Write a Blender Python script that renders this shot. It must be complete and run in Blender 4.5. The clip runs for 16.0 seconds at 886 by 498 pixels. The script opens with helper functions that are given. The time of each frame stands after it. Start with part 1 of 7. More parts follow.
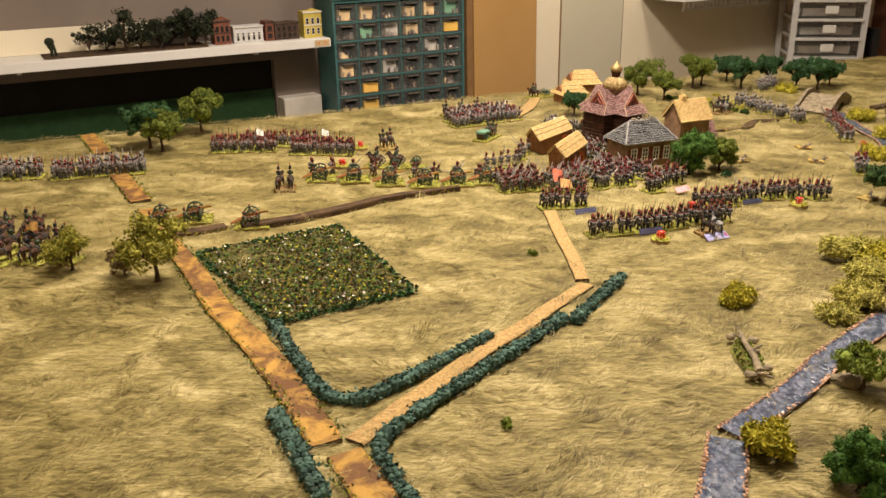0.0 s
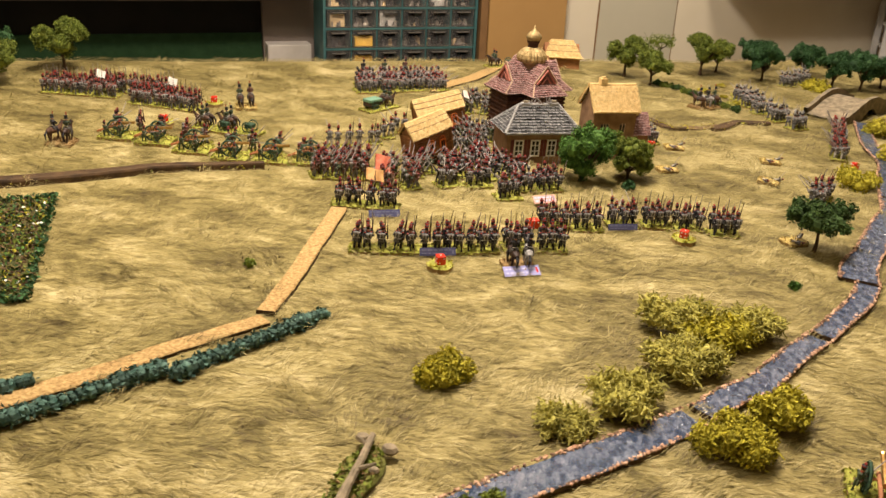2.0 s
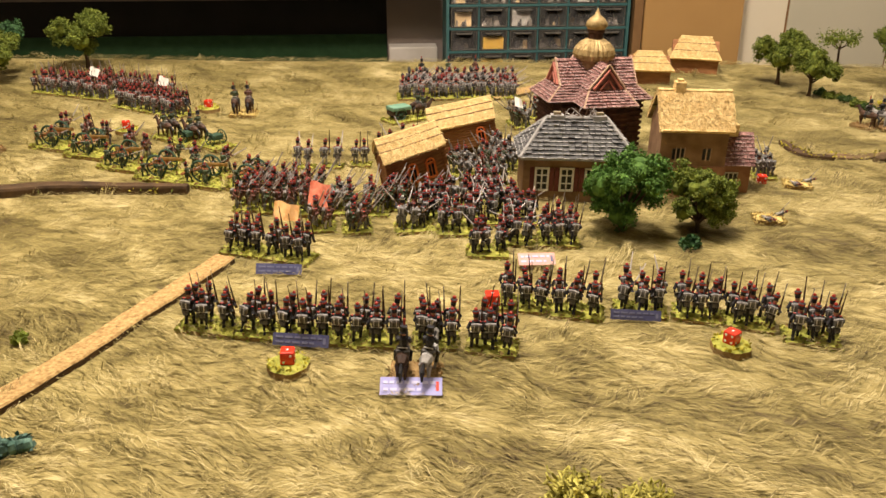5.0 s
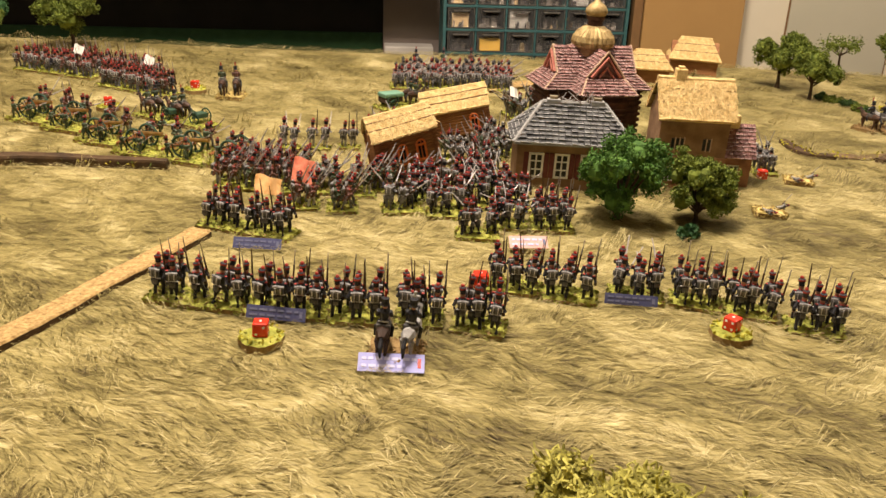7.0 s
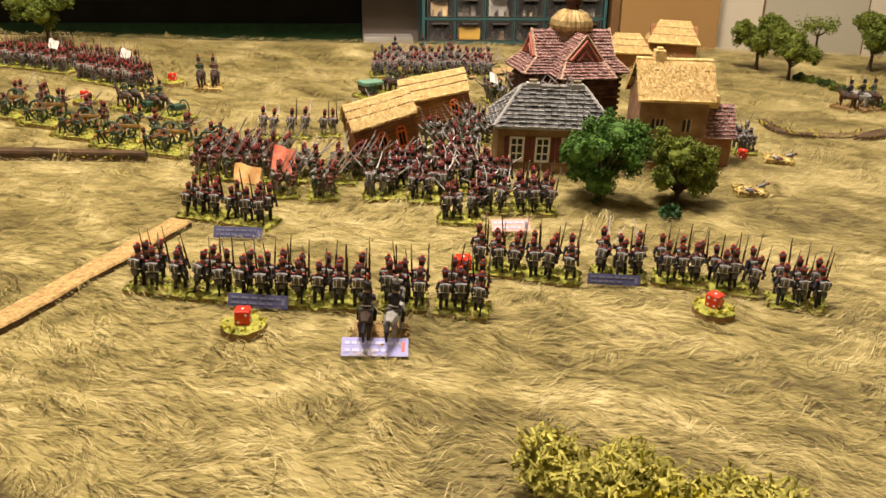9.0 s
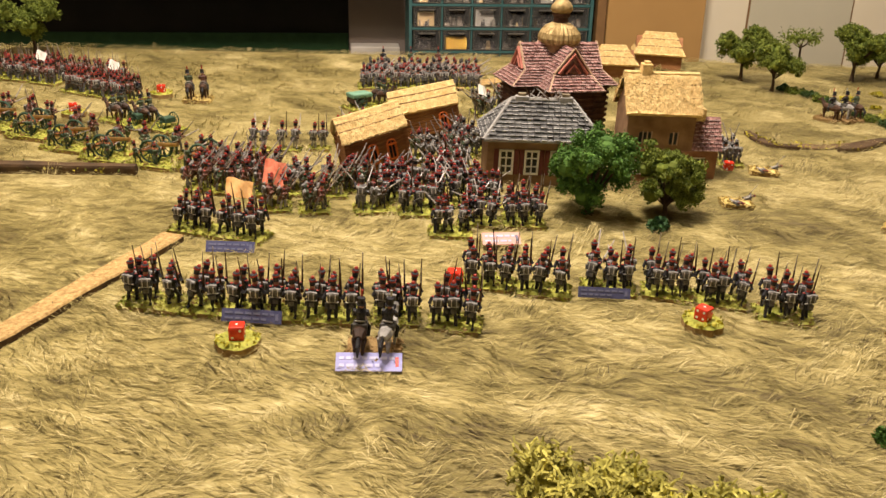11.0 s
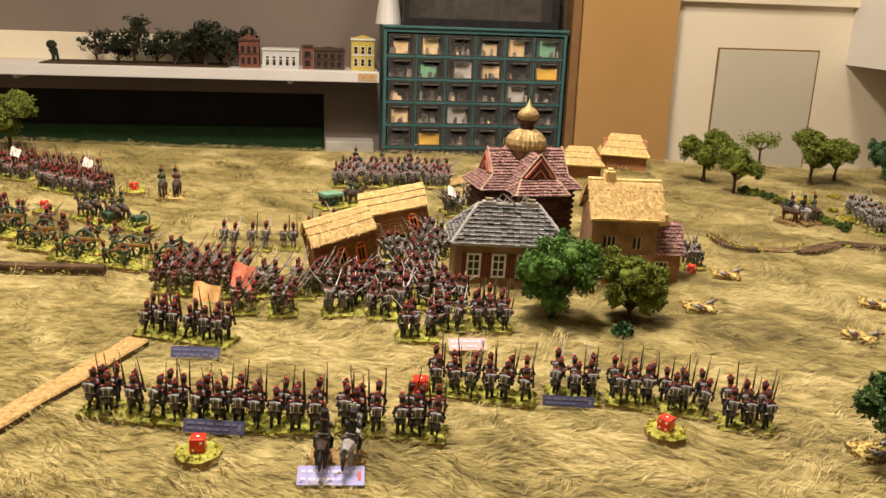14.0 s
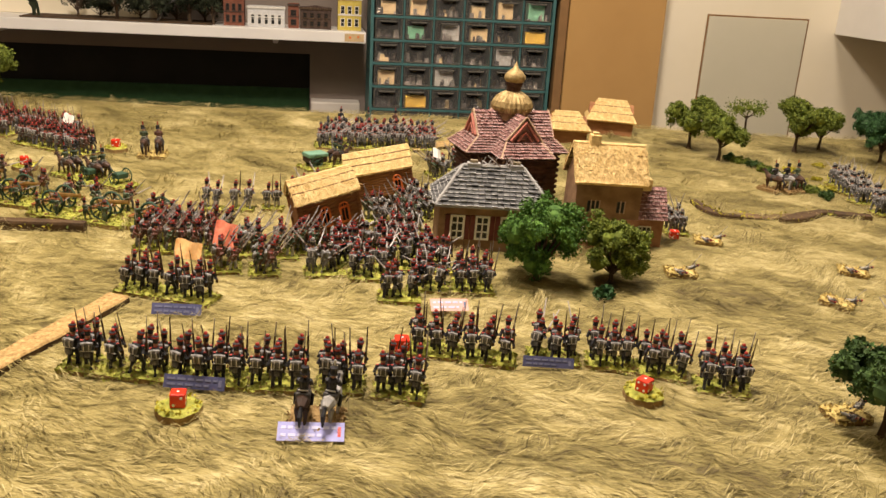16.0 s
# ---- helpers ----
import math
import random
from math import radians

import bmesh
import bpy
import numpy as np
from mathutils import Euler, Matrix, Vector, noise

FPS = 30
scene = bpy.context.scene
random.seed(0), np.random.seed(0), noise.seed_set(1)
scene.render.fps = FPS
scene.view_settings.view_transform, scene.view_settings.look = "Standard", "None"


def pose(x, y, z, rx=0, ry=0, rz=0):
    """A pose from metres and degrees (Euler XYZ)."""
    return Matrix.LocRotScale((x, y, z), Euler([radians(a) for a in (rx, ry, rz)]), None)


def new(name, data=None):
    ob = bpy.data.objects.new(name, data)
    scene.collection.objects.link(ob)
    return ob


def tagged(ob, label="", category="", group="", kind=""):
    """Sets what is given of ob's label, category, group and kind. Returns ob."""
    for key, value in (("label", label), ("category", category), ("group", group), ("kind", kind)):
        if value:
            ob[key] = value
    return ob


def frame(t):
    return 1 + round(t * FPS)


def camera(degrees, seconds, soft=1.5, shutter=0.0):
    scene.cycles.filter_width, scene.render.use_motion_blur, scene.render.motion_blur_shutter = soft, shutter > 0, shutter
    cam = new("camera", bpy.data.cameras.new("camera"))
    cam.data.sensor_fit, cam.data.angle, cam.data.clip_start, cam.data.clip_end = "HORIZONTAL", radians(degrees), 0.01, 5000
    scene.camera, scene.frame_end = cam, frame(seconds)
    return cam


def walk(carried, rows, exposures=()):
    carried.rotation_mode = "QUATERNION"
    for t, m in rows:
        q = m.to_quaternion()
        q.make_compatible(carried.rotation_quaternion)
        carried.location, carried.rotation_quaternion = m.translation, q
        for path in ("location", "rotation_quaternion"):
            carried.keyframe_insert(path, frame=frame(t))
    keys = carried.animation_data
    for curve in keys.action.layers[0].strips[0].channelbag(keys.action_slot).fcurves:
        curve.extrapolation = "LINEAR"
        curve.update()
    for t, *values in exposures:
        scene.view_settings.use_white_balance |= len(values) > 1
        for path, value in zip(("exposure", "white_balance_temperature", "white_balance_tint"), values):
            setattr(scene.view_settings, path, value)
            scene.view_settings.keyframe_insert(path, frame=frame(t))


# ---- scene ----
cam = camera(55.3, 16.0, shutter=0.2)
METRES, EYE, TILT, LEAN, TURN = 1.2, 0.436, 0.0, 0.0, 0.0
ROWS = [
    (0.0, 0.0, 0.0, 0.0, -0.35, -21.02, 0.9),
    (0.5, 0.0577, 0.0508, -0.0205, 0.78, -21.79, 0.01),
    (1.0, 0.1044, 0.1522, -0.0389, -2.1, -23.34, -1.66),
    (1.5, 0.2274, 0.2325, -0.0551, 1.95, -23.6, -2.78),
    (2.0, 0.3755, 0.2861, -0.0478, 10.09, -23.49, -2.52),
    (2.5, 0.4274, 0.3352, -0.0662, 12.56, -23.92, -0.85),
    (3.0, 0.4476, 0.4152, -0.0793, 11.98, -25.05, -0.53),
    (3.5, 0.5008, 0.5098, -0.0869, 14.82, -24.06, -1.45),
    (4.0, 0.5548, 0.5622, -0.1044, 21.92, -23.91, -1.77),
    (4.5, 0.5394, 0.5934, -0.1083, 26.39, -25.06, 0.27),
    (5.0, 0.5226, 0.6251, -0.1132, 25.0, -23.08, 0.02),
    (7.5, 0.5179, 0.6429, -0.1501, 25.18, -22.25, -1.87),
    (8.0, 0.5203, 0.6439, -0.152, 24.29, -22.63, -1.31),
    (8.5, 0.5215, 0.6425, -0.1497, 24.02, -22.75, -1.39),
    (9.0, 0.5203, 0.6423, -0.1503, 23.68, -22.72, -0.9),
    (11.5, 0.5174, 0.6383, -0.1426, 22.49, -21.83, -1.5),
    (12.0, 0.5177, 0.6396, -0.141, 22.96, -21.03, -2.32),
    (12.5, 0.5194, 0.6407, -0.1397, 22.58, -20.55, -2.05),
    (13.0, 0.5208, 0.642, -0.1379, 21.29, -18.67, -2.42),
    (13.5, 0.5219, 0.6402, -0.1322, 21.42, -17.61, -2.48),
    (14.0, 0.5225, 0.6389, -0.1295, 21.17, -16.35, -2.04),
    (14.5, 0.5232, 0.6398, -0.1323, 21.07, -17.04, -2.22),
    (15.0, 0.5239, 0.6401, -0.1337, 20.93, -17.99, -2.67),
    (15.5, 0.5241, 0.6399, -0.1336, 20.85, -18.45, -3.05),
    (16.0, 0.5243, 0.6393, -0.1326, 20.49, -18.68, -3.14),
]
walk(cam, [(t, pose(0, 0, EYE, TILT, LEAN, TURN) @ pose(METRES * x, METRES * y, METRES * z, 90 + pitch, roll, yaw)) for t, x, y, z, yaw, pitch, roll in ROWS])

# light: unseen warm ceiling lamps over the table, dim room air
world = bpy.data.worlds.new("world")
scene.world = world
world.use_nodes = True
world.node_tree.nodes["Background"].inputs[0].default_value = (1.0, 0.82, 0.6, 1)
world.node_tree.nodes["Background"].inputs[1].default_value = 0.02
CEILING = 1.62


def lamp(name, x, y, power, sx, sy):
    data = bpy.data.lights.new(name, "AREA")
    data.shape, data.size, data.size_y = "RECTANGLE", sx, sy
    data.energy, data.color = power, (1.0, 0.85, 0.72)
    ob = new(name, data)
    ob.location = (x, y, CEILING - 0.045)
    return ob


# first placed from the shelf's shadow; others added to fill left side and wall
LAMPS = ((0.18, 1.42, 52), (-0.25, 0.70, 9), (0.90, 2.50, 18))
for lx, ly, power in LAMPS:
    lamp("lamp_light", lx, ly, power, 0.34, 0.2)

# ---- materials ----


def ramp(nt, stops, fac):
    n = nt.nodes.new("ShaderNodeValToRGB")
    el = n.color_ramp.elements
    while len(el) < len(stops):
        el.new(0.5)
    for e, (p, c) in zip(el, stops):
        e.position, e.color = p, (*c, 1)
    nt.links.new(fac, n.inputs[0])
    return n.outputs[0]


def noise_out(nt, scale, detail=4, rough=0.55, stretch=None, coord="Object", warp=0.0):
    tc = nt.nodes.new("ShaderNodeTexCoord")
    src = tc.outputs[coord]
    if stretch:
        mp = nt.nodes.new("ShaderNodeMapping")
        mp.inputs["Scale"].default_value = stretch
        nt.links.new(src, mp.inputs[0])
        src = mp.outputs[0]
    n = nt.nodes.new("ShaderNodeTexNoise")
    n.inputs["Scale"].default_value = scale
    n.inputs["Detail"].default_value = detail
    n.inputs["Roughness"].default_value = rough
    n.inputs["Distortion"].default_value = warp
    nt.links.new(src, n.inputs["Vector"])
    return n.outputs["Fac"]


def mat(name, dark, light, scale=60, rough=0.7, metal=0.0, bump=0.3, bump_scale=None, island=0.0, random_ob=0.0,
        stretch=None, coord="Object", warp=0.0, bump_dist=0.002, spec=0.3, lo=0.3, hi=0.7):
    m = bpy.data.materials.new(name)
    m.use_nodes = True
    nt = m.node_tree
    b = nt.nodes["Principled BSDF"]
    b.inputs["Roughness"].default_value = rough
    b.inputs["Metallic"].default_value = metal
    b.inputs["Specular IOR Level"].default_value = spec
    fac = noise_out(nt, scale, 5, 0.6, stretch, coord, warp)
    col = ramp(nt, [(lo, dark), (hi, light)], fac)
    if island or random_ob:
        hsv = nt.nodes.new("ShaderNodeHueSaturation")
        src = nt.nodes.new("ShaderNodeNewGeometry").outputs["Random Per Island"] if island else nt.nodes.new("ShaderNodeObjectInfo").outputs["Random"]
        amount = island or random_ob
        mr = nt.nodes.new("ShaderNodeMapRange")
        mr.inputs["To Min"].default_value, mr.inputs["To Max"].default_value = 1 - amount, 1 + amount
        nt.links.new(src, mr.inputs["Value"])
        nt.links.new(mr.outputs[0], hsv.inputs["Value"])
        nt.links.new(col, hsv.inputs["Color"])
        col = hsv.outputs[0]
    nt.links.new(col, b.inputs["Base Color"])
    if bump:
        bn = nt.nodes.new("ShaderNodeBump")
        bn.inputs["Strength"].default_value = bump
        bn.inputs["Distance"].default_value = bump_dist
        nt.links.new(noise_out(nt, bump_scale or scale * 3, 5, 0.65, stretch, coord, warp), bn.inputs["Height"])
        nt.links.new(bn.outputs[0], b.inputs["Normal"])
    return m


def fur_material(name, per_blade):
    """Straw and olive pile: noise paints brown shade between tufts, pale fibres and broad tone patches."""
    m = bpy.data.materials.new(name)
    m.use_nodes = True
    nt = m.node_tree
    b = nt.nodes["Principled BSDF"]
    b.inputs["Roughness"].default_value = 0.6
    b.inputs["Specular IOR Level"].default_value = 0.25
    broad = noise_out(nt, 13, 5, 0.6, (0.8, 1.2, 1), warp=0.8)
    mid = noise_out(nt, 110, 5, 0.7, (0.55, 1.1, 1), warp=1.4)
    mix = nt.nodes.new("ShaderNodeMath")
    mix.operation = "MULTIPLY_ADD"
    nt.links.new(mid, mix.inputs[0])
    mix.inputs[1].default_value = 0.85
    half = nt.nodes.new("ShaderNodeMath")
    half.operation = "MULTIPLY_ADD"
    nt.links.new(broad, half.inputs[0])
    half.inputs[1].default_value = 1.25
    half.inputs[2].default_value = -0.42
    nt.links.new(half.outputs[0], mix.inputs[2])
    fac = mix.outputs[0]
    if per_blade:
        ri = nt.nodes.new("ShaderNodeNewGeometry").outputs["Random Per Island"]
        ad = nt.nodes.new("ShaderNodeMath")
        ad.operation = "MULTIPLY_ADD"
        nt.links.new(ri, ad.inputs[0])
        ad.inputs[1].default_value = 0.46
        nt.links.new(fac, ad.inputs[2])
        sb = nt.nodes.new("ShaderNodeMath")
        sb.operation = "SUBTRACT"
        nt.links.new(ad.outputs[0], sb.inputs[0])
        sb.inputs[1].default_value = 0.25
        fac = sb.outputs[0]
    col = ramp(nt, [(0.28, (0.090, 0.064, 0.026)), (0.50, (0.192, 0.157, 0.050)), (0.70, (0.345, 0.282, 0.104)), (0.95, (0.60, 0.51, 0.255))], fac)
    nt.links.new(col, b.inputs["Base Color"])
    if not per_blade:
        bn = nt.nodes.new("ShaderNodeBump")
        bn.inputs["Strength"].default_value = 0.8
        bn.inputs["Distance"].default_value = 0.004
        nt.links.new(noise_out(nt, 120, 4, 0.6, (0.25, 1.4, 1), warp=1.5), bn.inputs["Height"])
        nt.links.new(bn.outputs[0], b.inputs["Normal"])
    return m


def clear_material(name, tint, rough, alpha=1.0):
    m = bpy.data.materials.new(name)
    m.use_nodes = True
    b = m.node_tree.nodes["Principled BSDF"]
    b.inputs["Base Color"].default_value = (*tint, 1)
    b.inputs["Roughness"].default_value = rough
    b.inputs["Transmission Weight"].default_value = 0.97
    b.inputs["IOR"].default_value = 1.15
    return m


FUR = fur_material("fur_mat", False)
BLADE = fur_material("fur_pile", True)
COAT = mat("dark_coat_paint", (0.011, 0.011, 0.016), (0.075, 0.072, 0.078), 420, 0.5, bump=0.2, random_ob=0.3, lo=0.42, hi=0.78)
GREYCOAT = mat("grey_coat_paint", (0.05, 0.05, 0.055), (0.27, 0.26, 0.25), 420, 0.6, bump=0.1, random_ob=0.25)
GREENCOAT = mat("green_coat_paint", (0.018, 0.035, 0.02), (0.12, 0.15, 0.085), 420, 0.6, bump=0.1, random_ob=0.3)
BROWNCOAT = mat("brown_coat_paint", (0.05, 0.022, 0.018), (0.24, 0.115, 0.09), 420, 0.6, bump=0.1, random_ob=0.3)
REDTRIM = mat("red_paint", (0.24, 0.022, 0.016), (0.5, 0.06, 0.04), 300, 0.5, bump=0.0)
FLAGRED = mat("faded_orange_red_cloth", (0.50, 0.10, 0.05), (0.70, 0.26, 0.16), 160, 0.8, bump=0.2)
FLAGBUFF = mat("orange_buff_cloth", (0.62, 0.32, 0.10), (0.80, 0.50, 0.22), 160, 0.8, bump=0.2)
SKIN = mat("flesh_paint", (0.36, 0.17, 0.10), (0.5, 0.27, 0.17), 300, 0.6, bump=0.0)
BELT = mat("white_belt_paint", (0.3, 0.29, 0.27), (0.6, 0.58, 0.54), 300, 0.6, bump=0.0)
PACK = mat("grey_pack_paint", (0.03, 0.028, 0.028), (0.17, 0.16, 0.15), 420, 0.6, bump=0.1)
MUSKET = mat("musket_wood_paint", (0.05, 0.025, 0.012), (0.1, 0.05, 0.025), 300, 0.5, bump=0.0)
STEEL = mat("steel_paint", (0.24, 0.215, 0.20), (0.50, 0.46, 0.43), 300, 0.4, metal=0.2, bump=0.0)
HORSE = mat("bay_horse_paint", (0.035, 0.018, 0.01), (0.1, 0.05, 0.028), 200, 0.55, bump=0.1, random_ob=0.5)
HORSEGREY = mat("grey_horse_paint", (0.2, 0.19, 0.18), (0.4, 0.39, 0.37), 200, 0.55, bump=0.1)
FLOCK = mat("base_flock", (0.19, 0.215, 0.03), (0.54, 0.525, 0.10), 150, 0.9, bump=0.9, bump_scale=900, bump_dist=0.0015)
EARTHBASE = mat("earth_base", (0.22, 0.13, 0.05), (0.40, 0.27, 0.11), 180, 0.9, bump=0.9, bump_scale=900, bump_dist=0.0015)
SANDBASE = mat("sandy_flock", (0.5, 0.36, 0.10), (0.72, 0.58, 0.22), 180, 0.9, bump=0.9, bump_scale=900, bump_dist=0.0015)
CARRIAGEBROWN = mat("gun_carriage_brown", (0.22, 0.08, 0.03), (0.46, 0.19, 0.07), 200, 0.6, bump=0.2)
BRASS = mat("gun_brass", (0.35, 0.2, 0.06), (0.55, 0.34, 0.12), 200, 0.35, metal=0.8, bump=0.0)
GUNGREEN = mat("carriage_green", (0.02, 0.05, 0.03), (0.05, 0.10, 0.06), 200, 0.6, bump=0.1)
DICE = mat("red_dice_plastic", (0.60, 0.03, 0.012), (0.70, 0.045, 0.02), 100, 0.25, bump=0.0, spec=0.5)
PIP = mat("white_pip", (0.75, 0.73, 0.68), (0.82, 0.8, 0.75), 100, 0.5, bump=0.0)
CARD = mat("lilac_card", (0.30, 0.30, 0.60), (0.38, 0.38, 0.68), 90, 0.6, bump=0.05)
CARDBLUE = mat("blue_card", (0.06, 0.065, 0.15), (0.10, 0.105, 0.21), 90, 0.5, bump=0.05)
CARDPINK = mat("pink_card", (0.66, 0.34, 0.30), (0.76, 0.45, 0.4), 90, 0.6, bump=0.05)
INK = mat("ink", (0.48, 0.48, 0.70), (0.58, 0.57, 0.76), 90, 0.6, bump=0.0)
INKWHITE = mat("grey_ink", (0.13, 0.14, 0.24), (0.18, 0.19, 0.3), 90, 0.6, bump=0.0)
CORK = mat("cork_path", (0.26, 0.15, 0.05), (0.62, 0.43, 0.18), 320, 0.9, bump=1.0, bump_scale=520, bump_dist=0.0015)
MUD = mat("ochre_road", (0.15, 0.07, 0.024), (0.47, 0.27, 0.055), 34, 0.7, bump=0.7, bump_scale=260, bump_dist=0.002, warp=0.6, lo=0.42, hi=0.62)
MOSS = mat("olive_moss", (0.10, 0.11, 0.02), (0.27, 0.26, 0.06), 150, 0.9, bump=0.8, bump_scale=700)
MUDDY = mat("bare_brown_earth", (0.10, 0.06, 0.03), (0.22, 0.14, 0.07), 70, 0.9, bump=0.7, bump_dist=0.002)
DARKEARTH = mat("dark_earth", (0.035, 0.022, 0.012), (0.11, 0.065, 0.03), 50, 0.9, bump=0.7, bump_dist=0.002)
LEAF_GREEN = mat("leaf_green", (0.025, 0.082, 0.012), (0.115, 0.225, 0.036), 120, 0.8, bump=0, island=0.45)
LEAF_OLIVE = mat("leaf_olive", (0.055, 0.085, 0.011), (0.21, 0.25, 0.035), 120, 0.8, bump=0, island=0.45)
LEAF_DARK = mat("leaf_dark", (0.014, 0.048, 0.016), (0.055, 0.13, 0.04), 120, 0.8, bump=0, island=0.45)
LEAF_LIGHT = mat("leaf_light", (0.09, 0.14, 0.018), (0.24, 0.29, 0.04), 120, 0.8, bump=0, island=0.4)
HEDGE = mat("hedge_green", (0.016, 0.048, 0.036), (0.11, 0.19, 0.15), 150, 0.9, bump=0, island=0.5)
LICHEN = mat("lichen_straw", (0.23, 0.215, 0.035), (0.56, 0.51, 0.13), 90, 0.8, bump=0, island=0.4)
MUSTARD = mat("mustard_clump", (0.24, 0.22, 0.014), (0.54, 0.47, 0.045), 120, 0.85, bump=0, island=0.4)
BARK = mat("bark", (0.035, 0.022, 0.014), (0.11, 0.07, 0.04), 150, 0.9, bump=0.8, bump_dist=0.001, stretch=(1, 1, 0.3))
FIELD = mat("crop_field", (0.035, 0.05, 0.015), (0.16, 0.13, 0.035), 60, 0.9, bump=1.0, bump_scale=350, bump_dist=0.003)
BLOSSOM = mat("white_blossom", (0.6, 0.6, 0.5), (0.75, 0.74, 0.65), 90, 0.8, bump=0)
WATER = mat("river_water", (0.028, 0.050, 0.100), (0.26, 0.29, 0.37), 150, 0.13, bump=1.0, bump_scale=170, bump_dist=0.0035,
            stretch=(1.2, 0.7, 1), warp=0.3, spec=0.9, lo=0.42, hi=0.82)
PEBBLE = mat("bank_pebbles", (0.20, 0.085, 0.035), (0.60, 0.40, 0.27), 200, 0.8, bump=0.3, island=0.8)
STONE = mat("bridge_stone", (0.12, 0.10, 0.065), (0.36, 0.29, 0.19), 70, 0.9, bump=0.7, bump_dist=0.002, island=0.25)
THATCH = mat("thatch_straw", (0.54, 0.35, 0.12), (0.84, 0.64, 0.30), 170, 0.8, bump=0.9, bump_scale=520, bump_dist=0.0015, island=0.15)
TILEEDGE = mat("dry_brushed_tile_edge", (0.30, 0.19, 0.17), (0.62, 0.48, 0.44), 260, 0.8, bump=0.2, lo=0.35, hi=0.65)
SLATEEDGE = mat("dry_brushed_slate_edge", (0.16, 0.16, 0.155), (0.52, 0.51, 0.49), 260, 0.75, bump=0.2, lo=0.35, hi=0.65)
ROLL = mat("rolled_grey_greatcoat", (0.12, 0.115, 0.115), (0.36, 0.345, 0.33), 420, 0.7, bump=0.2)
LOGWALL = mat("log_wall", (0.19, 0.075, 0.03), (0.40, 0.19, 0.08), 100, 0.8, bump=0.5, bump_dist=0.001, stretch=(0.3, 1, 1))
ORANGE = mat("orange_window_frame", (0.70, 0.15, 0.03), (0.78, 0.22, 0.06), 100, 0.6, bump=0.1)
PLASTER = mat("brown_plaster_wall", (0.17, 0.095, 0.05), (0.36, 0.22, 0.12), 45, 0.85, bump=0.5, bump_dist=0.001)
BRICKY = mat("brick_wash_wall", (0.22, 0.10, 0.06), (0.38, 0.2, 0.12), 60, 0.85, bump=0.6, bump_dist=0.001)
CHURCHWALL = mat("dark_timber_wall", (0.045, 0.02, 0.014), (0.12, 0.055, 0.035), 90, 0.8, bump=0.5, bump_dist=0.001)
REDTILE = mat("red_roof_tile", (0.12, 0.05, 0.045), (0.34, 0.19, 0.17), 160, 0.8, bump=0.3, island=0.3)
REDBOARD = mat("red_gable_board", (0.34, 0.10, 0.07), (0.50, 0.19, 0.14), 110, 0.7, bump=0.2)
RIDGE = mat("pale_ridge_tile", (0.40, 0.27, 0.17), (0.58, 0.42, 0.3), 110, 0.8, bump=0.3)
SLATE = mat("grey_roof_slate", (0.03, 0.03, 0.032), (0.15, 0.15, 0.147), 160, 0.75, bump=0.3, island=0.35)
SLATERIDGE = mat("pale_slate_ridge", (0.24, 0.235, 0.225), (0.4, 0.39, 0.37), 110, 0.8, bump=0.3)
GOLD = mat("gold_paint", (0.20, 0.13, 0.045), (0.55, 0.42, 0.2), 130, 0.6, metal=0.45, bump=0.2)
WINDOWWHITE = mat("white_window_paint", (0.62, 0.6, 0.54), (0.76, 0.74, 0.68), 100, 0.6, bump=0.1)
SHUTTER = mat("maroon_shutter", (0.09, 0.022, 0.018), (0.16, 0.045, 0.035), 100, 0.7, bump=0.1)
DARKPANE = mat("dark_window", (0.008, 0.008, 0.009), (0.02, 0.02, 0.02), 100, 0.3, bump=0.0)
COVERGREEN = mat("pale_green_cover", (0.12, 0.25, 0.17), (0.2, 0.36, 0.26), 120, 0.7, bump=0.2)
WALLPAINT = mat("cream_wall_paint", (0.79, 0.71, 0.53), (0.85, 0.77, 0.60), 3, 0.85, bump=0.08, bump_scale=200)
# base darkened to hold the shade that lies on the back wall
GREYWALL = mat("grey_brown_wall_shaded", (0.19, 0.155, 0.13), (0.235, 0.195, 0.165), 3, 0.85, bump=0.08, bump_scale=200)
PANEL = mat("putty_panel_paint", (0.56, 0.53, 0.40), (0.62, 0.58, 0.45), 3, 0.7, bump=0.05, bump_scale=200)
CARDBOARD = mat("cardboard", (0.43, 0.25, 0.088), (0.47, 0.28, 0.10), 5, 0.8, bump=0.05, bump_scale=60)
# cardboard darkened as its shaded side; also used for other brown strips
CARDEDGE = mat("cardboard_shadow_side", (0.2, 0.11, 0.045), (0.27, 0.15, 0.06), 20, 0.8, bump=0.1)
SHELFWHITE = mat("white_shelf_melamine", (0.74, 0.72, 0.68), (0.8, 0.78, 0.74), 8, 0.45, bump=0.03)
TEAL = mat("teal_cabinet_paint", (0.045, 0.125, 0.125), (0.07, 0.165, 0.165), 30, 0.45, bump=0.1)
BLACK = mat("black_plastic", (0.012, 0.012, 0.013), (0.025, 0.025, 0.026), 30, 0.4, bump=0.1)
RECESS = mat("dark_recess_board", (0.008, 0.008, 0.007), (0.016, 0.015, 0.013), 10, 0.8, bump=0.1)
GREENCLOTH = mat("dark_green_board_paint", (0.014, 0.042, 0.014), (0.022, 0.058, 0.021), 40, 0.95, bump=0.3)
WHITEBLOCK = mat("white_block_paint", (0.52, 0.48, 0.42), (0.6, 0.56, 0.5), 20, 0.7, bump=0.1)
DRAWER = mat("grey_drawer_plastic", (0.05, 0.047, 0.04), (0.14, 0.13, 0.11), 60, 0.2, bump=0.05, spec=0.5)
SMOKY = clear_material("smoky_clear_plastic", (0.86, 0.84, 0.8), 0.03)
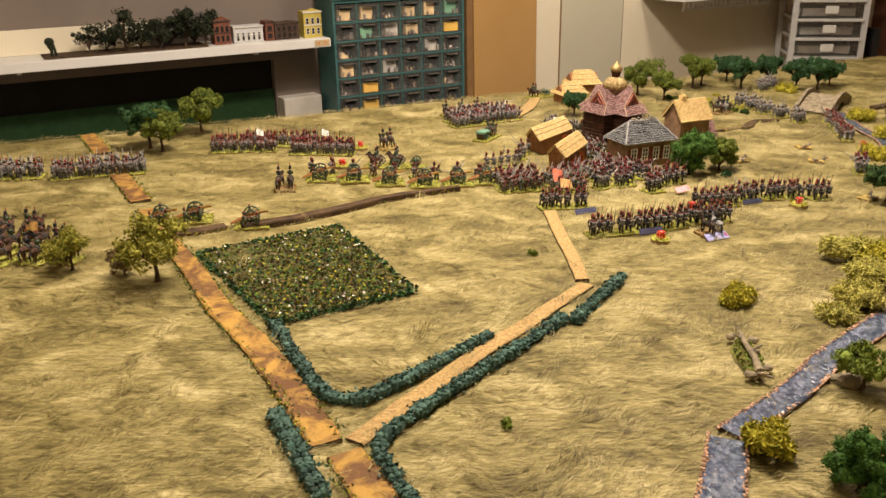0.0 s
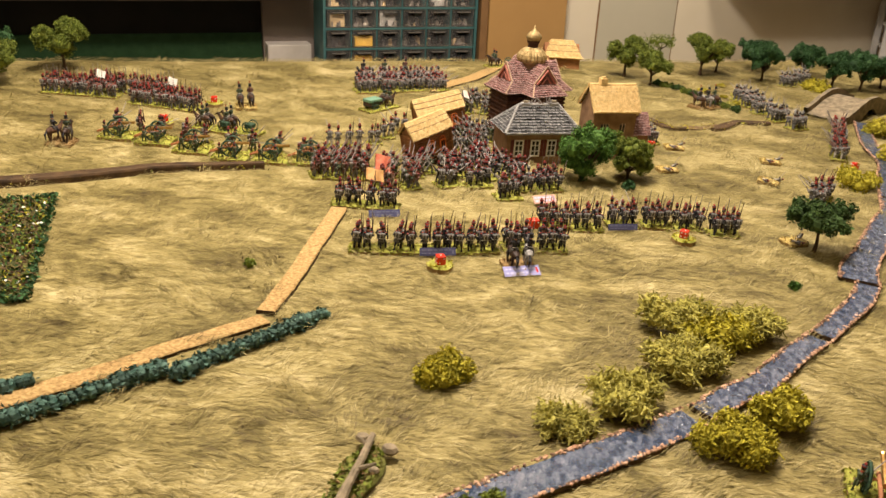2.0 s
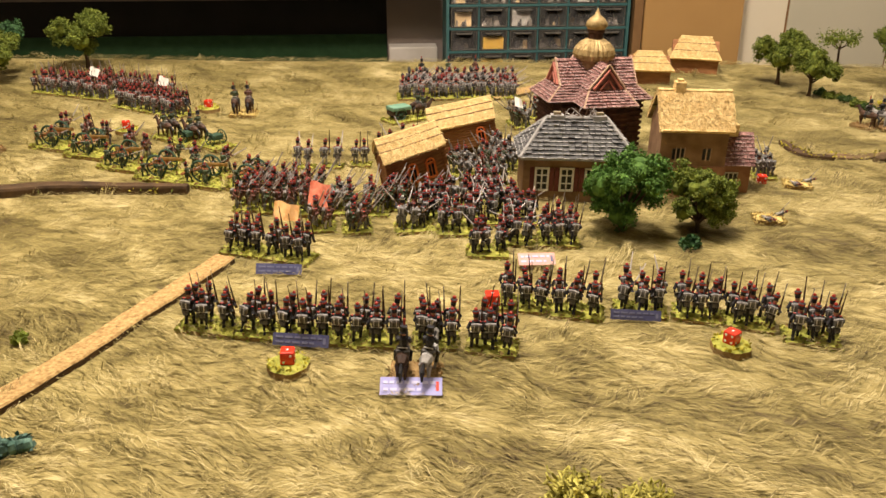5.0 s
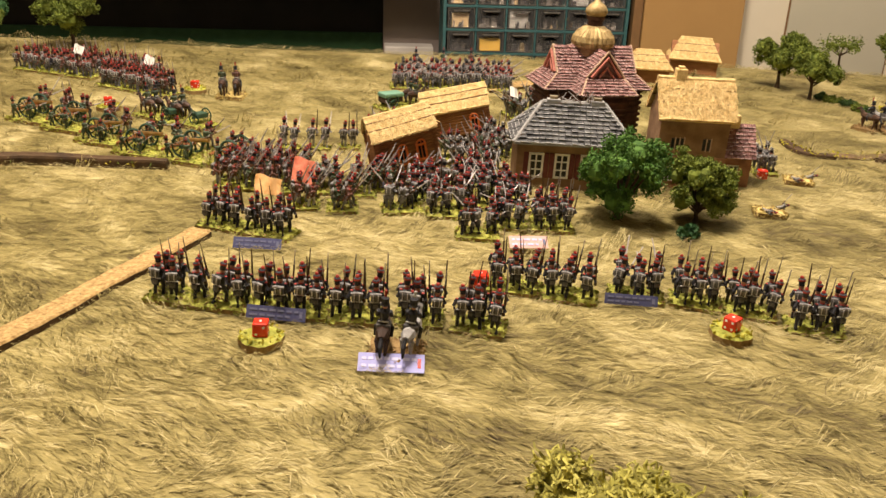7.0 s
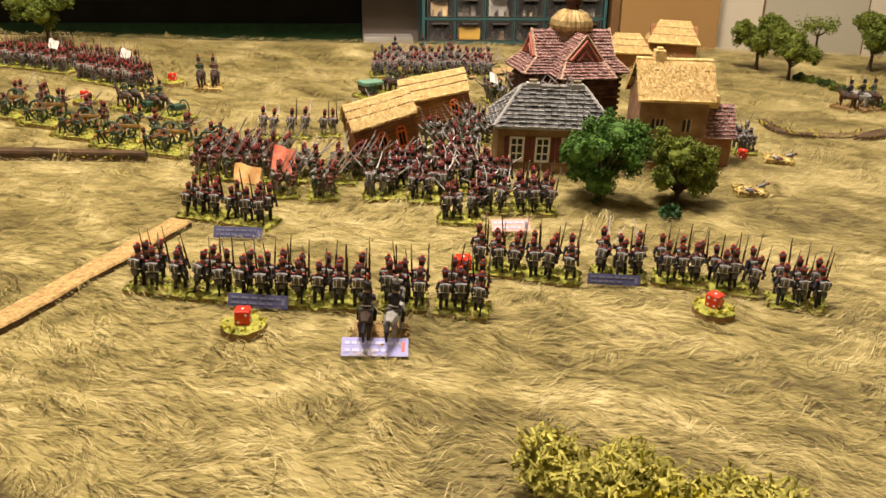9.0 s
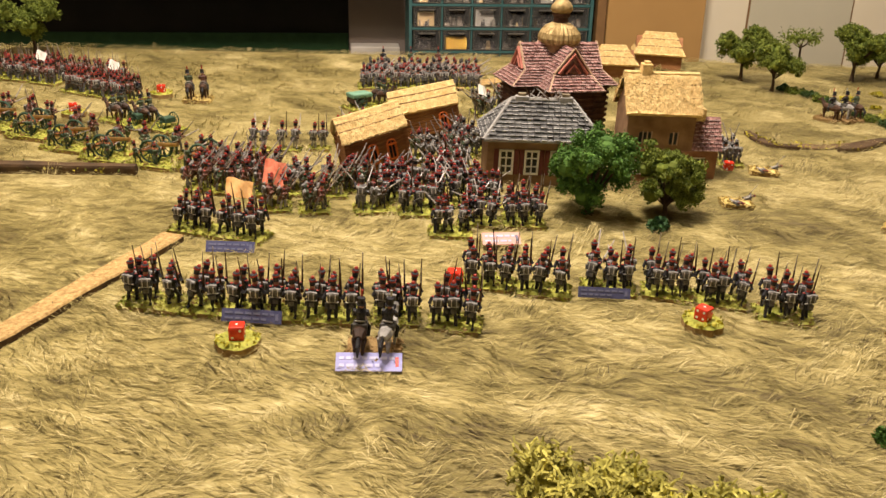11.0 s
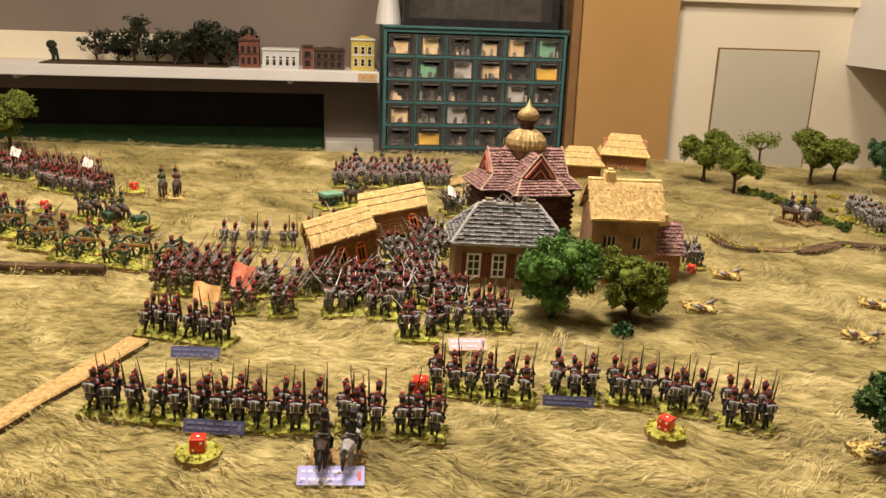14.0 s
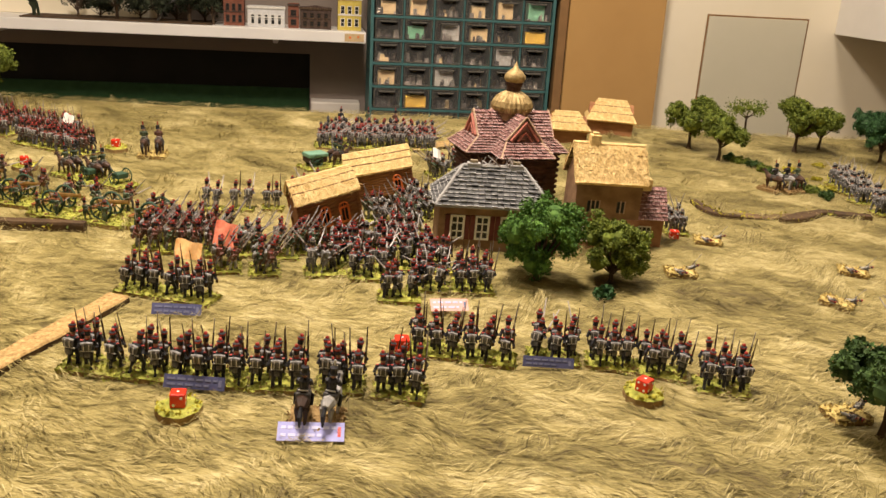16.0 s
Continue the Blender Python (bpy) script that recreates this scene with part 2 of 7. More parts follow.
MILKY = mat("milky_plastic", (0.50, 0.49, 0.47), (0.62, 0.61, 0.58), 20, 0.35, bump=0.05, spec=0.5)
PAPER = {k: mat("stored_" + k, a, c, 60, 0.8, bump=0.1) for k, a, c in (
    ("buff_paper", (0.5, 0.36, 0.18), (0.62, 0.47, 0.27)), ("yellow_card", (0.55, 0.32, 0.03), (0.66, 0.42, 0.06)),
    ("green_card", (0.12, 0.32, 0.2), (0.18, 0.42, 0.27)), ("grey_parts", (0.10, 0.09, 0.08), (0.26, 0.23, 0.2)),
    ("white_card", (0.26, 0.25, 0.23), (0.5, 0.48, 0.45)), ("dark_parts", (0.02, 0.02, 0.022), (0.07, 0.06, 0.06)))}
REDBRICK = mat("model_red_brick", (0.14, 0.05, 0.03), (0.24, 0.09, 0.055), 120, 0.8, bump=0.3)
MODELWHITE = mat("model_white_front", (0.5, 0.5, 0.5), (0.65, 0.65, 0.64), 120, 0.7, bump=0.2)
MODELDARK = mat("model_dark_timber", (0.04, 0.025, 0.02), (0.1, 0.065, 0.05), 120, 0.8, bump=0.3)
MODELYELLOW = mat("model_yellow_front", (0.5, 0.38, 0.06), (0.62, 0.5, 0.12), 120, 0.7, bump=0.2)
CEIL = mat("ceiling_paint", (0.7, 0.67, 0.6), (0.76, 0.73, 0.66), 3, 0.9, bump=0.05)
FLOORWOOD = mat("brown_carpet", (0.13, 0.09, 0.06), (0.2, 0.15, 0.1), 60, 0.95, bump=0.4)
TABLEWOOD = mat("table_board", (0.2, 0.12, 0.06), (0.3, 0.19, 0.1), 20, 0.6, bump=0.1, stretch=(1, 8, 8))
REDWOOD = mat("reddish_wardrobe_wood", (0.085, 0.03, 0.016), (0.14, 0.055, 0.03), 12, 0.5, bump=0.1, stretch=(4, 4, 0.4))
DIFFUSER = bpy.data.materials.new("lamp_diffuser")
DIFFUSER.use_nodes = True
DIFFUSER.node_tree.nodes["Principled BSDF"].inputs["Emission Color"].default_value = (1, 0.82, 0.58, 1)
DIFFUSER.node_tree.nodes["Principled BSDF"].inputs["Emission Strength"].default_value = 4

# ---- mesh tools ----


class Mb:
    """A mesh in the making, with its material slots."""

    def __init__(self):
        self.v, self.f, self.i, self.mats = [], [], [], []

    def slot(self, m):
        if m not in self.mats:
            self.mats.append(m)
        return self.mats.index(m)

    def add(self, verts, faces, m, xf=None):
        o, s = len(self.v), self.slot(m)
        self.v += [tuple(xf @ Vector(p)) if xf else tuple(p) for p in verts]
        self.f += [tuple(o + k for k in f) for f in faces]
        self.i += [s] * len(faces)

    def box(self, m, x0, y0, z0, x1, y1, z1, xf=None, taper=0.0):
        t = taper
        self.add([(x0, y0, z0), (x1, y0, z0), (x1, y1, z0), (x0, y1, z0),
                  (x0 + t, y0 + t, z1), (x1 - t, y0 + t, z1), (x1 - t, y1 - t, z1), (x0 + t, y1 - t, z1)],
                 [(3, 2, 1, 0), (4, 5, 6, 7), (0, 1, 5, 4), (1, 2, 6, 5), (2, 3, 7, 6), (3, 0, 4, 7)], m, xf)

    def soft_box(self, m, x0, y0, z0, x1, y1, z1, b, xf=None):
        """A box with its edges cut off by b."""
        bm = bmesh.new()
        bmesh.ops.create_cube(bm, size=1)
        for v in bm.verts:
            v.co = ((x0 + x1) / 2 + v.co.x * (x1 - x0), (y0 + y1) / 2 + v.co.y * (y1 - y0), (z0 + z1) / 2 + v.co.z * (z1 - z0))
        bmesh.ops.bevel(bm, geom=bm.edges[:], offset=b, segments=2, affect="EDGES", profile=0.6)
        bm.verts.index_update()
        self.add([v.co[:] for v in bm.verts], [[v.index for v in f.verts] for f in bm.faces], m, xf)
        bm.free()

    def tube(self, m, points, radii, seg=6, caps=True):
        """A round bar through the points, with a radius at each."""
        rings = []
        pts = [Vector(p) for p in points]
        for k, p in enumerate(pts):
            d = (pts[min(k + 1, len(pts) - 1)] - pts[max(k - 1, 0)]).normalized()
            a = d.orthogonal().normalized() if abs(d.z) > 0.95 or k == 0 and abs(d.z) > 0.95 else Vector((0, 0, 1)).cross(d).normalized()
            if abs(d.z) > 0.95:
                a = (Vector((1, 0, 0)) - d * d.x).normalized()
            c = d.cross(a)
            rings.append([p + (a * math.cos(2 * math.pi * j / seg) + c * math.sin(2 * math.pi * j / seg)) * radii[k] for j in range(seg)])
        verts = [v for r in rings for v in r]
        faces = [(k * seg + j, k * seg + (j + 1) % seg, (k + 1) * seg + (j + 1) % seg, (k + 1) * seg + j) for k in range(len(pts) - 1) for j in range(seg)]
        if caps:
            faces += [tuple(range(seg))[::-1], tuple((len(pts) - 1) * seg + j for j in range(seg))]
        self.add(verts, faces, m)

    def lathe(self, m, profile, seg=16, xf=None, ribs=0.0):
        """Turned about z; profile rows of (radius, height)."""
        verts = [(r * (1 + ribs * (k % 2)) * math.cos(2 * math.pi * k / seg), r * (1 + ribs * (k % 2)) * math.sin(2 * math.pi * k / seg), z)
                 for r, z in profile for k in range(seg)]
        faces = [(i * seg + k, i * seg + (k + 1) % seg, (i + 1) * seg + (k + 1) % seg, (i + 1) * seg + k) for i in range(len(profile) - 1) for k in range(seg)]
        faces += [tuple(range(seg))[::-1], tuple((len(profile) - 1) * seg + k for k in range(seg))]
        self.add(verts, faces, m, xf)

    def ball(self, m, c, r, seg=8, rings=5):
        sx, sy, sz = r if isinstance(r, tuple) else (r, r, r)
        prof = [(max(math.sin(math.pi * k / rings), 0.02), -math.cos(math.pi * k / rings)) for k in range(rings + 1)]
        self.lathe(m, prof, seg, Matrix.Translation(c) @ Matrix.Diagonal((sx, sy, sz, 1)))

    def arrays(self, m, verts, faces):
        o, s = len(self.v), self.slot(m)
        self.v += [tuple(p) for p in verts.tolist()]
        self.f += [tuple(f) for f in (faces + o).tolist()]
        self.i += [s] * len(faces)

    def mesh(self, name, smooth=False):
        me = bpy.data.meshes.new(name)
        me.from_pydata(self.v, [], self.f)
        for m in self.mats:
            me.materials.append(m)
        me.polygons.foreach_set("material_index", self.i)
        if smooth:
            me.polygons.foreach_set("use_smooth", [True] * len(self.f))
        me.update()
        return me


def part(name, mb, parent, label="", smooth=False, at=None):
    ob = new(name, mb if isinstance(mb, bpy.types.Mesh) else mb.mesh(name, smooth))
    ob.parent = parent
    if at is not None:
        ob.matrix_basis = at
    return tagged(ob, label)


def thing(name, label, category, at, group=""):
    ob = new(name)
    ob.empty_display_size = 0.01
    ob.matrix_basis = at
    return tagged(ob, label, category, group)


def solid(name, mb, label, category, at=None, kind="", group="", smooth=False):
    ob = new(name, mb.mesh(name, smooth))
    if at is not None:
        ob.matrix_basis = at
    return tagged(ob, label, category, group, kind)


rng = np.random.default_rng(7)


def chips(mb, m, centres, size, flat=0.0, aspect=1.6):
    """Small leaf-like flakes, each two bent triangles, at the centres."""
    n = len(centres)
    a = rng.normal(size=(n, 3))
    if flat:
        a[:, 2] *= 1 - flat
    a /= np.linalg.norm(a, axis=1)[:, None] + 1e-9
    b = np.cross(a, rng.normal(size=(n, 3)))
    b /= np.linalg.norm(b, axis=1)[:, None] + 1e-9
    c = np.cross(a, b)
    s = size * rng.uniform(0.6, 1.35, (n, 1))
    p = np.asarray(centres)
    quad = np.stack([p - a * s * aspect / 2, p - b * s / 2 + c * s * 0.2, p + a * s * aspect / 2, p + b * s / 2 + c * s * 0.2], 1).reshape(-1, 3)
    k = np.arange(n)[:, None] * 4
    mb.arrays(m, quad, np.concatenate([k + [0, 1, 2], k + [0, 2, 3]]))


def on_balls(balls, n, jitter=0.12):
    """n points scattered over the skins of balls (x, y, z, r)."""
    bl = np.asarray(balls, float)
    pick = rng.choice(len(bl), n, p=bl[:, 3] ** 2 / (bl[:, 3] ** 2).sum())
    d = rng.normal(size=(n, 3))
    d /= np.linalg.norm(d, axis=1)[:, None]
    return bl[pick, :3] + d * bl[pick, 3:4] * (1 + rng.normal(size=(n, 1)) * jitter)


def gz(x, y):
    """Height of the table mat: it falls a little towards the stream."""
    return -0.0284 * x + 0.0043 * y


def lift(x, y):
    """Soft unevenness of the mat."""
    return 0.003 * noise.noise(Vector((x * 5, y * 5, 3))) + 0.0012 * noise.noise(Vector((x * 19, y * 19, 1)))


def ground(x, y):
    return gz(x, y) + lift(x, y)


def on_mat(x, y, turn=0.0, up=0.0):
    """A pose standing on the mat; turn: where its front (+y) points, in degrees from the y axis."""
    return pose(x, y, ground(x, y) + up, 0.25, 1.6, 0) @ pose(0, 0, 0, 0, 0, turn)
PILE = 500000

# ---- the room: back wall runs along U, N points behind it ----
WALL = 29.0
ROOM = pose(-0.13, 2.985, 0, 0, 0, WALL)     # local x along the wall, y behind it


def room_box(mb, m, u0, d0, z0, u1, d1, z1, bevel=0.0):
    if bevel:
        mb.soft_box(m, u0, d0, z0, u1, d1, z1, bevel)
    else:
        mb.box(m, u0, d0, z0, u1, d1, z1)


FLOOR = -0.76


def structure(name, label, category, *boxes):
    mb = Mb()
    for m, *b in boxes:
        room_box(mb, m, *b)
    return solid(name, mb, label, category, ROOM, "structure")


structure("floor", "brown carpeted floor of the hobby room", "floor", (FLOORWOOD, -2.6, -4.2, FLOOR - 0.1, 3.5, 1.2, FLOOR))
structure("ceiling", "plain off-white painted ceiling", "ceiling", (CEIL, -2.6, -4.2, CEILING, 3.5, 1.2, CEILING + 0.1))
# back wall, its shade put into the grey-brown; wide dark opening under the shelf
structure("wall_north", "grey-brown wall, its shade put into the colour, with a wide dark opening", "wall",
          (GREYWALL, -2.5, 0.17, 0.012, 0.27, 0.25, CEILING), (GREYWALL, -0.408, 0.17, FLOOR, 0.27, 0.25, 0.012),
          (GREYWALL, -2.5, 0.17, FLOOR, -0.408, 0.25, -0.3))
structure("wall_cream", "cream painted wall with a flush putty-coloured hatch", "wall", (WALLPAINT, 0.27, 0.05, FLOOR, 3.4, 0.25, CEILING))
structure("wall_east", "cream painted side wall", "wall", (WALLPAINT, 3.4, -4.2, FLOOR, 3.5, 0.25, CEILING))
structure("wall_west", "cream painted side wall", "wall", (WALLPAINT, -2.6, -4.2, FLOOR, -2.5, 1.0, CEILING))
structure("wall_south", "cream painted wall behind the table", "wall", (WALLPAINT, -2.6, -4.3, FLOOR, 3.5, -4.2, CEILING))
structure("trim", "cream moulding strip along the wall", "trim", (WALLPAINT, 0.585, 0.03, 0.305, 1.2, 0.05, 0.33))

# ceiling lamps, all out of view; the second and third are added fill
for lx, ly, power in LAMPS:
    cl = thing("ceiling_lamp", "unseen flat white ceiling lamp with a glowing warm diffuser", "lamp", pose(lx, ly, CEILING))
    mb = Mb()
    for s in (-1, 1):
        mb.box(SHELFWHITE, s * 0.19 - 0.012, -0.12, -0.035, s * 0.19 + 0.012, 0.12, 0)
        mb.box(SHELFWHITE, -0.178, s * 0.11 - 0.012, -0.035, 0.178, s * 0.11 + 0.012, 0)
    part("frame", mb, cl)
    mb = Mb()
    mb.box(DIFFUSER, -0.176, -0.096, -0.02, 0.176, 0.096, -0.012)
    part("diffuser", mb, cl)

# hatch in the cream wall
hatch = thing("wall_hatch", "putty-coloured flush hatch panel in the cream wall", "hatch", ROOM)
mb = Mb()
mb.soft_box(PANEL, 0.716, 0.044, -0.3, 1.02, 0.052, 0.176, 0.002)
part("panel", mb, hatch)
mb = Mb()
mb.box(CARDEDGE, 0.711, 0.0475, -0.3, 0.7155, 0.051, 0.181)
mb.box(CARDEDGE, 1.0205, 0.0475, -0.3, 1.025, 0.051, 0.181)
mb.box(CARDEDGE, 0.7155, 0.0475, 0.1765, 1.0205, 0.051, 0.181)
part("gap", mb, hatch, "dark gap round the hatch")

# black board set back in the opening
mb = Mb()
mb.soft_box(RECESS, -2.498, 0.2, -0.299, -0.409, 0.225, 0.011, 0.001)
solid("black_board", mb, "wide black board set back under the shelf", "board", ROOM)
mb = Mb()
mb.soft_box(GREENCLOTH, -2.49, 0.186, -0.299, -0.41, 0.199, -0.088, 0.004)
solid("green_cloth", mb, "strip of green baize along the foot of the black board", "cloth", ROOM)
mb = Mb()
mb.soft_box(WHITEBLOCK, -0.405, 0.10, -0.22, -0.268, 0.169, -0.112, 0.004)
mb.soft_box(WHITEBLOCK, -0.40, 0.12, FLOOR, -0.27, 0.168, -0.22, 0.004)
solid("white_post", mb, "pale painted block standing against the wall", "post", ROOM)

# long white shelf with a price sticker at its end
shelf = thing("wall_shelf", "long white melamine wall shelf full of model scenery", "shelf", ROOM)
mb = Mb()
mb.soft_box(SHELFWHITE, -2.45, 0.0, 0.063, -0.262, 0.169, 0.091, 0.002)
part("board", mb, shelf)
mb = Mb()
mb.box(PAPER["buff_paper"], -0.318, -0.0012, 0.067, -0.267, -0.0002, 0.087)
part("sticker", mb, shelf, "orange-buff paper sticker")
mb = Mb()
mb.box(ORANGE, -0.307, -0.0022, 0.074, -0.301, -0.0014, 0.080)
mb.box(ORANGE, -0.285, -0.0022, 0.077, -0.280, -0.0014, 0.082)
part("mark", mb, shelf)
for bu in (-2.0, -1.2, -0.5):
    mb = Mb()
    mb.box(SHELFWHITE, bu - 0.006, 0.05, 0.05, bu + 0.006, 0.168, 0.0625)
    part("bracket", mb, shelf)
# pale strip of board behind the shelf's models
mb = Mb()
mb.soft_box(WALLPAINT, -2.45, 0.155, 0.0915, -0.81, 0.168, 0.165, 0.002)
solid("backing_board", mb, "low pale board standing at the back of the shelf", "board", ROOM)


def storage_cabinet():
    """Teal parts cabinet: six columns of clear drawers."""
    cab = thing("drawer_cabinet", "teal metal parts cabinet with rows of clear plastic drawers", "cabinet", ROOM)
    W, TOP, PITCH, COL = 0.25, 0.209, 0.0615, 0.0807
    rows = 8
    bottom = TOP - 0.013 - rows * PITCH
    mb = Mb()
    mb.box(TEAL, -W, 0.0, bottom - 0.01, -W + 0.008, 0.15, TOP)
    mb.box(TEAL, W - 0.008, 0.0, bottom - 0.01, W, 0.15, TOP)
    mb.box(TEAL, -W + 0.008, 0.0, TOP - 0.011, W - 0.008, 0.15, TOP)
    mb.box(TEAL, -W + 0.008, 0.0, bottom - 0.01, W - 0.008, 0.15, bottom)
    mb.box(BLACK, -W + 0.008, 0.14, bottom, W - 0.008, 0.149, TOP - 0.011)
    for r in range(1, rows):
        z = TOP - 0.012 - r * PITCH
        mb.box(TEAL, -W + 0.008, 0.002, z - 0.003, W - 0.008, 0.14, z + 0.003)
    for c in range(1, 6):
        x = -W + 0.008 + c * COL
        for r in range(rows):
            z = TOP - 0.012 - (r + 1) * PITCH
            mb.box(TEAL, x - 0.002, 0.004, z + 0.003, x + 0.002, 0.14, z + PITCH - 0.003)
    part("body", mb, cab, "teal painted metal carcass")
    mb = Mb()
    mb.soft_box(TEAL, -W - 0.004, -0.006, TOP - 0.001, W + 0.004, 0.155, TOP + 0.006, 0.002)
    part("rim", mb, cab)
    names = ["buff_paper buff_paper grey_parts buff_paper buff_paper green_card", "grey_parts green_card white_card buff_paper grey_parts yellow_card",
             "grey_parts grey_parts grey_parts grey_parts white_card grey_parts", "buff_paper grey_parts white_card grey_parts grey_parts grey_parts",
             "dark_parts yellow_card dark_parts grey_parts dark_parts grey_parts", "dark_parts yellow_card dark_parts grey_parts dark_parts dark_parts",
             "grey_parts dark_parts grey_parts dark_parts grey_parts dark_parts", "dark_parts grey_parts dark_parts grey_parts dark_parts grey_parts"]
    rnd = random.Random(4)
    glass = Mb()
    w, h = COL - 0.009, PITCH - 0.009
    glass.box(SMOKY, -w / 2, 0, 0, w / 2, 0.0016, h)
    front = glass.mesh("drawer")
    fr = Mb()
    for s in (-1, 1):
        fr.box(DRAWER, s * (w / 2 - 0.0012) - 0.0012, -0.0008, 0, s * (w / 2 - 0.0012) + 0.0012, -0.0001, h)
    fr.box(DRAWER, -w / 2 + 0.0024, -0.0008, h - 0.0022, w / 2 - 0.0024, -0.0001, h)
    fr.box(DRAWER, -w / 2 + 0.0024, -0.0008, 0, w / 2 - 0.0024, -0.0001, 0.002)
    frame_mesh = fr.mesh("frame")
    hd = Mb()
    hd.add([(-0.024, 0, 0.047), (0.024, 0, 0.047), (0.020, -0.010, 0.044), (-0.020, -0.010, 0.044), (-0.024, 0, 0.0455), (0.024, 0, 0.0455), (0.019, -0.009, 0.0425), (-0.019, -0.009, 0.0425)],
           [(0, 1, 2, 3), (7, 6, 5, 4), (3, 2, 6, 7), (1, 5, 6, 2), (0, 3, 7, 4)], DRAWER)
    handle = hd.mesh("handle")
    tr = Mb()
    tr.box(DRAWER, -w / 2, 0.0017, 0, w / 2, 0.13, 0.0012)
    tray = tr.mesh("tray")
    for r in range(rows):
        for c, kind in enumerate(names[r].split()):
            x = -W + 0.008 + (c + 0.5) * COL
            z = TOP - 0.012 - (r + 1) * PITCH + 0.0045
            d = part("drawer", front, cab, "clear smoky plastic drawer", at=pose(x, 0.003, z))
            d.visible_shadow = False
            part("frame", frame_mesh, d)
            part("handle", handle, d, "moulded finger pull")
            part("tray", tray, d)
            ct = Mb()
            if kind == "grey_parts" or kind == "dark_parts":
                for _ in range(14):
                    px, py, s = rnd.uniform(-w * 0.38, w * 0.38), rnd.uniform(0.012, 0.08), rnd.uniform(0.003, 0.008)
                    q = rnd.uniform(0.003, h * 0.38)
                    ct.box(PAPER[rnd.choice((kind, kind, kind, "dark_parts", "dark_parts", "grey_parts", "buff_paper"))], px - s, py - s, 0.0014, px + s, py + s, q + s, taper=s * 0.3)
            elif kind == "yellow_card":
                ct.soft_box(PAPER[kind], -w * 0.40, 0.006, 0.0014, w * 0.40, 0.05, h * 0.62, 0.003)
                ct.box(PAPER["white_card"], -w * 0.2, 0.03, h * 0.62, w * 0.3, 0.05, h * 0.75)
            else:
                a = rnd.uniform(-0.1, 0.1) * w
                ct.soft_box(PAPER[kind], a - w * rnd.uniform(0.24, 0.36), 0.006, 0.0014, a + w * rnd.uniform(0.24, 0.36), 0.04, h * rnd.uniform(0.6, 0.9), 0.001)
                for _ in range(4):
                    q, e = rnd.uniform(-w * 0.4, w * 0.4), rnd.uniform(0.002, 0.006)
                    ct.box(PAPER[rnd.choice(("dark_parts", "grey_parts"))], q - e, 0.0030, 0.0014, q + e, 0.0055, h * rnd.uniform(0.1, 0.4), taper=0.0006)
            part("contents", ct, d, "stored papers and small parts")
    # the low bench it stands on
    mb = Mb()
    mb.soft_box(GREYWALL, -0.256, -0.01, FLOOR, 0.256, 0.165, bottom - 0.0105, 0.004)
    solid("bench", mb, "plain grey-brown bench under the parts cabinet", "bench", ROOM)


storage_cabinet()

# dark glass-fronted case on top of the cabinet
case = thing("display_case", "dark framed case with a glass front standing on the parts cabinet", "case", ROOM)
mb = Mb()
mb.box(BLACK, -0.20, 0.0, 0.2155, 0.222, 0.14, 0.235)
mb.box(BLACK, -0.20, 0.0, 0.235, -0.185, 0.14, 0.42)
mb.box(BLACK, 0.205, 0.0, 0.235, 0.222, 0.14, 0.42)
mb.box(BLACK, -0.20, 0.0, 0.42, 0.222, 0.14, 0.435)
mb.box(PAPER["grey_parts"], -0.185, 0.13, 0.235, 0.205, 0.139, 0.42)
part("frame", mb, case)
for du in (-0.06, 0.07):
    mb = Mb()
    mb.box(PAPER["grey_parts"], du - 0.003, 0.02, 0.235, du + 0.003, 0.129, 0.42)
    part("divider", mb, case)
mb = Mb()
mb.box(SMOKY, -0.185, 0.006, 0.235, 0.205, 0.009, 0.42)
part("pane", mb, case)
mb = Mb()
mb.lathe(SHELFWHITE, [(0.035, 0), (0.034, 0.01), (0.024, 0.08), (0.012, 0.12)], 20)
solid("paper_cone", mb, "white cone-shaped shade standing beside the case", "shade", ROOM @ pose(-0.235, 0.06, 0.2155))

# cardboard sheets leaning on the wall
mb = Mb()
mb.soft_box(CARDBOARD, 0, 0, 0, 0.274, 0.016, 1.27, 0.002)
solid("cardboard_sheet", mb, "tall flat brown cardboard carton leaning on the wall", "cardboard", ROOM @ pose(0.289, -0.022, FLOOR, -1.2, 0, 0))
# folded edge in the darker cardboard, which carries its shade as colour
mb = Mb()
mb.soft_box(CARDEDGE, 0, 0, 0, 0.024, 0.07, 1.30, 0.002)
solid("cardboard_sheet", mb, "folded carton edge beside the tall carton, its shade put into the colour", "cardboard", ROOM @ pose(0.262, -0.012, FLOOR, -0.8, 0, 0))

# white wall unit with slatted front, and clear drawer tower
unit = thing("wall_rack", "white wall rack with open compartments", "rack", ROOM)
mb = Mb()
mb.box(SHELFWHITE, 1.115, -0.19, 0.142, 2.3, 0.049, 0.152)
mb.box(SHELFWHITE, 1.115, -0.19, 0.152, 1.123, 0.049, 0.62)
mb.box(SHELFWHITE, 1.123, 0.04, 0.152, 2.3, 0.049, 0.62)
part("carcass", mb, unit)
for k in range(5):
    mb = Mb()
    mb.box(SHELFWHITE, 1.123, -0.188, 0.235 + 0.085 * k, 2.3, 0.039, 0.243 + 0.085 * k)
    part("shelf", mb, unit)
for k in range(8):
    mb = Mb()
    mb.box(SHELFWHITE, 1.19 + 0.13 * k, -0.186, 0.153, 1.198 + 0.13 * k, 0.038, 0.234)
    part("divider", mb, unit)
tray = thing("wire_tray", "white plastic slatted tray hung below the wall rack", "tray", ROOM)
mb = Mb()
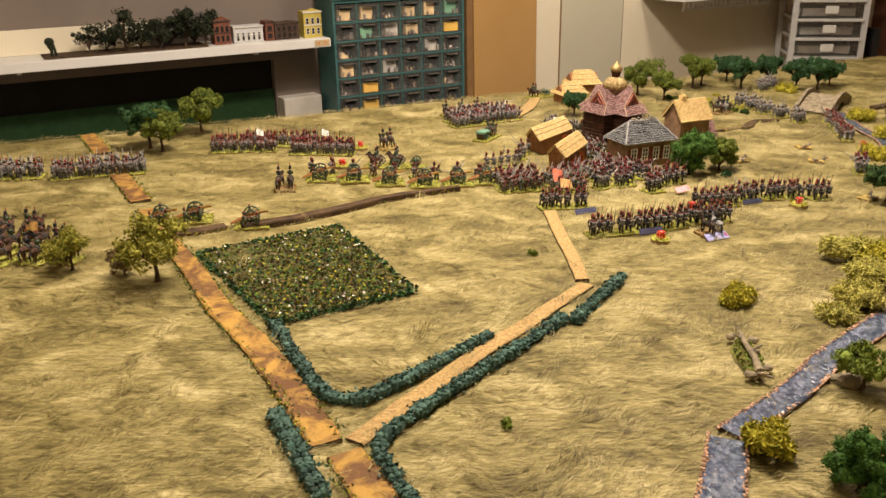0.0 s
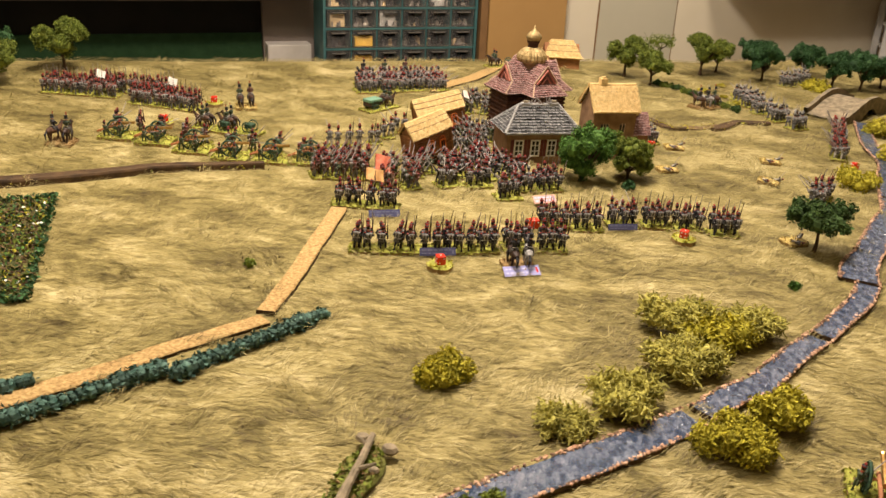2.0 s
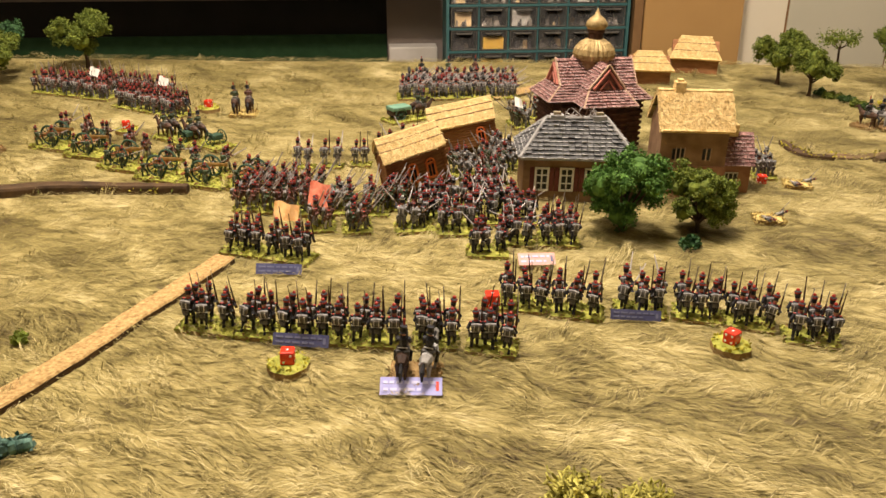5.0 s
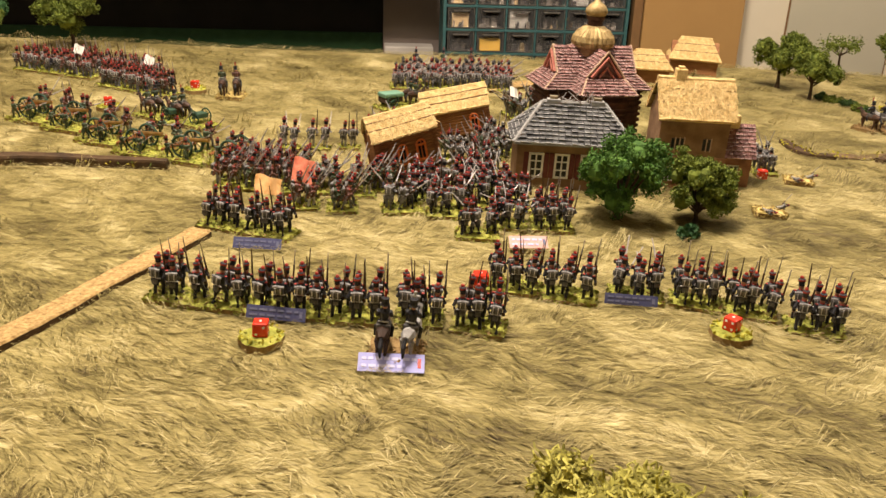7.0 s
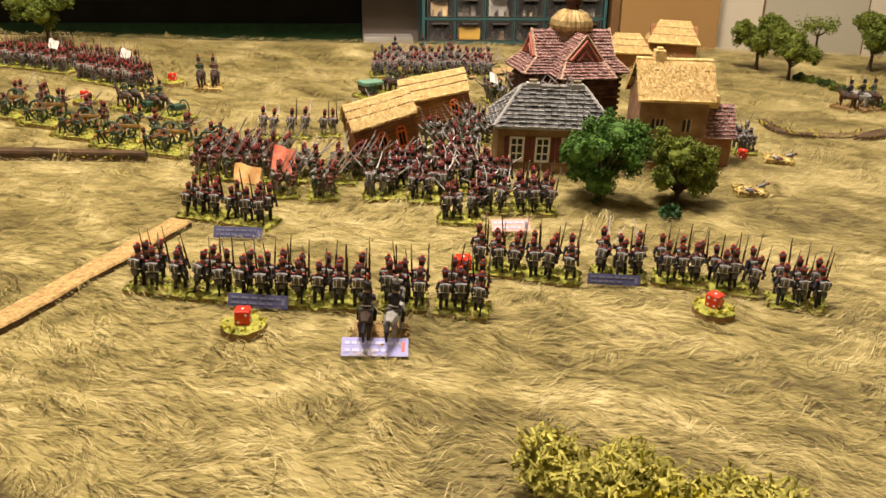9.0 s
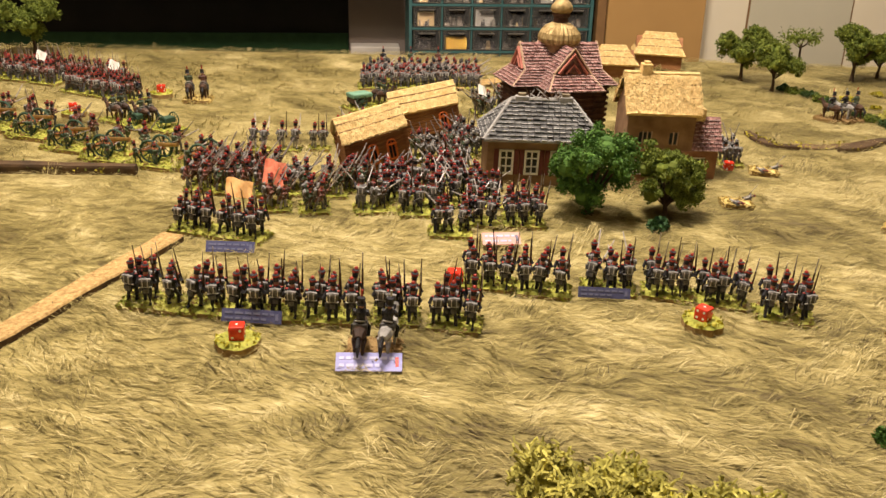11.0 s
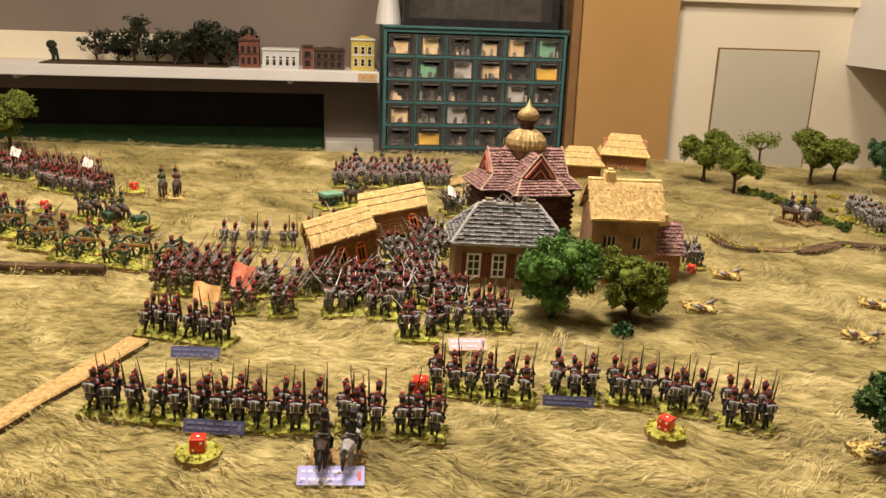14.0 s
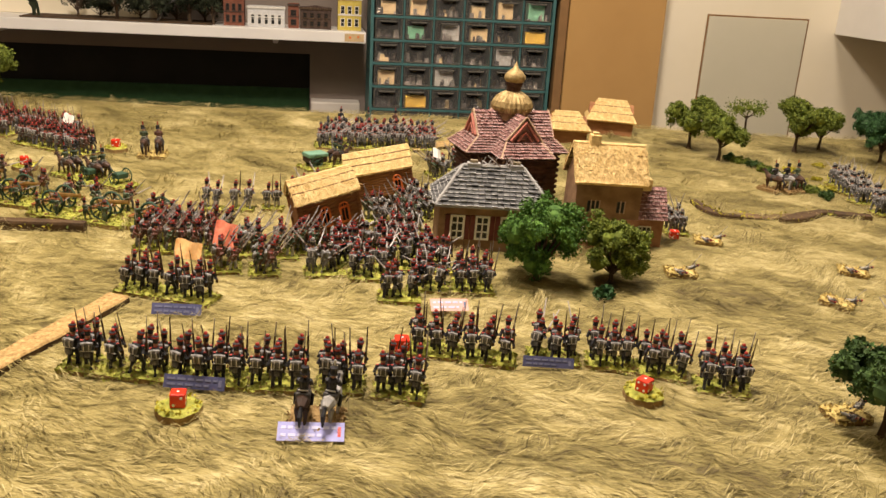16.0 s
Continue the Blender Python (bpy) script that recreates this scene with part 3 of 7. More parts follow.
mb.box(SHELFWHITE, 1.22, -0.09, 0.128, 1.72, -0.08, 0.1415)
mb.box(SHELFWHITE, 1.22, -0.09, 0.095, 1.72, -0.08, 0.103)
part("rim", mb, tray)
for k in range(20):
    mb = Mb()
    mb.box(SHELFWHITE, 1.222 + 0.0255 * k, -0.09, 0.1035, 1.229 + 0.0255 * k, -0.08, 0.1275)
    part("slat", mb, tray)
tower = thing("drawer_tower", "tall tower of clear plastic drawers with white frames", "drawers", ROOM @ pose(1.87, -0.28, FLOOR, 0, 0, -38) @ Matrix.Diagonal((0.88, 0.88, 0.73, 1)))
mb = Mb()
for s in (-1, 1):
    for q in (0, 1):
        mb.soft_box(MILKY, s * 0.16 - 0.014, q * 0.28, 0, s * 0.16 + 0.014, q * 0.28 + 0.026, 1.21, 0.004)
mb.soft_box(MILKY, -0.175, 0, 1.21, 0.175, 0.31, 1.23, 0.006)
part("frame", mb, tower)
for k in range(11):
    mb = Mb()
    mb.soft_box(SMOKY, -0.143, -0.004, 0.035 + 0.107 * k, 0.143, 0.27, 0.118 + 0.107 * k, 0.006)
    d = part("drawer", mb, tower, "clear plastic drawer")
    mb = Mb()
    mb.soft_box(MILKY, -0.150, -0.014, 0.117 + 0.107 * k, 0.150, 0.28, 0.134 + 0.107 * k, 0.003)
    part("rail", mb, d)
    mb = Mb()
    mb.soft_box(WINDOWWHITE, -0.03, -0.008, 0.055 + 0.107 * k, 0.03, -0.0045, 0.098 + 0.107 * k, 0.001)
    part("label_card", mb, d, "white card behind the clear front")
    mb = Mb()
    mb.box(MILKY, -0.12, 0.05, 0.037 + 0.107 * k, 0.12, 0.24, 0.08 + 0.107 * k)
    part("contents", mb, d)
mb = Mb()
mb.soft_box(BLACK, 0, 0, 0, 0.05, 0.2, 0.745, 0.006)
solid("black_case", mb, "tall narrow black case on end beside the drawer tower", "case", ROOM @ pose(2.12, -0.32, FLOOR))
wardrobe = thing("wardrobe", "dark reddish-brown wooden wardrobe against the wall", "wardrobe", ROOM)
mb = Mb()
mb.soft_box(REDWOOD, 2.62, -0.6, FLOOR, 3.38, 0.045, 1.25, 0.006)
part("body", mb, wardrobe)
for k in range(2):
    mb = Mb()
    mb.soft_box(REDWOOD, 2.632 + 0.37 * k, -0.617, FLOOR + 0.05, 2.995 + 0.37 * k, -0.601, 1.23, 0.004)
    d = part("door", mb, wardrobe)
    mb = Mb()
    mb.ball(BRASS, (2.97 + 0.06 * k, -0.628, 0.2), 0.012)
    part("handle", mb, d)

# ---- the war-game table ----
TU0, TU1, TD0, TD1 = -1.75, 1.55, -2.56, -0.752
table = thing("game_table", "large wooden gaming table carrying the fur-covered battlefield", "table", ROOM)
mb = Mb()
tilt = pose(0, 0, 0, 0, 1.45, 0)
mb.soft_box(TABLEWOOD, TU0 + 0.03, TD0 + 0.03, -0.075, TU1 - 0.03, TD1 - 0.03, -0.055, 0.003, tilt)
part("tabletop", mb, table)
for bu in (TU0 + 0.12, TU1 - 0.12):
    for bd in (TD0 + 0.12, TD1 - 0.12):
        mb = Mb()
        mb.soft_box(TABLEWOOD, bu - 0.035, bd - 0.035, FLOOR, bu + 0.035, bd + 0.035, -0.075 - bu * 0.0253, 0.004)
        part("leg", mb, table)

mb = Mb()
nu, nd = 264, 146
top = []
for i in range(nu + 1):
    for j in range(nd + 1):
        p = ROOM @ Vector((TU0 + (TU1 - TU0) * i / nu, TD0 + (TD1 - TD0) * j / nd, 0))
        edge = min(i, nu - i, j, nd - j)
        top.append((p.x, p.y, ground(p.x, p.y) - (0.012 if edge == 0 else 0.004 if edge == 1 else 0)))
gf = [(i * (nd + 1) + j, (i + 1) * (nd + 1) + j, (i + 1) * (nd + 1) + j + 1, i * (nd + 1) + j + 1) for i in range(nu) for j in range(nd)]
mb.add(top, gf, FUR)
n0 = len(top)
rim = [i * (nd + 1) for i in range(nu + 1)] + [nu * (nd + 1) + j for j in range(1, nd + 1)] + [i * (nd + 1) + nd for i in range(nu - 1, -1, -1)] + [j for j in range(nd - 1, 0, -1)]
skirt = [(top[k][0], top[k][1], top[k][2] - 0.05) for k in rim]
mb.add([top[k] for k in rim] + skirt, [(k, (k + 1) % len(rim), len(rim) + (k + 1) % len(rim), len(rim) + k) for k in range(len(rim))], FUR)
mb.add(skirt, [tuple(range(len(rim)))], FUR)
solid("ground", mb, "straw and olive fur mat laid over the table as grassland", "ground", None, "structure", smooth=True)


def pile(n):
    """The brushed pile of the mat: long flat fibres that lie in swirls."""
    u = rng.uniform(TU0 + 0.01, TU1 - 0.01, n)
    d = rng.uniform(TD0 + 0.01, TD1 - 0.005, n)
    c, s = math.cos(radians(WALL)), math.sin(radians(WALL))
    x, y = -0.13 + u * c - d * s, 2.985 + u * s + d * c
    ang = np.empty(n)
    up = np.empty(n)
    z = np.empty(n)
    for k in range(n):
        v = Vector((x[k] * 6, y[k] * 6, 0.3))
        ang[k] = 0.3 + 1.1 * noise.noise(v) + 0.9 * noise.noise(v * 3.1) + 1.0 * noise.noise(v * 8.7)
        tuft = noise.noise(Vector((x[k] * 24, y[k] * 24, 5)))
        up[k] = 0.35 + 1.5 * abs(tuft) + 2.4 * max(tuft - 0.28, 0)
        z[k] = ground(x[k], y[k]) + 0.0022 * noise.noise(Vector((x[k] * 15, y[k] * 15, 8)))
    # locks: neighbouring fibres lean together towards the middle of their lock
    cell = 0.012
    wx = x / cell + 0.5 * np.sin(y * 190)
    wy = y / cell + 0.5 * np.sin(x * 170)
    ci, cj = np.floor(wx).astype(int) % 997, np.floor(wy).astype(int) % 991
    key = (ci * 73 + cj * 179) % 4093
    ang += rng.normal(size=4093)[key] * 0.34 + rng.normal(size=n) * 0.22
    up *= rng.uniform(0.65, 1.35, 4093)[key]
    pull_x, pull_y = (np.floor(wx) + 0.5 - wx) * cell * 0.4, (np.floor(wy) + 0.5 - wy) * cell * 0.4
    ln = rng.uniform(0.008, 0.021, n)
    wd = rng.uniform(0.00013, 0.00034, n)
    dx, dy = np.cos(ang), np.sin(ang)
    bend = rng.normal(size=n) * 0.25
    ex, ey = np.cos(ang + bend), np.sin(ang + bend)
    h1, h2 = 0.0046 * up * rng.uniform(0.3, 1.2, n), 0.0040 * up * rng.uniform(0.0, 1.1, n)
    px, py = -dy * wd, dx * wd
    qx, qy = -ey * wd, ex * wd
    mx, my = x + dx * ln * 0.5, y + dy * ln * 0.5
    tx, ty = mx + ex * ln * 0.5 + pull_x, my + ey * ln * 0.5 + pull_y
    V = np.stack([np.stack([x - px, y - py, z - 0.0006], 1), np.stack([x + px, y + py, z - 0.0006], 1),
                  np.stack([mx + px, my + py, z + h1], 1), np.stack([mx - px, my - py, z + h1], 1),
                  np.stack([tx + qx * 0.3, ty + qy * 0.3, z + h2], 1), np.stack([tx - qx * 0.3, ty - qy * 0.3, z + h2], 1)], 1).reshape(-1, 3)
    k = np.arange(n)[:, None] * 6
    F = np.stack([k + [0, 1, 2, 3], k + [3, 2, 4, 5]], 1).reshape(-1, 4)
    me = bpy.data.meshes.new("fur_pile")
    me.vertices.add(len(V))
    me.vertices.foreach_set("co", V.ravel())
    me.loops.add(F.size)
    me.loops.foreach_set("vertex_index", F.ravel().astype(np.int32))
    me.polygons.add(len(F))
    me.polygons.foreach_set("loop_start", np.arange(0, F.size, 4, dtype=np.int32))
    me.materials.append(BLADE)
    me.update(calc_edges=True)
    me.validate()
    tagged(new("fur_pile", me), "long brushed straw-coloured pile of the fur mat", "grass", kind="stuff")


pile(PILE)

# ---- roads, stream, field and hedges on the mat ----


def smooth_line(pts, step=0.008):
    """Points along a line through pts, evenly apart, with gentle corners."""
    out = []
    P = [Vector(p) for p in pts]
    for k in range(len(P) - 1):
        a, b, c, d = P[max(k - 1, 0)], P[k], P[k + 1], P[min(k + 2, len(P) - 1)]
        n = max(2, int((c - b).length / step))
        for j in range(n):
            t = j / n
            out.append(0.5 * ((2 * b) + (c - a) * t + (2 * a - 5 * b + 4 * c - d) * t * t + (3 * b - a - 3 * c + d) * t ** 3))
    out.append(P[-1])
    return out


def strip(mb, m, pts, widths, height, wobble=0.0006, side=None):
    """A flat piece of terrain with a cambered top and cut sides, along a line."""
    L = smooth_line(pts)
    n = len(L)
    rows = []
    for k, p in enumerate(L):
        d = (L[min(k + 1, n - 1)] - L[max(k - 1, 0)]).normalized()
        s = Vector((d.y, -d.x))
        f = k / (n - 1) * (len(widths) - 1)
        w = widths[int(f)] + (widths[min(int(f) + 1, len(widths) - 1)] - widths[int(f)]) * (f - int(f))
        row = []
        for q, h in ((-0.5, -0.5), (-0.5, 0.75), (-0.44, 1.0), (-0.15, 0.94), (0.15, 0.94), (0.44, 1.0), (0.5, 0.75), (0.5, -0.5)):
            c = p + s * w * (q + 0.05 * noise.noise(Vector((p.x * 60, p.y * 60, q))))
            row.append((c.x, c.y, ground(p.x, p.y) + height * h + wobble * noise.noise(Vector((c.x * 90, c.y * 90, 0)))))
        rows.append(row)
    verts = [v for r in rows for v in r]
    mb.add(verts, [(k * 8 + j, k * 8 + j + 1, k * 8 + j + 9, k * 8 + j + 8) for k in range(n - 1) for j in range(1, 6)], m)
    mb.add(verts, [(k * 8 + j, k * 8 + j + 1, k * 8 + j + 9, k * 8 + j + 8) for k in range(n - 1) for j in (0, 6)] + [tuple(range(8)), tuple((n - 1) * 8 + j for j in range(7, -1, -1))], side or m)
    return L


def edge_tufts(mb, m, L, half, n, size, height, spread=0.004):
    k = rng.integers(1, len(L) - 1, n)
    A = np.array([p[:] for p in L])
    d = A[np.minimum(k + 1, len(L) - 1)] - A[k - 1]
    d /= np.linalg.norm(d, axis=1)[:, None] + 1e-9
    s = np.stack([d[:, 1], -d[:, 0]], 1) * (rng.choice([-1, 1], n) * (half + rng.normal(size=n) * spread))[:, None]
    p = A[k] + s + d * rng.normal(size=(n, 1)) * 0.004
    z = np.array([gz(a, b) for a, b in p]) + height + rng.uniform(0, size, n)
    chips(mb, m, np.column_stack([p, z]), size)


def road(name, label, m, pts, widths, height, tufts=0, tuft_mats=()):
    ob = thing(name, label, "road", Matrix())
    mb = Mb()
    L = strip(mb, m, pts, widths, height, side=DARKEARTH)
    part("roadway", mb, ob)
    if tufts:
        mb = Mb()
        for tm in tuft_mats:
            edge_tufts(mb, tm, L, sum(widths) / len(widths) / 2, tufts // len(tuft_mats), 0.0024, height * 0.6, 0.0035)
        part("verge", mb, ob, "green and yellow flocked verge")
        tagged(ob.children[-1], "green and yellow flocked verge", kind="stuff")
    return ob


GREENS = (LEAF_OLIVE, LEAF_DARK, MUSTARD)
road("dirt_road", "ochre and brown dirt road piece with flocked green verges", MUD,
     [(-0.47, 1.275), (-0.41, 1.165), (-0.333, 1.035), (-0.265, 0.912), (-0.205, 0.822), (-0.148, 0.722), (-0.106, 0.637)], [0.023, 0.027, 0.030, 0.033, 0.032], 0.005, 1500, GREENS)
road("dirt_road", "short ochre dirt road piece butting against the crossroads", MUD, [(-0.089, 0.624), (-0.055, 0.56), (-0.02, 0.47)], [0.034, 0.04, 0.04], 0.0045, 300, GREENS)
road("dirt_road", "far ochre dirt road piece half sunk in the pile", MUD, [(-0.60, 1.50), (-0.545, 1.41), (-0.49, 1.315)], [0.03, 0.034, 0.034], 0.005, 350, GREENS)
road("dirt_road", "far ochre dirt road piece near the table edge", MUD, [(-0.745, 1.755), (-0.70, 1.68), (-0.66, 1.61)], [0.03, 0.034, 0.034], 0.006, 300, GREENS)
road("cork_track", "narrow cork-textured track between two hedges", CORK, [(-0.082, 0.642), (-0.035, 0.71), (0.04, 0.812), (0.115, 0.905), (0.184, 0.996)], [0.021, 0.022, 0.021, 0.019], 0.004)
road("cork_track", "cork-textured track piece with a dark cut end", CORK, [(0.180, 1.008), (0.180, 1.08), (0.175, 1.18), (0.171, 1.28)], [0.018, 0.02, 0.02], 0.0055)
road("cork_track", "cork track behind the village by the table edge", CORK, [(0.15, 1.94), (0.22, 2.1), (0.26, 2.28)], [0.03, 0.03, 0.026], 0.004)
road("earth_bank", "long low earth bank with a mossy top", DARKEARTH, [(-0.30, 1.192), (-0.235, 1.222), (-0.165, 1.28), (-0.10, 1.333), (-0.03, 1.372), (0.03, 1.398)], [0.020, 0.022, 0.016, 0.010], 0.0095, 70, (MUSTARD, LEAF_OLIVE))
road("earth_bank", "short dark earth bank beside the gun", DARKEARTH, [(-0.40, 1.165), (-0.36, 1.175), (-0.325, 1.196)], [0.02, 0.022, 0.02], 0.006, 120, (MUSTARD,))
road("earth_bank", "worn brown earth bank below the garden", DARKEARTH, [(0.575, 1.915), (0.595, 1.885), (0.612, 1.868), (0.640, 1.872)], [0.008, 0.016, 0.014, 0.008], 0.005, 60, (MUSTARD,))
road("dirt_path", "bare brown path under the garden bank", MUDDY, [(0.632, 1.880), (0.662, 1.895), (0.702, 1.925)], [0.016, 0.020, 0.016], 0.003, 60, (MUSTARD,))
road("earth_bank", "long dark earth bank towards the stream", DARKEARTH, [(0.688, 1.888), (0.715, 1.925), (0.742, 1.965), (0.768, 1.968), (0.80, 1.978)], [0.010, 0.024, 0.014, 0.020, 0.010], 0.006, 80, (MUSTARD, LEAF_OLIVE))
road("earth_bank", "dark earth bank by the wall end of the table", DARKEARTH, [(1.10, 2.13), (1.19, 2.19), (1.27, 2.21), (1.33, 2.16)], [0.02, 0.025, 0.02], 0.008)


def stream(pts, widths, label):
    ob = thing("stream", label, "stream", Matrix())
    mb = Mb()
    L = strip(mb, WATER, pts, widths, 0.0056, 0.0004, DARKEARTH)
    part("water", mb, ob, "glossy blue-grey painted water with white ripples")
    mb = Mb()
    n = len(L)
    rnd = random.Random(len(pts))
    for k in range(n):
        d = (L[min(k + 1, n - 1)] - L[max(k - 1, 0)]).normalized()
        f = k / max(n - 1, 1) * (len(widths) - 1)
        w = widths[int(f)] + (widths[min(int(f) + 1, len(widths) - 1)] - widths[int(f)]) * (f - int(f))
        for s in (-1, 1):
            crowd = noise.noise(Vector((L[k].x * 45, L[k].y * 45, s * 3.0)))
            for _ in range(int(11 + 16 * crowd)):
                q = abs(rnd.gauss(0, 0.0018 + 0.0016 * max(crowd, 0)))
                p = L[k] + Vector((d.y, -d.x)) * s * (w / 2 + 0.0008 - q) + d * rnd.uniform(-0.005, 0.005)
                r = rnd.uniform(0.0006, 0.0017)
                mb.ball(PEBBLE, (p.x, p.y, ground(p.x, p.y) + 0.0058 - q * 0.15), (r, r * rnd.uniform(0.8, 1.5), r * 0.8), 5, 3)
    part("pebble_bank", mb, ob, "orange-brown gravel along the banks")


stream([(0.10, 0.36), (0.165, 0.46), (0.215, 0.55), (0.252, 0.645)], [0.043, 0.040, 0.034], "painted stream piece with gravel banks, one end cut square")
stream([(0.258, 0.655), (0.306, 0.695), (0.35, 0.735), (0.415, 0.803), (0.495, 0.873), (0.565, 0.94)], [0.026, 0.029, 0.031, 0.031, 0.029], "curving painted stream piece with gravel banks and white ripples")
stream([(0.574, 0.952), (0.602, 0.984), (0.629, 1.012), (0.661, 1.060), (0.699, 1.114)], [0.025, 0.026, 0.023, 0.023], "short painted stream piece between olive bushes")
stream([(0.706, 1.122), (0.738, 1.172), (0.765, 1.215), (0.785, 1.262)], [0.022, 0.023, 0.025], "painted stream piece with a ragged end")
stream([(0.778, 1.272), (0.790, 1.315), (0.820, 1.38), (0.858, 1.47), (0.890, 1.54), (0.905, 1.60)], [0.044, 0.034, 0.030, 0.028, 0.028], "painted stream piece running past a lone tree")
stream([(0.908, 1.61), (0.93, 1.70), (0.952, 1.78), (0.955, 1.87), (0.965, 1.95), (0.985, 2.06)], [0.029, 0.028, 0.028, 0.026], "far painted stream piece leading to the stone bridge")


def hedge(pts, label, width=0.0125, height=0.0125):
    mb = Mb()
    L = smooth_line(pts, 0.006)
    n = len(L)
    balls = []
    for k, p in enumerate(L):
        q = width * 0.40 * (1 + 0.55 * noise.noise(Vector((p.x * 70, p.y * 70, 2))))
        d = (L[min(k + 1, n - 1)] - L[max(k - 1, 0)]).normalized()
        for s in (-0.35, 0.35):
            c = p + Vector((d.y, -d.x)) * s * width * 0.6
            balls.append((c.x, c.y, ground(p.x, p.y) + height * (0.5 + 0.15 * noise.noise(Vector((c.x * 110, c.y * 110, 7)))), q))
    for b in balls:
        mb.ball(HEDGE, b[:3], (b[3] * 0.95, b[3] * 0.95, b[3] * 1.05), 6, 4)
    chips(mb, HEDGE, on_balls(balls, n * 46, 0.24), 0.0030)
    solid("hedge", mb, label, "hedge", group="hedges by the track")


hedge([(-0.193, 0.868), (-0.153, 0.785), (-0.118, 0.72), (-0.083, 0.71), (-0.052, 0.735), (0.0, 0.79), (0.05, 0.845)], "dark blue-green rubbery hedge bending round the field corner")
hedge([(-0.158, 0.682), (-0.135, 0.632), (-0.10, 0.56)], "short dark green hedge beside the dirt road", 0.015)
hedge([(-0.02, 0.54), (-0.05, 0.60), (-0.058, 0.635), (-0.038, 0.672), (0.042, 0.772), (0.138, 0.888)], "long dark green hedge along the cork track")
hedge([(0.152, 0.885), (0.189, 0.944), (0.234, 1.018)], "detached end piece of dark green hedge")


def crop_field():
    ob = thing("crop_field", "square of rough green and brown crops dotted with white blossom", "field", Matrix())
    A, B, C, D = (Vector(p) for p in ((-0.337, 1.085), (-0.158, 1.203), (-0.036, 0.966), (-0.196, 0.872)))
    mb = Mb()
    n = 40
    V = []
    for i in range(n + 1):
        for j in range(n + 1):
            u, v = i / n, j / n
            p = (A * (1 - u) + B * u) * (1 - v) + (D * (1 - u) + C * u) * v
            e = min(i, n - i, j, n - j)
            V.append((p.x, p.y, ground(p.x, p.y) + (0.0 if e == 0 else 0.004) + 0.0015 * noise.noise(Vector((p.x * 150, p.y * 150, 0)))))
    mb.add(V, [(i * (n + 1) + j, i * (n + 1) + j + 1, (i + 1) * (n + 1) + j + 1, (i + 1) * (n + 1) + j) for i in range(n) for j in range(n)], FIELD)
    part("soil", mb, ob, "brown scatter-covered mat")
    mb = Mb()
    for m, k, s, low, high in ((LEAF_OLIVE, 1900, 0.0034, 0.003, 0.007), (LEAF_DARK, 1400, 0.0034, 0.003, 0.007), (LEAF_GREEN, 700, 0.003, 0.004, 0.008), (MUSTARD, 1100, 0.003, 0.003, 0.007), (MUDDY, 900, 0.003, 0.004, 0.007), (DARKEARTH, 1700, 0.003, 0.004, 0.007), (BLOSSOM, 170, 0.0026, 0.007, 0.010)):
        u, v = rng.uniform(0, 1, (k, 1)), rng.uniform(0, 1, (k, 1))
        a, b, c, d = (np.array(q[:]) for q in (A, B, C, D))
        p = (a * (1 - u) + b * u) * (1 - v) + (d * (1 - u) + c * u) * v
        z = np.array([gz(x, y) for x, y in p]) + rng.uniform(low, high, k)
        chips(mb, m, np.column_stack([p, z]), s, 0.3)
    # bushier rim
    rim = np.concatenate([np.array([(P * (1 - t) + Q * t)[:] for t in np.linspace(0, 1, 320)]) for P, Q in ((A, B), (B, C), (C, D), (D, A))])
    rim += rng.normal(size=rim.shape) * 0.0025
    chips(mb, LEAF_DARK, np.column_stack([rim, [gz(x, y) + rng.uniform(0.002, 0.008) for x, y in rim]]), 0.004)
    part("crops", mb, ob, "tangled green crop tufts with white flowers")


crop_field()

# ---- trees and bushes ----


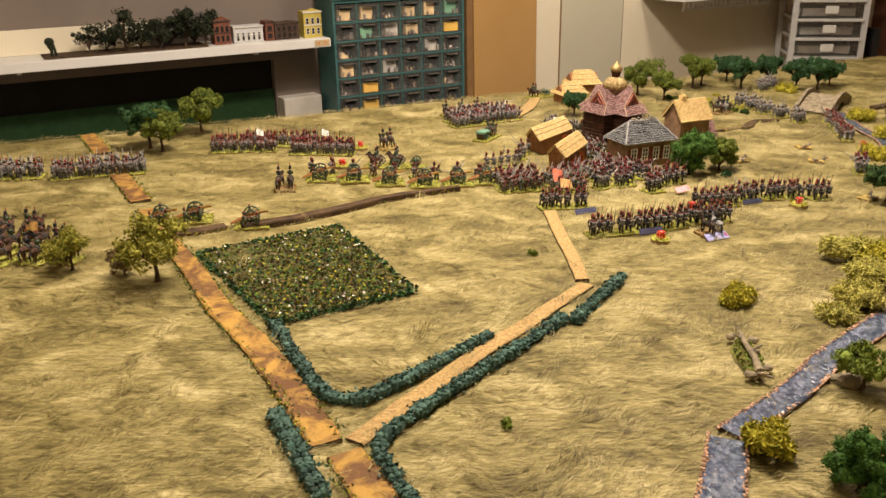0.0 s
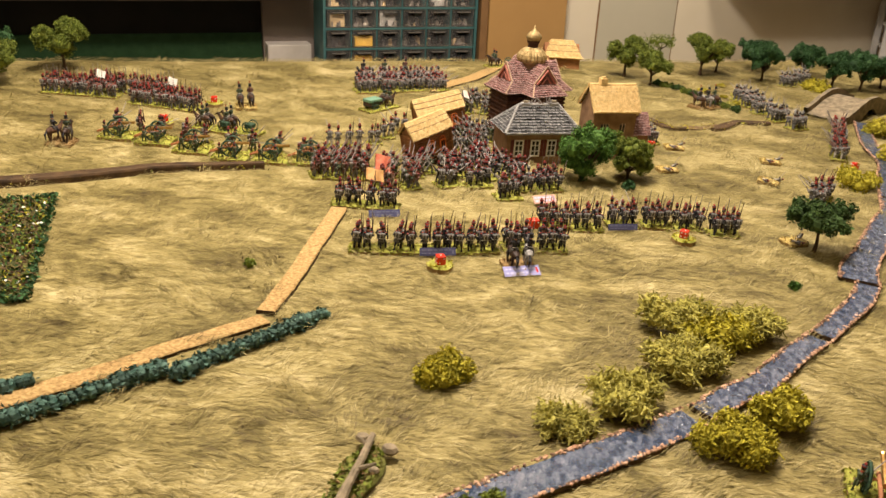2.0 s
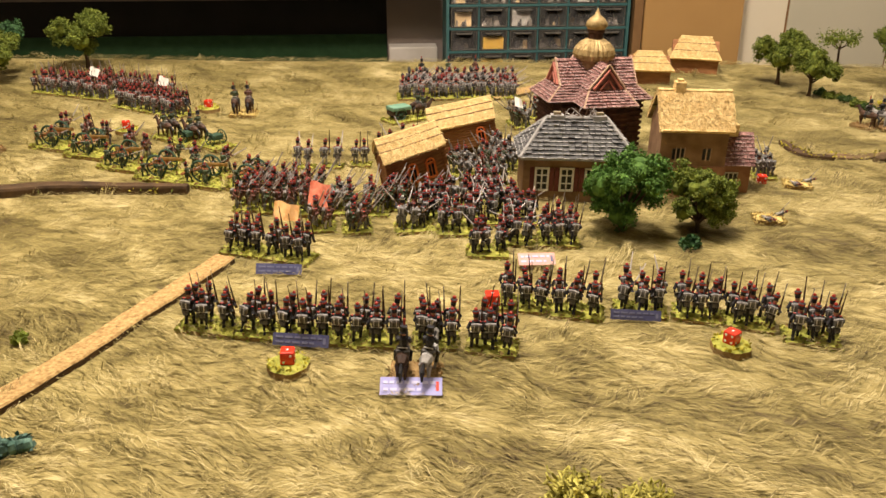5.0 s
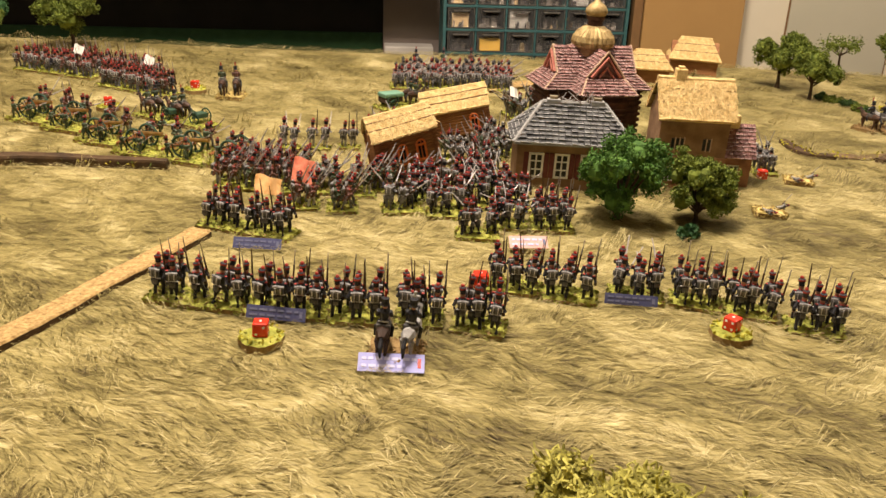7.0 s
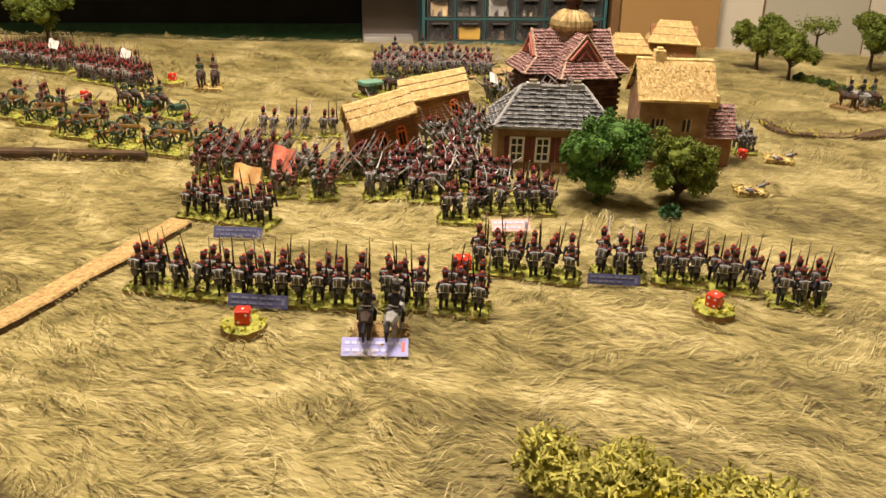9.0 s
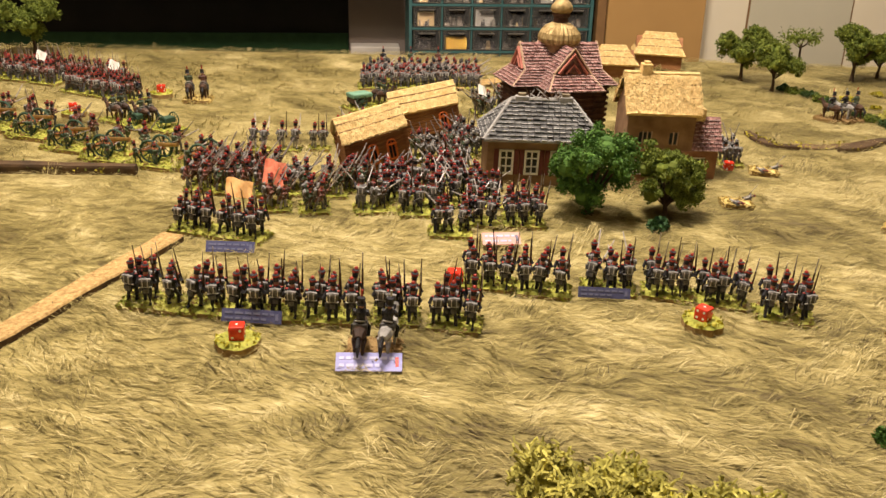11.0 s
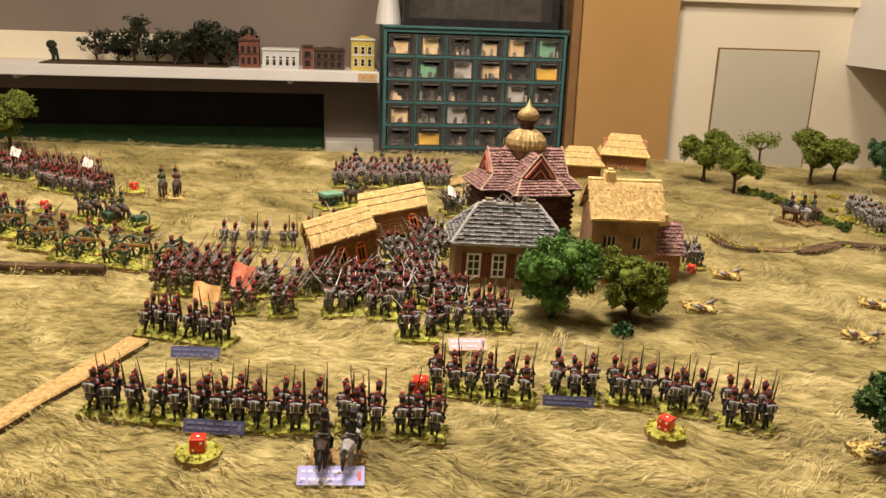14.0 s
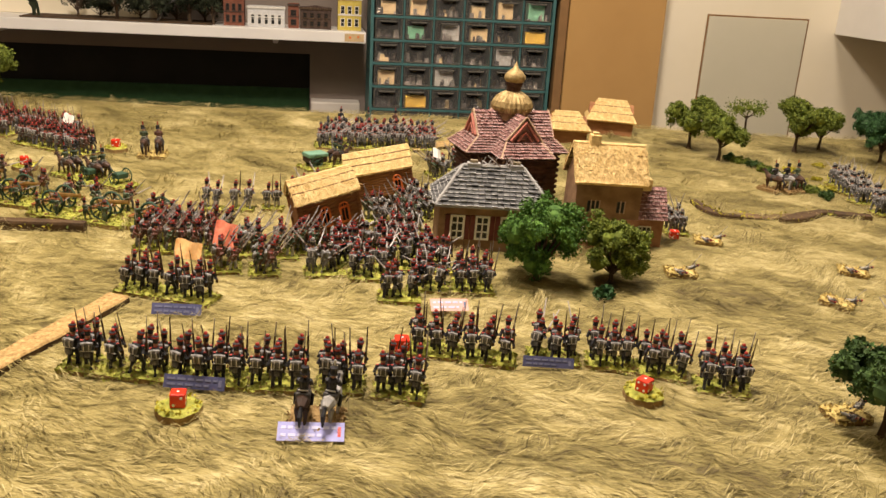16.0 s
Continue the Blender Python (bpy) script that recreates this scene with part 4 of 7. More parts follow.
def tree_meshes(seed, leaf, height, spread, trunk=0.35, lobes=9, density=2600, flake=0.0034, low=0.28):
    rnd = random.Random(seed)
    tr = Mb()
    top = height * 0.72
    h0 = height * trunk
    tr.tube(BARK, [(0, 0, -0.002), (0.0006, 0, h0 * 0.4), (-0.0008, 0.0006, h0), (0, 0, top)], [height * 0.05, height * 0.032, height * 0.027, height * 0.01], 7)
    for k in range(5):
        a = 2 * math.pi * k / 5 + rnd.random()
        tr.tube(BARK, [(0, 0, 0.001), (math.cos(a) * height * 0.08, math.sin(a) * height * 0.08, -0.001)], [height * 0.026, height * 0.008], 5)
    balls = []
    for k in range(lobes):
        a = 2 * math.pi * (k + rnd.random() * 0.7) / lobes * 2.0
        r = spread * (0.25 + 0.38 * rnd.random()) if k else 0
        z = h0 + (height - h0) * (low + (0.74 - low) * rnd.random()) if k else height * 0.8
        q = spread * rnd.uniform(0.24, 0.36)
        if z + q > height:
            z = height - q * 0.9
        balls.append((math.cos(a) * r, math.sin(a) * r, z, q))
        tr.tube(BARK, [(0, 0, h0 * rnd.uniform(0.75, 1.2)), (math.cos(a) * r * 0.55, math.sin(a) * r * 0.55, (h0 + z) / 2), (math.cos(a) * r, math.sin(a) * r, z)], [height * 0.02, height * 0.013, height * 0.004], 5)
    cr = Mb()
    small = []
    for b in balls:
        for _ in range(7):
            d = Vector((rnd.gauss(0, 1), rnd.gauss(0, 1), rnd.gauss(0.25, 0.8))).normalized() * b[3] * rnd.uniform(0.55, 0.95)
            small.append((b[0] + d.x, b[1] + d.y, b[2] + d.z, b[3] * rnd.uniform(0.28, 0.46)))
    full = density > 4000
    for b in balls:
        cr.ball(leaf, b[:3], b[3] * (0.6 if full else 0.3), 7, 5)
    for b in small:
        cr.ball(leaf, b[:3], b[3] * (0.6 if full else 0.3), 5, 4)
    chips(cr, leaf, on_balls(small, density, 0.2), flake)
    return tr.mesh("trunk"), cr.mesh("crown")


def tree(kind, label, x, y, turn=0.0, size=1.0, group="", up=0.0):
    ob = thing("tree", label, "tree", on_mat(x, y, turn, up) @ Matrix.Scale(size, 4), group)
    part("trunk", kind[0], ob, "thin brown model trunk")
    part("crown", kind[1], ob)
    return ob


LEAF_RUST = mat("leaf_rust", (0.09, 0.055, 0.02), (0.22, 0.15, 0.06), 120, 0.85, bump=0, island=0.4)
LEAF_OCHRE = mat("leaf_ochre_green", (0.13, 0.13, 0.014), (0.37, 0.34, 0.045), 120, 0.8, bump=0, island=0.4)
ROUND = tree_meshes(1, LEAF_GREEN, 0.100, 0.060, 0.15, 18, 14000, 0.0021, 0.14)
LEAF_DEEP = mat("leaf_deep_green", (0.018, 0.065, 0.010), (0.085, 0.19, 0.025), 120, 0.8, bump=0, island=0.45)
ROUND3 = tree_meshes(12, LEAF_DEEP, 0.090, 0.056, 0.15, 18, 13000, 0.0021, 0.14)
ROUND2 = tree_meshes(2, LEAF_OLIVE, 0.080, 0.045, 0.17, 17, 12000, 0.0021, 0.12)
ORCHARD = tree_meshes(3, LEAF_OLIVE, 0.084, 0.052, 0.30, 12, 9000, 0.0023)
ORCHARD2 = tree_meshes(4, LEAF_OLIVE, 0.084, 0.050, 0.32, 11, 8500, 0.0023)
DARKTREE = tree_meshes(5, LEAF_DARK, 0.082, 0.056, 0.28, 13, 8500, 0.0023)
SPARSE = tree_meshes(6, LEAF_OLIVE, 0.075, 0.06, 0.45, 7, 700, 0.0026)
RUSTY = tree_meshes(7, LEAF_RUST, 0.060, 0.040, 0.2, 9, 2600, 0.0024, 0.1)
LEAF_BANK = mat("leaf_shade", (0.022, 0.052, 0.012), (0.07, 0.125, 0.03), 120, 0.8, bump=0, island=0.45)
BANKTREE = tree_meshes(8, LEAF_BANK, 0.062, 0.050, 0.50, 13, 6000, 0.0026)
FLATTREE = tree_meshes(9, LEAF_OCHRE, 0.062, 0.046, 0.36, 11, 3000, 0.0023)
LIMETREE = tree_meshes(11, LEAF_LIGHT, 0.062, 0.046, 0.40, 11, 4500, 0.0023)

VT = "bushy bright green model tree beside the village house"
tree(ROUND, VT, 0.460, 1.518, 20, 0.9)
tree(ROUND2, "squat olive-green model tree beside the cottage", 0.527, 1.553, 70, 0.85)
G = "orchard trees at the table edge"
tree(ORCHARD, "olive-green orchard tree on a thin trunk", 0.535, 2.295, 0, 1.05, G)
tree(ORCHARD2, "yellow-green orchard tree on a thin trunk", 0.59, 2.225, 40, 0.93, G)
tree(SPARSE, "sparse half-bare olive tree", 0.622, 2.48, 10, 0.95, G)
tree(ORCHARD, "spreading olive-green orchard tree", 0.712, 2.39, 120, 1.1, G)
tree(ORCHARD2, "yellow-green orchard tree among others", 0.755, 2.45, 200, 0.9, G)
tree(DARKTREE, "dark green model tree by the orchard", 0.852, 2.40, 0, 1.05, G)
tree(DARKTREE, "small dark green model tree", 0.85, 2.52, 90, 0.95, G)
tree(DARKTREE, "dark green model tree near the bridge", 0.965, 2.50, 45, 1.0, G)
tree(DARKTREE, "broad dark green model tree near the bridge", 1.005, 2.39, 150, 1.05, G)
tree(DARKTREE, "dark green model tree by the bridge", 1.07, 2.40, 210, 1.1, G)
tree(DARKTREE, "dark green model tree at the corner of the table", 1.13, 2.46, 300, 0.85, G)
tree(DARKTREE, "lone dark green tree near the table end", 1.30, 2.27, 300, 0.8)
tree(DARKTREE, "small dark green tree behind the church", 0.322, 2.02, 60, 0.72)
tree(DARKTREE, "dark green tree in the far copse", -0.585, 1.665, 0, 1.12, "far copse")
tree(ORCHARD, "olive tree in the far copse", -0.553, 1.64, 90, 0.95, "far copse")
tree(ORCHARD, "light olive tree standing apart by the copse", -0.515, 1.79, 30, 1.1, "far copse")
tree(FLATTREE, "scrubby yellow-green tree near the cavalry", -0.487, 1.03, 30, 0.9)
tree(FLATTREE, "tall yellow-green tree beside the dirt road", -0.366, 0.998, 80, 1.35)
tree(RUSTY, "reddish-brown withered tree by the dirt road", -0.415, 1.02, 160, 0.75)
tree(BANKTREE, "dark round tree with a bare stem on the stream bank", 0.748, 1.356, 0, 1.0)
tree(LIMETREE, "lime-green tree with a thin stem beside the stream", 0.420, 0.742, 0, 0.8)
tree(ROUND3, "dense deep green tree close to the stream", 0.338, 0.575, 40, 0.68)


def bush(leaf, label, x, y, w, h, n=1800, strands=0, turn=0.0, flake=0.003, seed=0):
    """A low bush; a large one is made of clumps that are parts of it."""
    rnd = random.Random(int(x * 1000) + seed)
    large = w >= 0.05
    balls = []
    for _ in range(14 if large else 9):
        a, r = rnd.uniform(0, 6.28), w * 0.38 * math.sqrt(rnd.random())
        balls.append((math.cos(a) * r, math.sin(a) * r * 0.8, h * rnd.uniform(0.22, 0.62), w * rnd.uniform(0.10, 0.19)))
    total = sum(b[3] ** 2 for b in balls)
    ob = thing("bush", label, "bush", on_mat(x, y, turn)) if large else None
    mb = Mb()
    for b in balls:
        mb.ball(leaf, b[:3], (b[3] * 0.72, b[3] * 0.72, min(b[3], b[2] + 0.002) * 0.72), 6, 5)
        share = b[3] ** 2 / total
        P = on_balls([b], max(20, int(n * share)), 0.2)
        P[:, 2] = np.maximum(P[:, 2], 0.0005)
        chips(mb, leaf, P, flake)
        for _ in range(int(strands * 1.5 * share)):
            d = Vector((rnd.gauss(0, 1), rnd.gauss(0, 1), abs(rnd.gauss(0.3, 0.8)))).normalized()
            p = Vector(b[:3]) + d * b[3] * 0.65
            pts = [p]
            e = d.copy()
            for _ in range(6):
                e = (e + Vector((rnd.gauss(0, 0.9), rnd.gauss(0, 0.9), rnd.gauss(-0.1, 0.8)))).normalized()
                p = p + e * rnd.uniform(0.0018, 0.0032)
                p.z = max(p.z, 0.001)
                pts.append(p.copy())
            mb.tube(leaf, pts, [0.0009, 0.0009, 0.0009, 0.0008, 0.0008, 0.0007, 0.0005], 4, False)
        if large:
            part("clump", mb, ob)
            mb = Mb()
    if not large:
        solid("bush", mb, label, "bush", on_mat(x, y, turn))


bush(MUSTARD, "round mustard-green clump bush alone on the grass", 0.362, 0.945, 0.052, 0.024, 5000, flake=0.0021)
LI = "curly pale straw-green lichen bush on the stream bank"
bush(LICHEN, LI, 0.565, 1.10, 0.080, 0.034, 250, 620, seed=1)
bush(LICHEN, "curly straw-green lichen bush hanging over the stream", 0.632, 1.105, 0.066, 0.032, 250, 500, seed=2)
bush(MUSTARD, "mustard-green clump bush among lichen", 0.60, 1.08, 0.075, 0.03, 1500, 60, seed=3)
bush(LICHEN, LI, 0.56, 1.02, 0.08, 0.033, 250, 620, seed=4)
bush(LICHEN, "curly straw-green lichen bush", 0.515, 0.945, 0.075, 0.027, 250, 560, seed=5)
bush(LICHEN, "low curly straw-green lichen bush", 0.462, 0.90, 0.05, 0.019, 150, 320, seed=6)
bush(MUSTARD, "large yellow-green clump bush on the far bank", 0.592, 0.91, 0.06, 0.036, 6000, 90, flake=0.0021, seed=7)
bush(MUSTARD, "yellow-green clump bush on the far bank", 0.635, 0.96, 0.06, 0.034, 2200, 60, seed=8)
bush(MUSTARD, "ochre clump bush beside the cut end of the stream", 0.282, 0.625, 0.05, 0.034, 2200, 40, seed=9)
bush(LEAF_LIGHT, "small lime-green tuft beside the stream", 0.432, 0.77, 0.03, 0.014, 700, seed=10)
bush(LEAF_LIGHT, "tiny lime-green grass tuft", 0.055, 0.672, 0.014, 0.008, 200, seed=11)
bush(LEAF_LIGHT, "tiny green grass tuft by the track", 0.125, 1.105, 0.016, 0.008, 200, seed=12)
bush(LEAF_GREEN, "small green tuft near the stream", 0.70, 1.232, 0.016, 0.009, 250, seed=13)
bush(MUSTARD, "yellow bush on the bank of the far stream", 1.0, 2.0, 0.09, 0.03, 1800, seed=14)
bush(MUSTARD, "olive-yellow bush on the bank of the far stream", 0.985, 1.80, 0.08, 0.03, 1800, seed=15)
bush(MUSTARD, "olive-yellow bush by the far stream", 0.872, 1.65, 0.07, 0.026, 1600, seed=16)
bush(MUSTARD, "yellow-green bush beyond the stream", 0.905, 1.47, 0.06, 0.035, 1800, seed=17)
bush(MUSTARD, "low yellow-green bush beyond the stream", 0.895, 1.40, 0.06, 0.03, 1600, seed=18)
bush(MUSTARD, "yellow scrub near the orchard", 0.965, 2.36, 0.08, 0.022, 1400, seed=19)
bush(LEAF_DARK, "low dark green clump under the village tree", 0.531, 1.508, 0.028, 0.012, 600, seed=20)
for k, (bx, by, bw) in enumerate(((0.607, 2.240, 0.03), (0.626, 2.226, 0.032), (0.646, 2.210, 0.03), (0.662, 2.186, 0.03), (0.676, 2.162, 0.028), (0.690, 2.132, 0.024), (0.712, 2.092, 0.028), (0.730, 2.076, 0.03), (0.750, 2.058, 0.03))):
    bush((LEAF_BANK, LEAF_OLIVE)[k % 2], "low scrubby green undergrowth along the garden edge", bx, by, bw, 0.010, 900, turn=35 * k, flake=0.0022, seed=30 + k)
spots = random.Random(9)
for k in range(16):
    bush(LICHEN if k % 3 else MUSTARD, "patch of pale yellow flowers in the garden", spots.uniform(0.69, 0.80), spots.uniform(2.11, 2.30), spots.uniform(0.014, 0.036), 0.006, 160, turn=40 * k, flake=0.0024, seed=50 + k)


# fallen log on a mossy stone base
log = thing("fallen_log", "bleached broken tree trunk lying on a mossy stone base", "log", on_mat(0.324, 0.80, -8, 0.003) @ Matrix.Scale(0.86, 4))
mb = Mb()
V = [(0.017 * math.cos(a) * (1 + 0.2 * math.sin(3 * a)), 0.048 * math.sin(a), 0.001) for a in [2 * math.pi * k / 20 for k in range(20)]]
mb.add(V + [(x * 0.8, y * 0.85, 0.005) for x, y, z in V], [(k, (k + 1) % 20, 20 + (k + 1) % 20, 20 + k) for k in range(20)] + [tuple(range(20, 40))], MOSS)
a, q = rng.uniform(0, 6.28, 500), np.sqrt(rng.uniform(0, 1, 500))
for m, part_of in ((LEAF_OLIVE, slice(0, 220)), (LEAF_LIGHT, slice(220, 380)), (EARTHBASE, slice(380, 500))):
    chips(mb, m, np.column_stack([0.016 * np.cos(a) * q, 0.046 * np.sin(a) * q, rng.uniform(0.004, 0.007, 500)])[part_of], 0.003)
part("base", mb, log, "mossy green oval base")
mb = Mb()
mb.tube(STONE, [(0.004, -0.045, 0.008), (0.003, -0.02, 0.013), (0.0, 0.015, 0.012), (-0.003, 0.045, 0.014)], [0.0055, 0.0038, 0.0033, 0.003], 8)
mb.tube(STONE, [(0.002, 0.0, 0.013), (0.016, 0.006, 0.018)], [0.0025, 0.0012], 6)
mb.tube(STONE, [(0, 0.03, 0.013), (-0.014, 0.036, 0.016)], [0.0025, 0.001], 6)
for a in range(6):
    mb.tube(STONE, [(0.004, -0.05, 0.008), (0.004 + 0.014 * math.cos(a), -0.057, 0.007 + 0.006 * math.sin(a))], [0.003, 0.001], 5)
part("trunk", mb, log, "bleached grey-brown trunk with broken limbs")
for k, (sx, sy, r) in enumerate(((0.014, 0.042, 0.008), (0.017, -0.03, 0.007), (-0.013, 0.048, 0.007), (-0.008, -0.05, 0.008), (0.012, 0.012, 0.005))):
    mb = Mb()
    mb.ball(STONE, (sx, sy, 0.006), (r, r * 0.8, r * 0.6), 7, 4)
    part("stone", mb, log)

# loose rocks by the yellow-green tree
mb = Mb()
for dx, dy, r in ((0, 0, 0.014), (0.012, 0.01, 0.009), (-0.01, 0.008, 0.008)):
    mb.ball(STONE, (dx, dy, r * 0.3), (r, r * 0.8, r * 0.6), 8, 5)
solid("rock", mb, "grey weathered model boulder beside the stream", "rock", on_mat(0.410, 0.752))


def bridge():
    ob = thing("stone_bridge", "humped stone bridge with low parapets and a dark arch", "bridge", on_mat(0.985, 2.16, -37))
    L, W, n = 0.11, 0.036, 16
    def hump(t):
        return 0.004 + 0.026 * math.sin(math.pi * t) ** 1.3
    mb = Mb()
    V = []
    for k in range(n + 1):
        t = k / n
        y = (t - 0.5) * 2 * L
        V += [(-W, y, hump(t)), (W, y, hump(t))]
    mb.add(V, [(2 * k, 2 * k + 1, 2 * k + 3, 2 * k + 2) for k in range(n)], STONE)
    part("deck", mb, ob, "worn grey-brown bridge roadway")
    for s in (-1, 1):
        mb = Mb()
        V = []
        for k in range(n + 1):
            t = k / n
            y = (t - 0.5) * 2 * L
            low = 0.018 * math.sqrt(max(0, 1 - (y / 0.03) ** 2)) if abs(y) < 0.03 else 0
            for q in (0.004, -0.004):
                V += [(s * (W + 0.004) + q, y, low - 0.004 if low == 0 else low), (s * (W + 0.004) + q, y, hump(t) + 0.011 + 0.001 * math.sin(k * 2.1))]
        F = []
        for k in range(n):
            a, b = 4 * k, 4 * k + 4
            F += [(a, a + 1, b + 1, b), (a + 3, a + 2, b + 2, b + 3), (a + 1, a + 3, b + 3, b + 1), (a + 2, a, b, b + 2)]
        mb.add(V, F, STONE)
        part("parapet", mb, ob, "grey stone side wall with an arch")
    # shade under the arch, drawn as a near-black slab
    mb = Mb()
    mb.box(DARKPANE, -W + 0.002, -0.028, -0.003, W - 0.002, 0.028, 0.004)
    part("archway", mb, ob, "near-black slab standing for the shade under the arch")


bridge()

# ---- the village ----


def tiled(mb, m, p0, p1, p2, p3, rows, cols, thick=0.0012, seed=0):
    """Courses of lapped tiles on the slope p0 p1 (eave) p2 p3 (top, p3 over p0)."""
    rnd = random.Random(seed)
    a, b, c, d = (Vector(p) for p in (p0, p1, p2, p3))
    nrm = (b - a).cross(d - a)
    if nrm.length < 1e-9:
        nrm = (b - a).cross(c - a)
    nrm.normalize()
    edge = SLATEEDGE if m is SLATE else TILEEDGE
    mb.add([a, b, c, d], [(0, 1, 2, 3)], m)
    for r in range(rows):
        v0, v1 = r / rows, min((r + 1.15) / rows, 1)
        l0, r0 = a.lerp(d, v0), b.lerp(c, v0)
        l1, r1 = a.lerp(d, v1), b.lerp(c, v1)
        n = max(1, round(cols * (r0 - l0).length / (b - a).length))
        off = 0.5 / n if r % 2 else 0
        for k in range(-1 if off else 0, n):
            u0, u1 = max(0, k / n + off), min(1, (k + 0.88) / n + off)
            if u1 - u0 < 0.2 / n:
                continue
            h = thick * rnd.uniform(0.75, 1.3)
            q = [l0.lerp(r0, u0), l0.lerp(r0, u1), l1.lerp(r1, u1), l1.lerp(r1, u0)]
            top = [q[0] + nrm * h * 1.4, q[1] + nrm * h * 1.4, q[2] + nrm * h * 0.3, q[3] + nrm * h * 0.3]
            e = [top[0].lerp(top[3], 0.13), top[1].lerp(top[2], 0.13)]
            mb.add(q + top + e, [(8, 9, 6, 7), (1, 2, 6, 5), (3, 0, 4, 7)], m)
            mb.add(q + top + e, [(4, 5, 9, 8), (0, 1, 5, 4)], edge if rnd.random() < 0.85 else m)


def thatched(mb, m, p0, p1, p2, p3, n, seed=0, thick=0.004, over=0.003):
    """Straw laid down a slope in ragged courses."""
    rnd = random.Random(seed)
    a, b, c, d = (Vector(p) for p in (p0, p1, p2, p3))
    nrm = (b - a).cross(d - a).normalized()
    down = ((a - d) + (b - c)).normalized()
    V, F = [], []
    for i in range(9):
        for j in range(13):
            p = a.lerp(d, i / 8).lerp(b.lerp(c, i / 8), j / 12)
            p = p + nrm * (thick * (1 - 0.32 * (i % 3) / 2) * (0.75 if j in (0, 12) else 1) + 0.0012 * noise.noise(p * 130) + 0.0006 * noise.noise(p * 420))
            V.append(p)
    F = [(i * 13 + j, i * 13 + j + 1, i * 13 + j + 14, i * 13 + j + 13) for i in range(8) for j in range(12)]
    o = len(V)
    V += [a.lerp(b, j / 12) for j in range(13)]
    F += [(o + j, o + j + 1, j + 1, j) for j in range(12)]
    V += [a.lerp(d, i / 8) for i in range(9)] + [b.lerp(c, i / 8) for i in range(9)]
    o += 13
    F += [(o + i, i * 13, (i + 1) * 13, o + i + 1) for i in range(8)] + [(i * 13 + 12, o + 9 + i, o + 10 + i, (i + 1) * 13 + 12) for i in range(8)]
    mb.add(V, F, m)
    side = (b - a).normalized()
    for _ in range(n * 3):
        u, v = rnd.random(), 0.08 + 0.92 * rnd.random() ** 0.85
        p = a.lerp(d, v).lerp(b.lerp(c, v), u) + nrm * (thick * rnd.uniform(0.86, 1.06) + rnd.uniform(0, 0.0012))
        q = p + down * rnd.uniform(0.0025, 0.0052) + side * rnd.gauss(0, 0.0012) + nrm * rnd.uniform(-0.0012, 0.0006)
        w = side * rnd.uniform(0.00025, 0.0005)
        mb.add([p - w, p + w, q + w, q - w], [(0, 1, 2, 3)], m)


def bindings(roof, a, b, z, R, top, up):
    """Straw ropes tied along a thatched roof: a, b half the eave, top half the ridge."""
    for f in (0.36, 0.70):
        e = top + (a - top) * f
        for s in (-1, 1):
            mb = Mb()
            mb.tube(CARDEDGE, [(q * e, s * b * f, R + (z - R) * f + up + 0.0004 * math.sin(q * 7)) for q in (-1, -0.5, 0, 0.5, 1)], [0.0009] * 5, 5)
            part("thatch_spar", mb, roof)


def wall_box(mb, m, w, d, h, gable=0.0):
    """Four walls; gable: how much the two end walls rise to the ridge along x."""
    x, y = w / 2, d / 2
    V = [(-x, -y, -0.004), (x, -y, -0.004), (x, y, -0.004), (-x, y, -0.004), (-x, -y, h), (x, -y, h), (x, y, h), (-x, y, h), (-x, 0, h + gable), (x, 0, h + gable)]
    mb.add(V, [(0, 1, 5, 4), (2, 3, 7, 6), (1, 2, 6, 9, 5), (3, 0, 4, 8, 7), (4, 5, 9, 8), (6, 7, 8, 9)] if gable else [(0, 1, 5, 4), (2, 3, 7, 6), (1, 2, 6, 5), (3, 0, 4, 7), (4, 5, 6, 7)], m)


def window(parent, x, y, z, w, h, frame, cols=2, rows=3, t=0.0011, out=-1, side=False):
    """A framed window on the wall that faces -y (out -1); side: on the wall that faces +x."""
    at = pose(x, y, z, 0, 0, 90 if side else 0)
    mb = Mb()
    for k in (0, w - t):
        mb.box(frame, k - w / 2, -0.0016, 0, k - w / 2 + t, 0.0006, h)
    for k in (0, h - t):
        mb.box(frame, -w / 2 + t, -0.0016, k, w / 2 - t, 0.0006, k + t)
    for k in range(1, cols):
        mb.box(frame, -w / 2 + w * k / cols - t * 0.35, -0.0012, t, -w / 2 + w * k / cols + t * 0.35, 0.0006, h - t)
    for k in range(1, rows):
        mb.box(frame, -w / 2 + t, -0.0010, h * k / rows - t * 0.3, w / 2 - t, 0.0006, h * k / rows + t * 0.3)
    win = part("window", mb, parent, at=at)
    mb = Mb()
    mb.box(DARKPANE, -w / 2 + t * 0.5, -0.0004, t * 0.5, w / 2 - t * 0.5, 0.0003, h - t * 0.5)
    part("pane", mb, win)
    return win


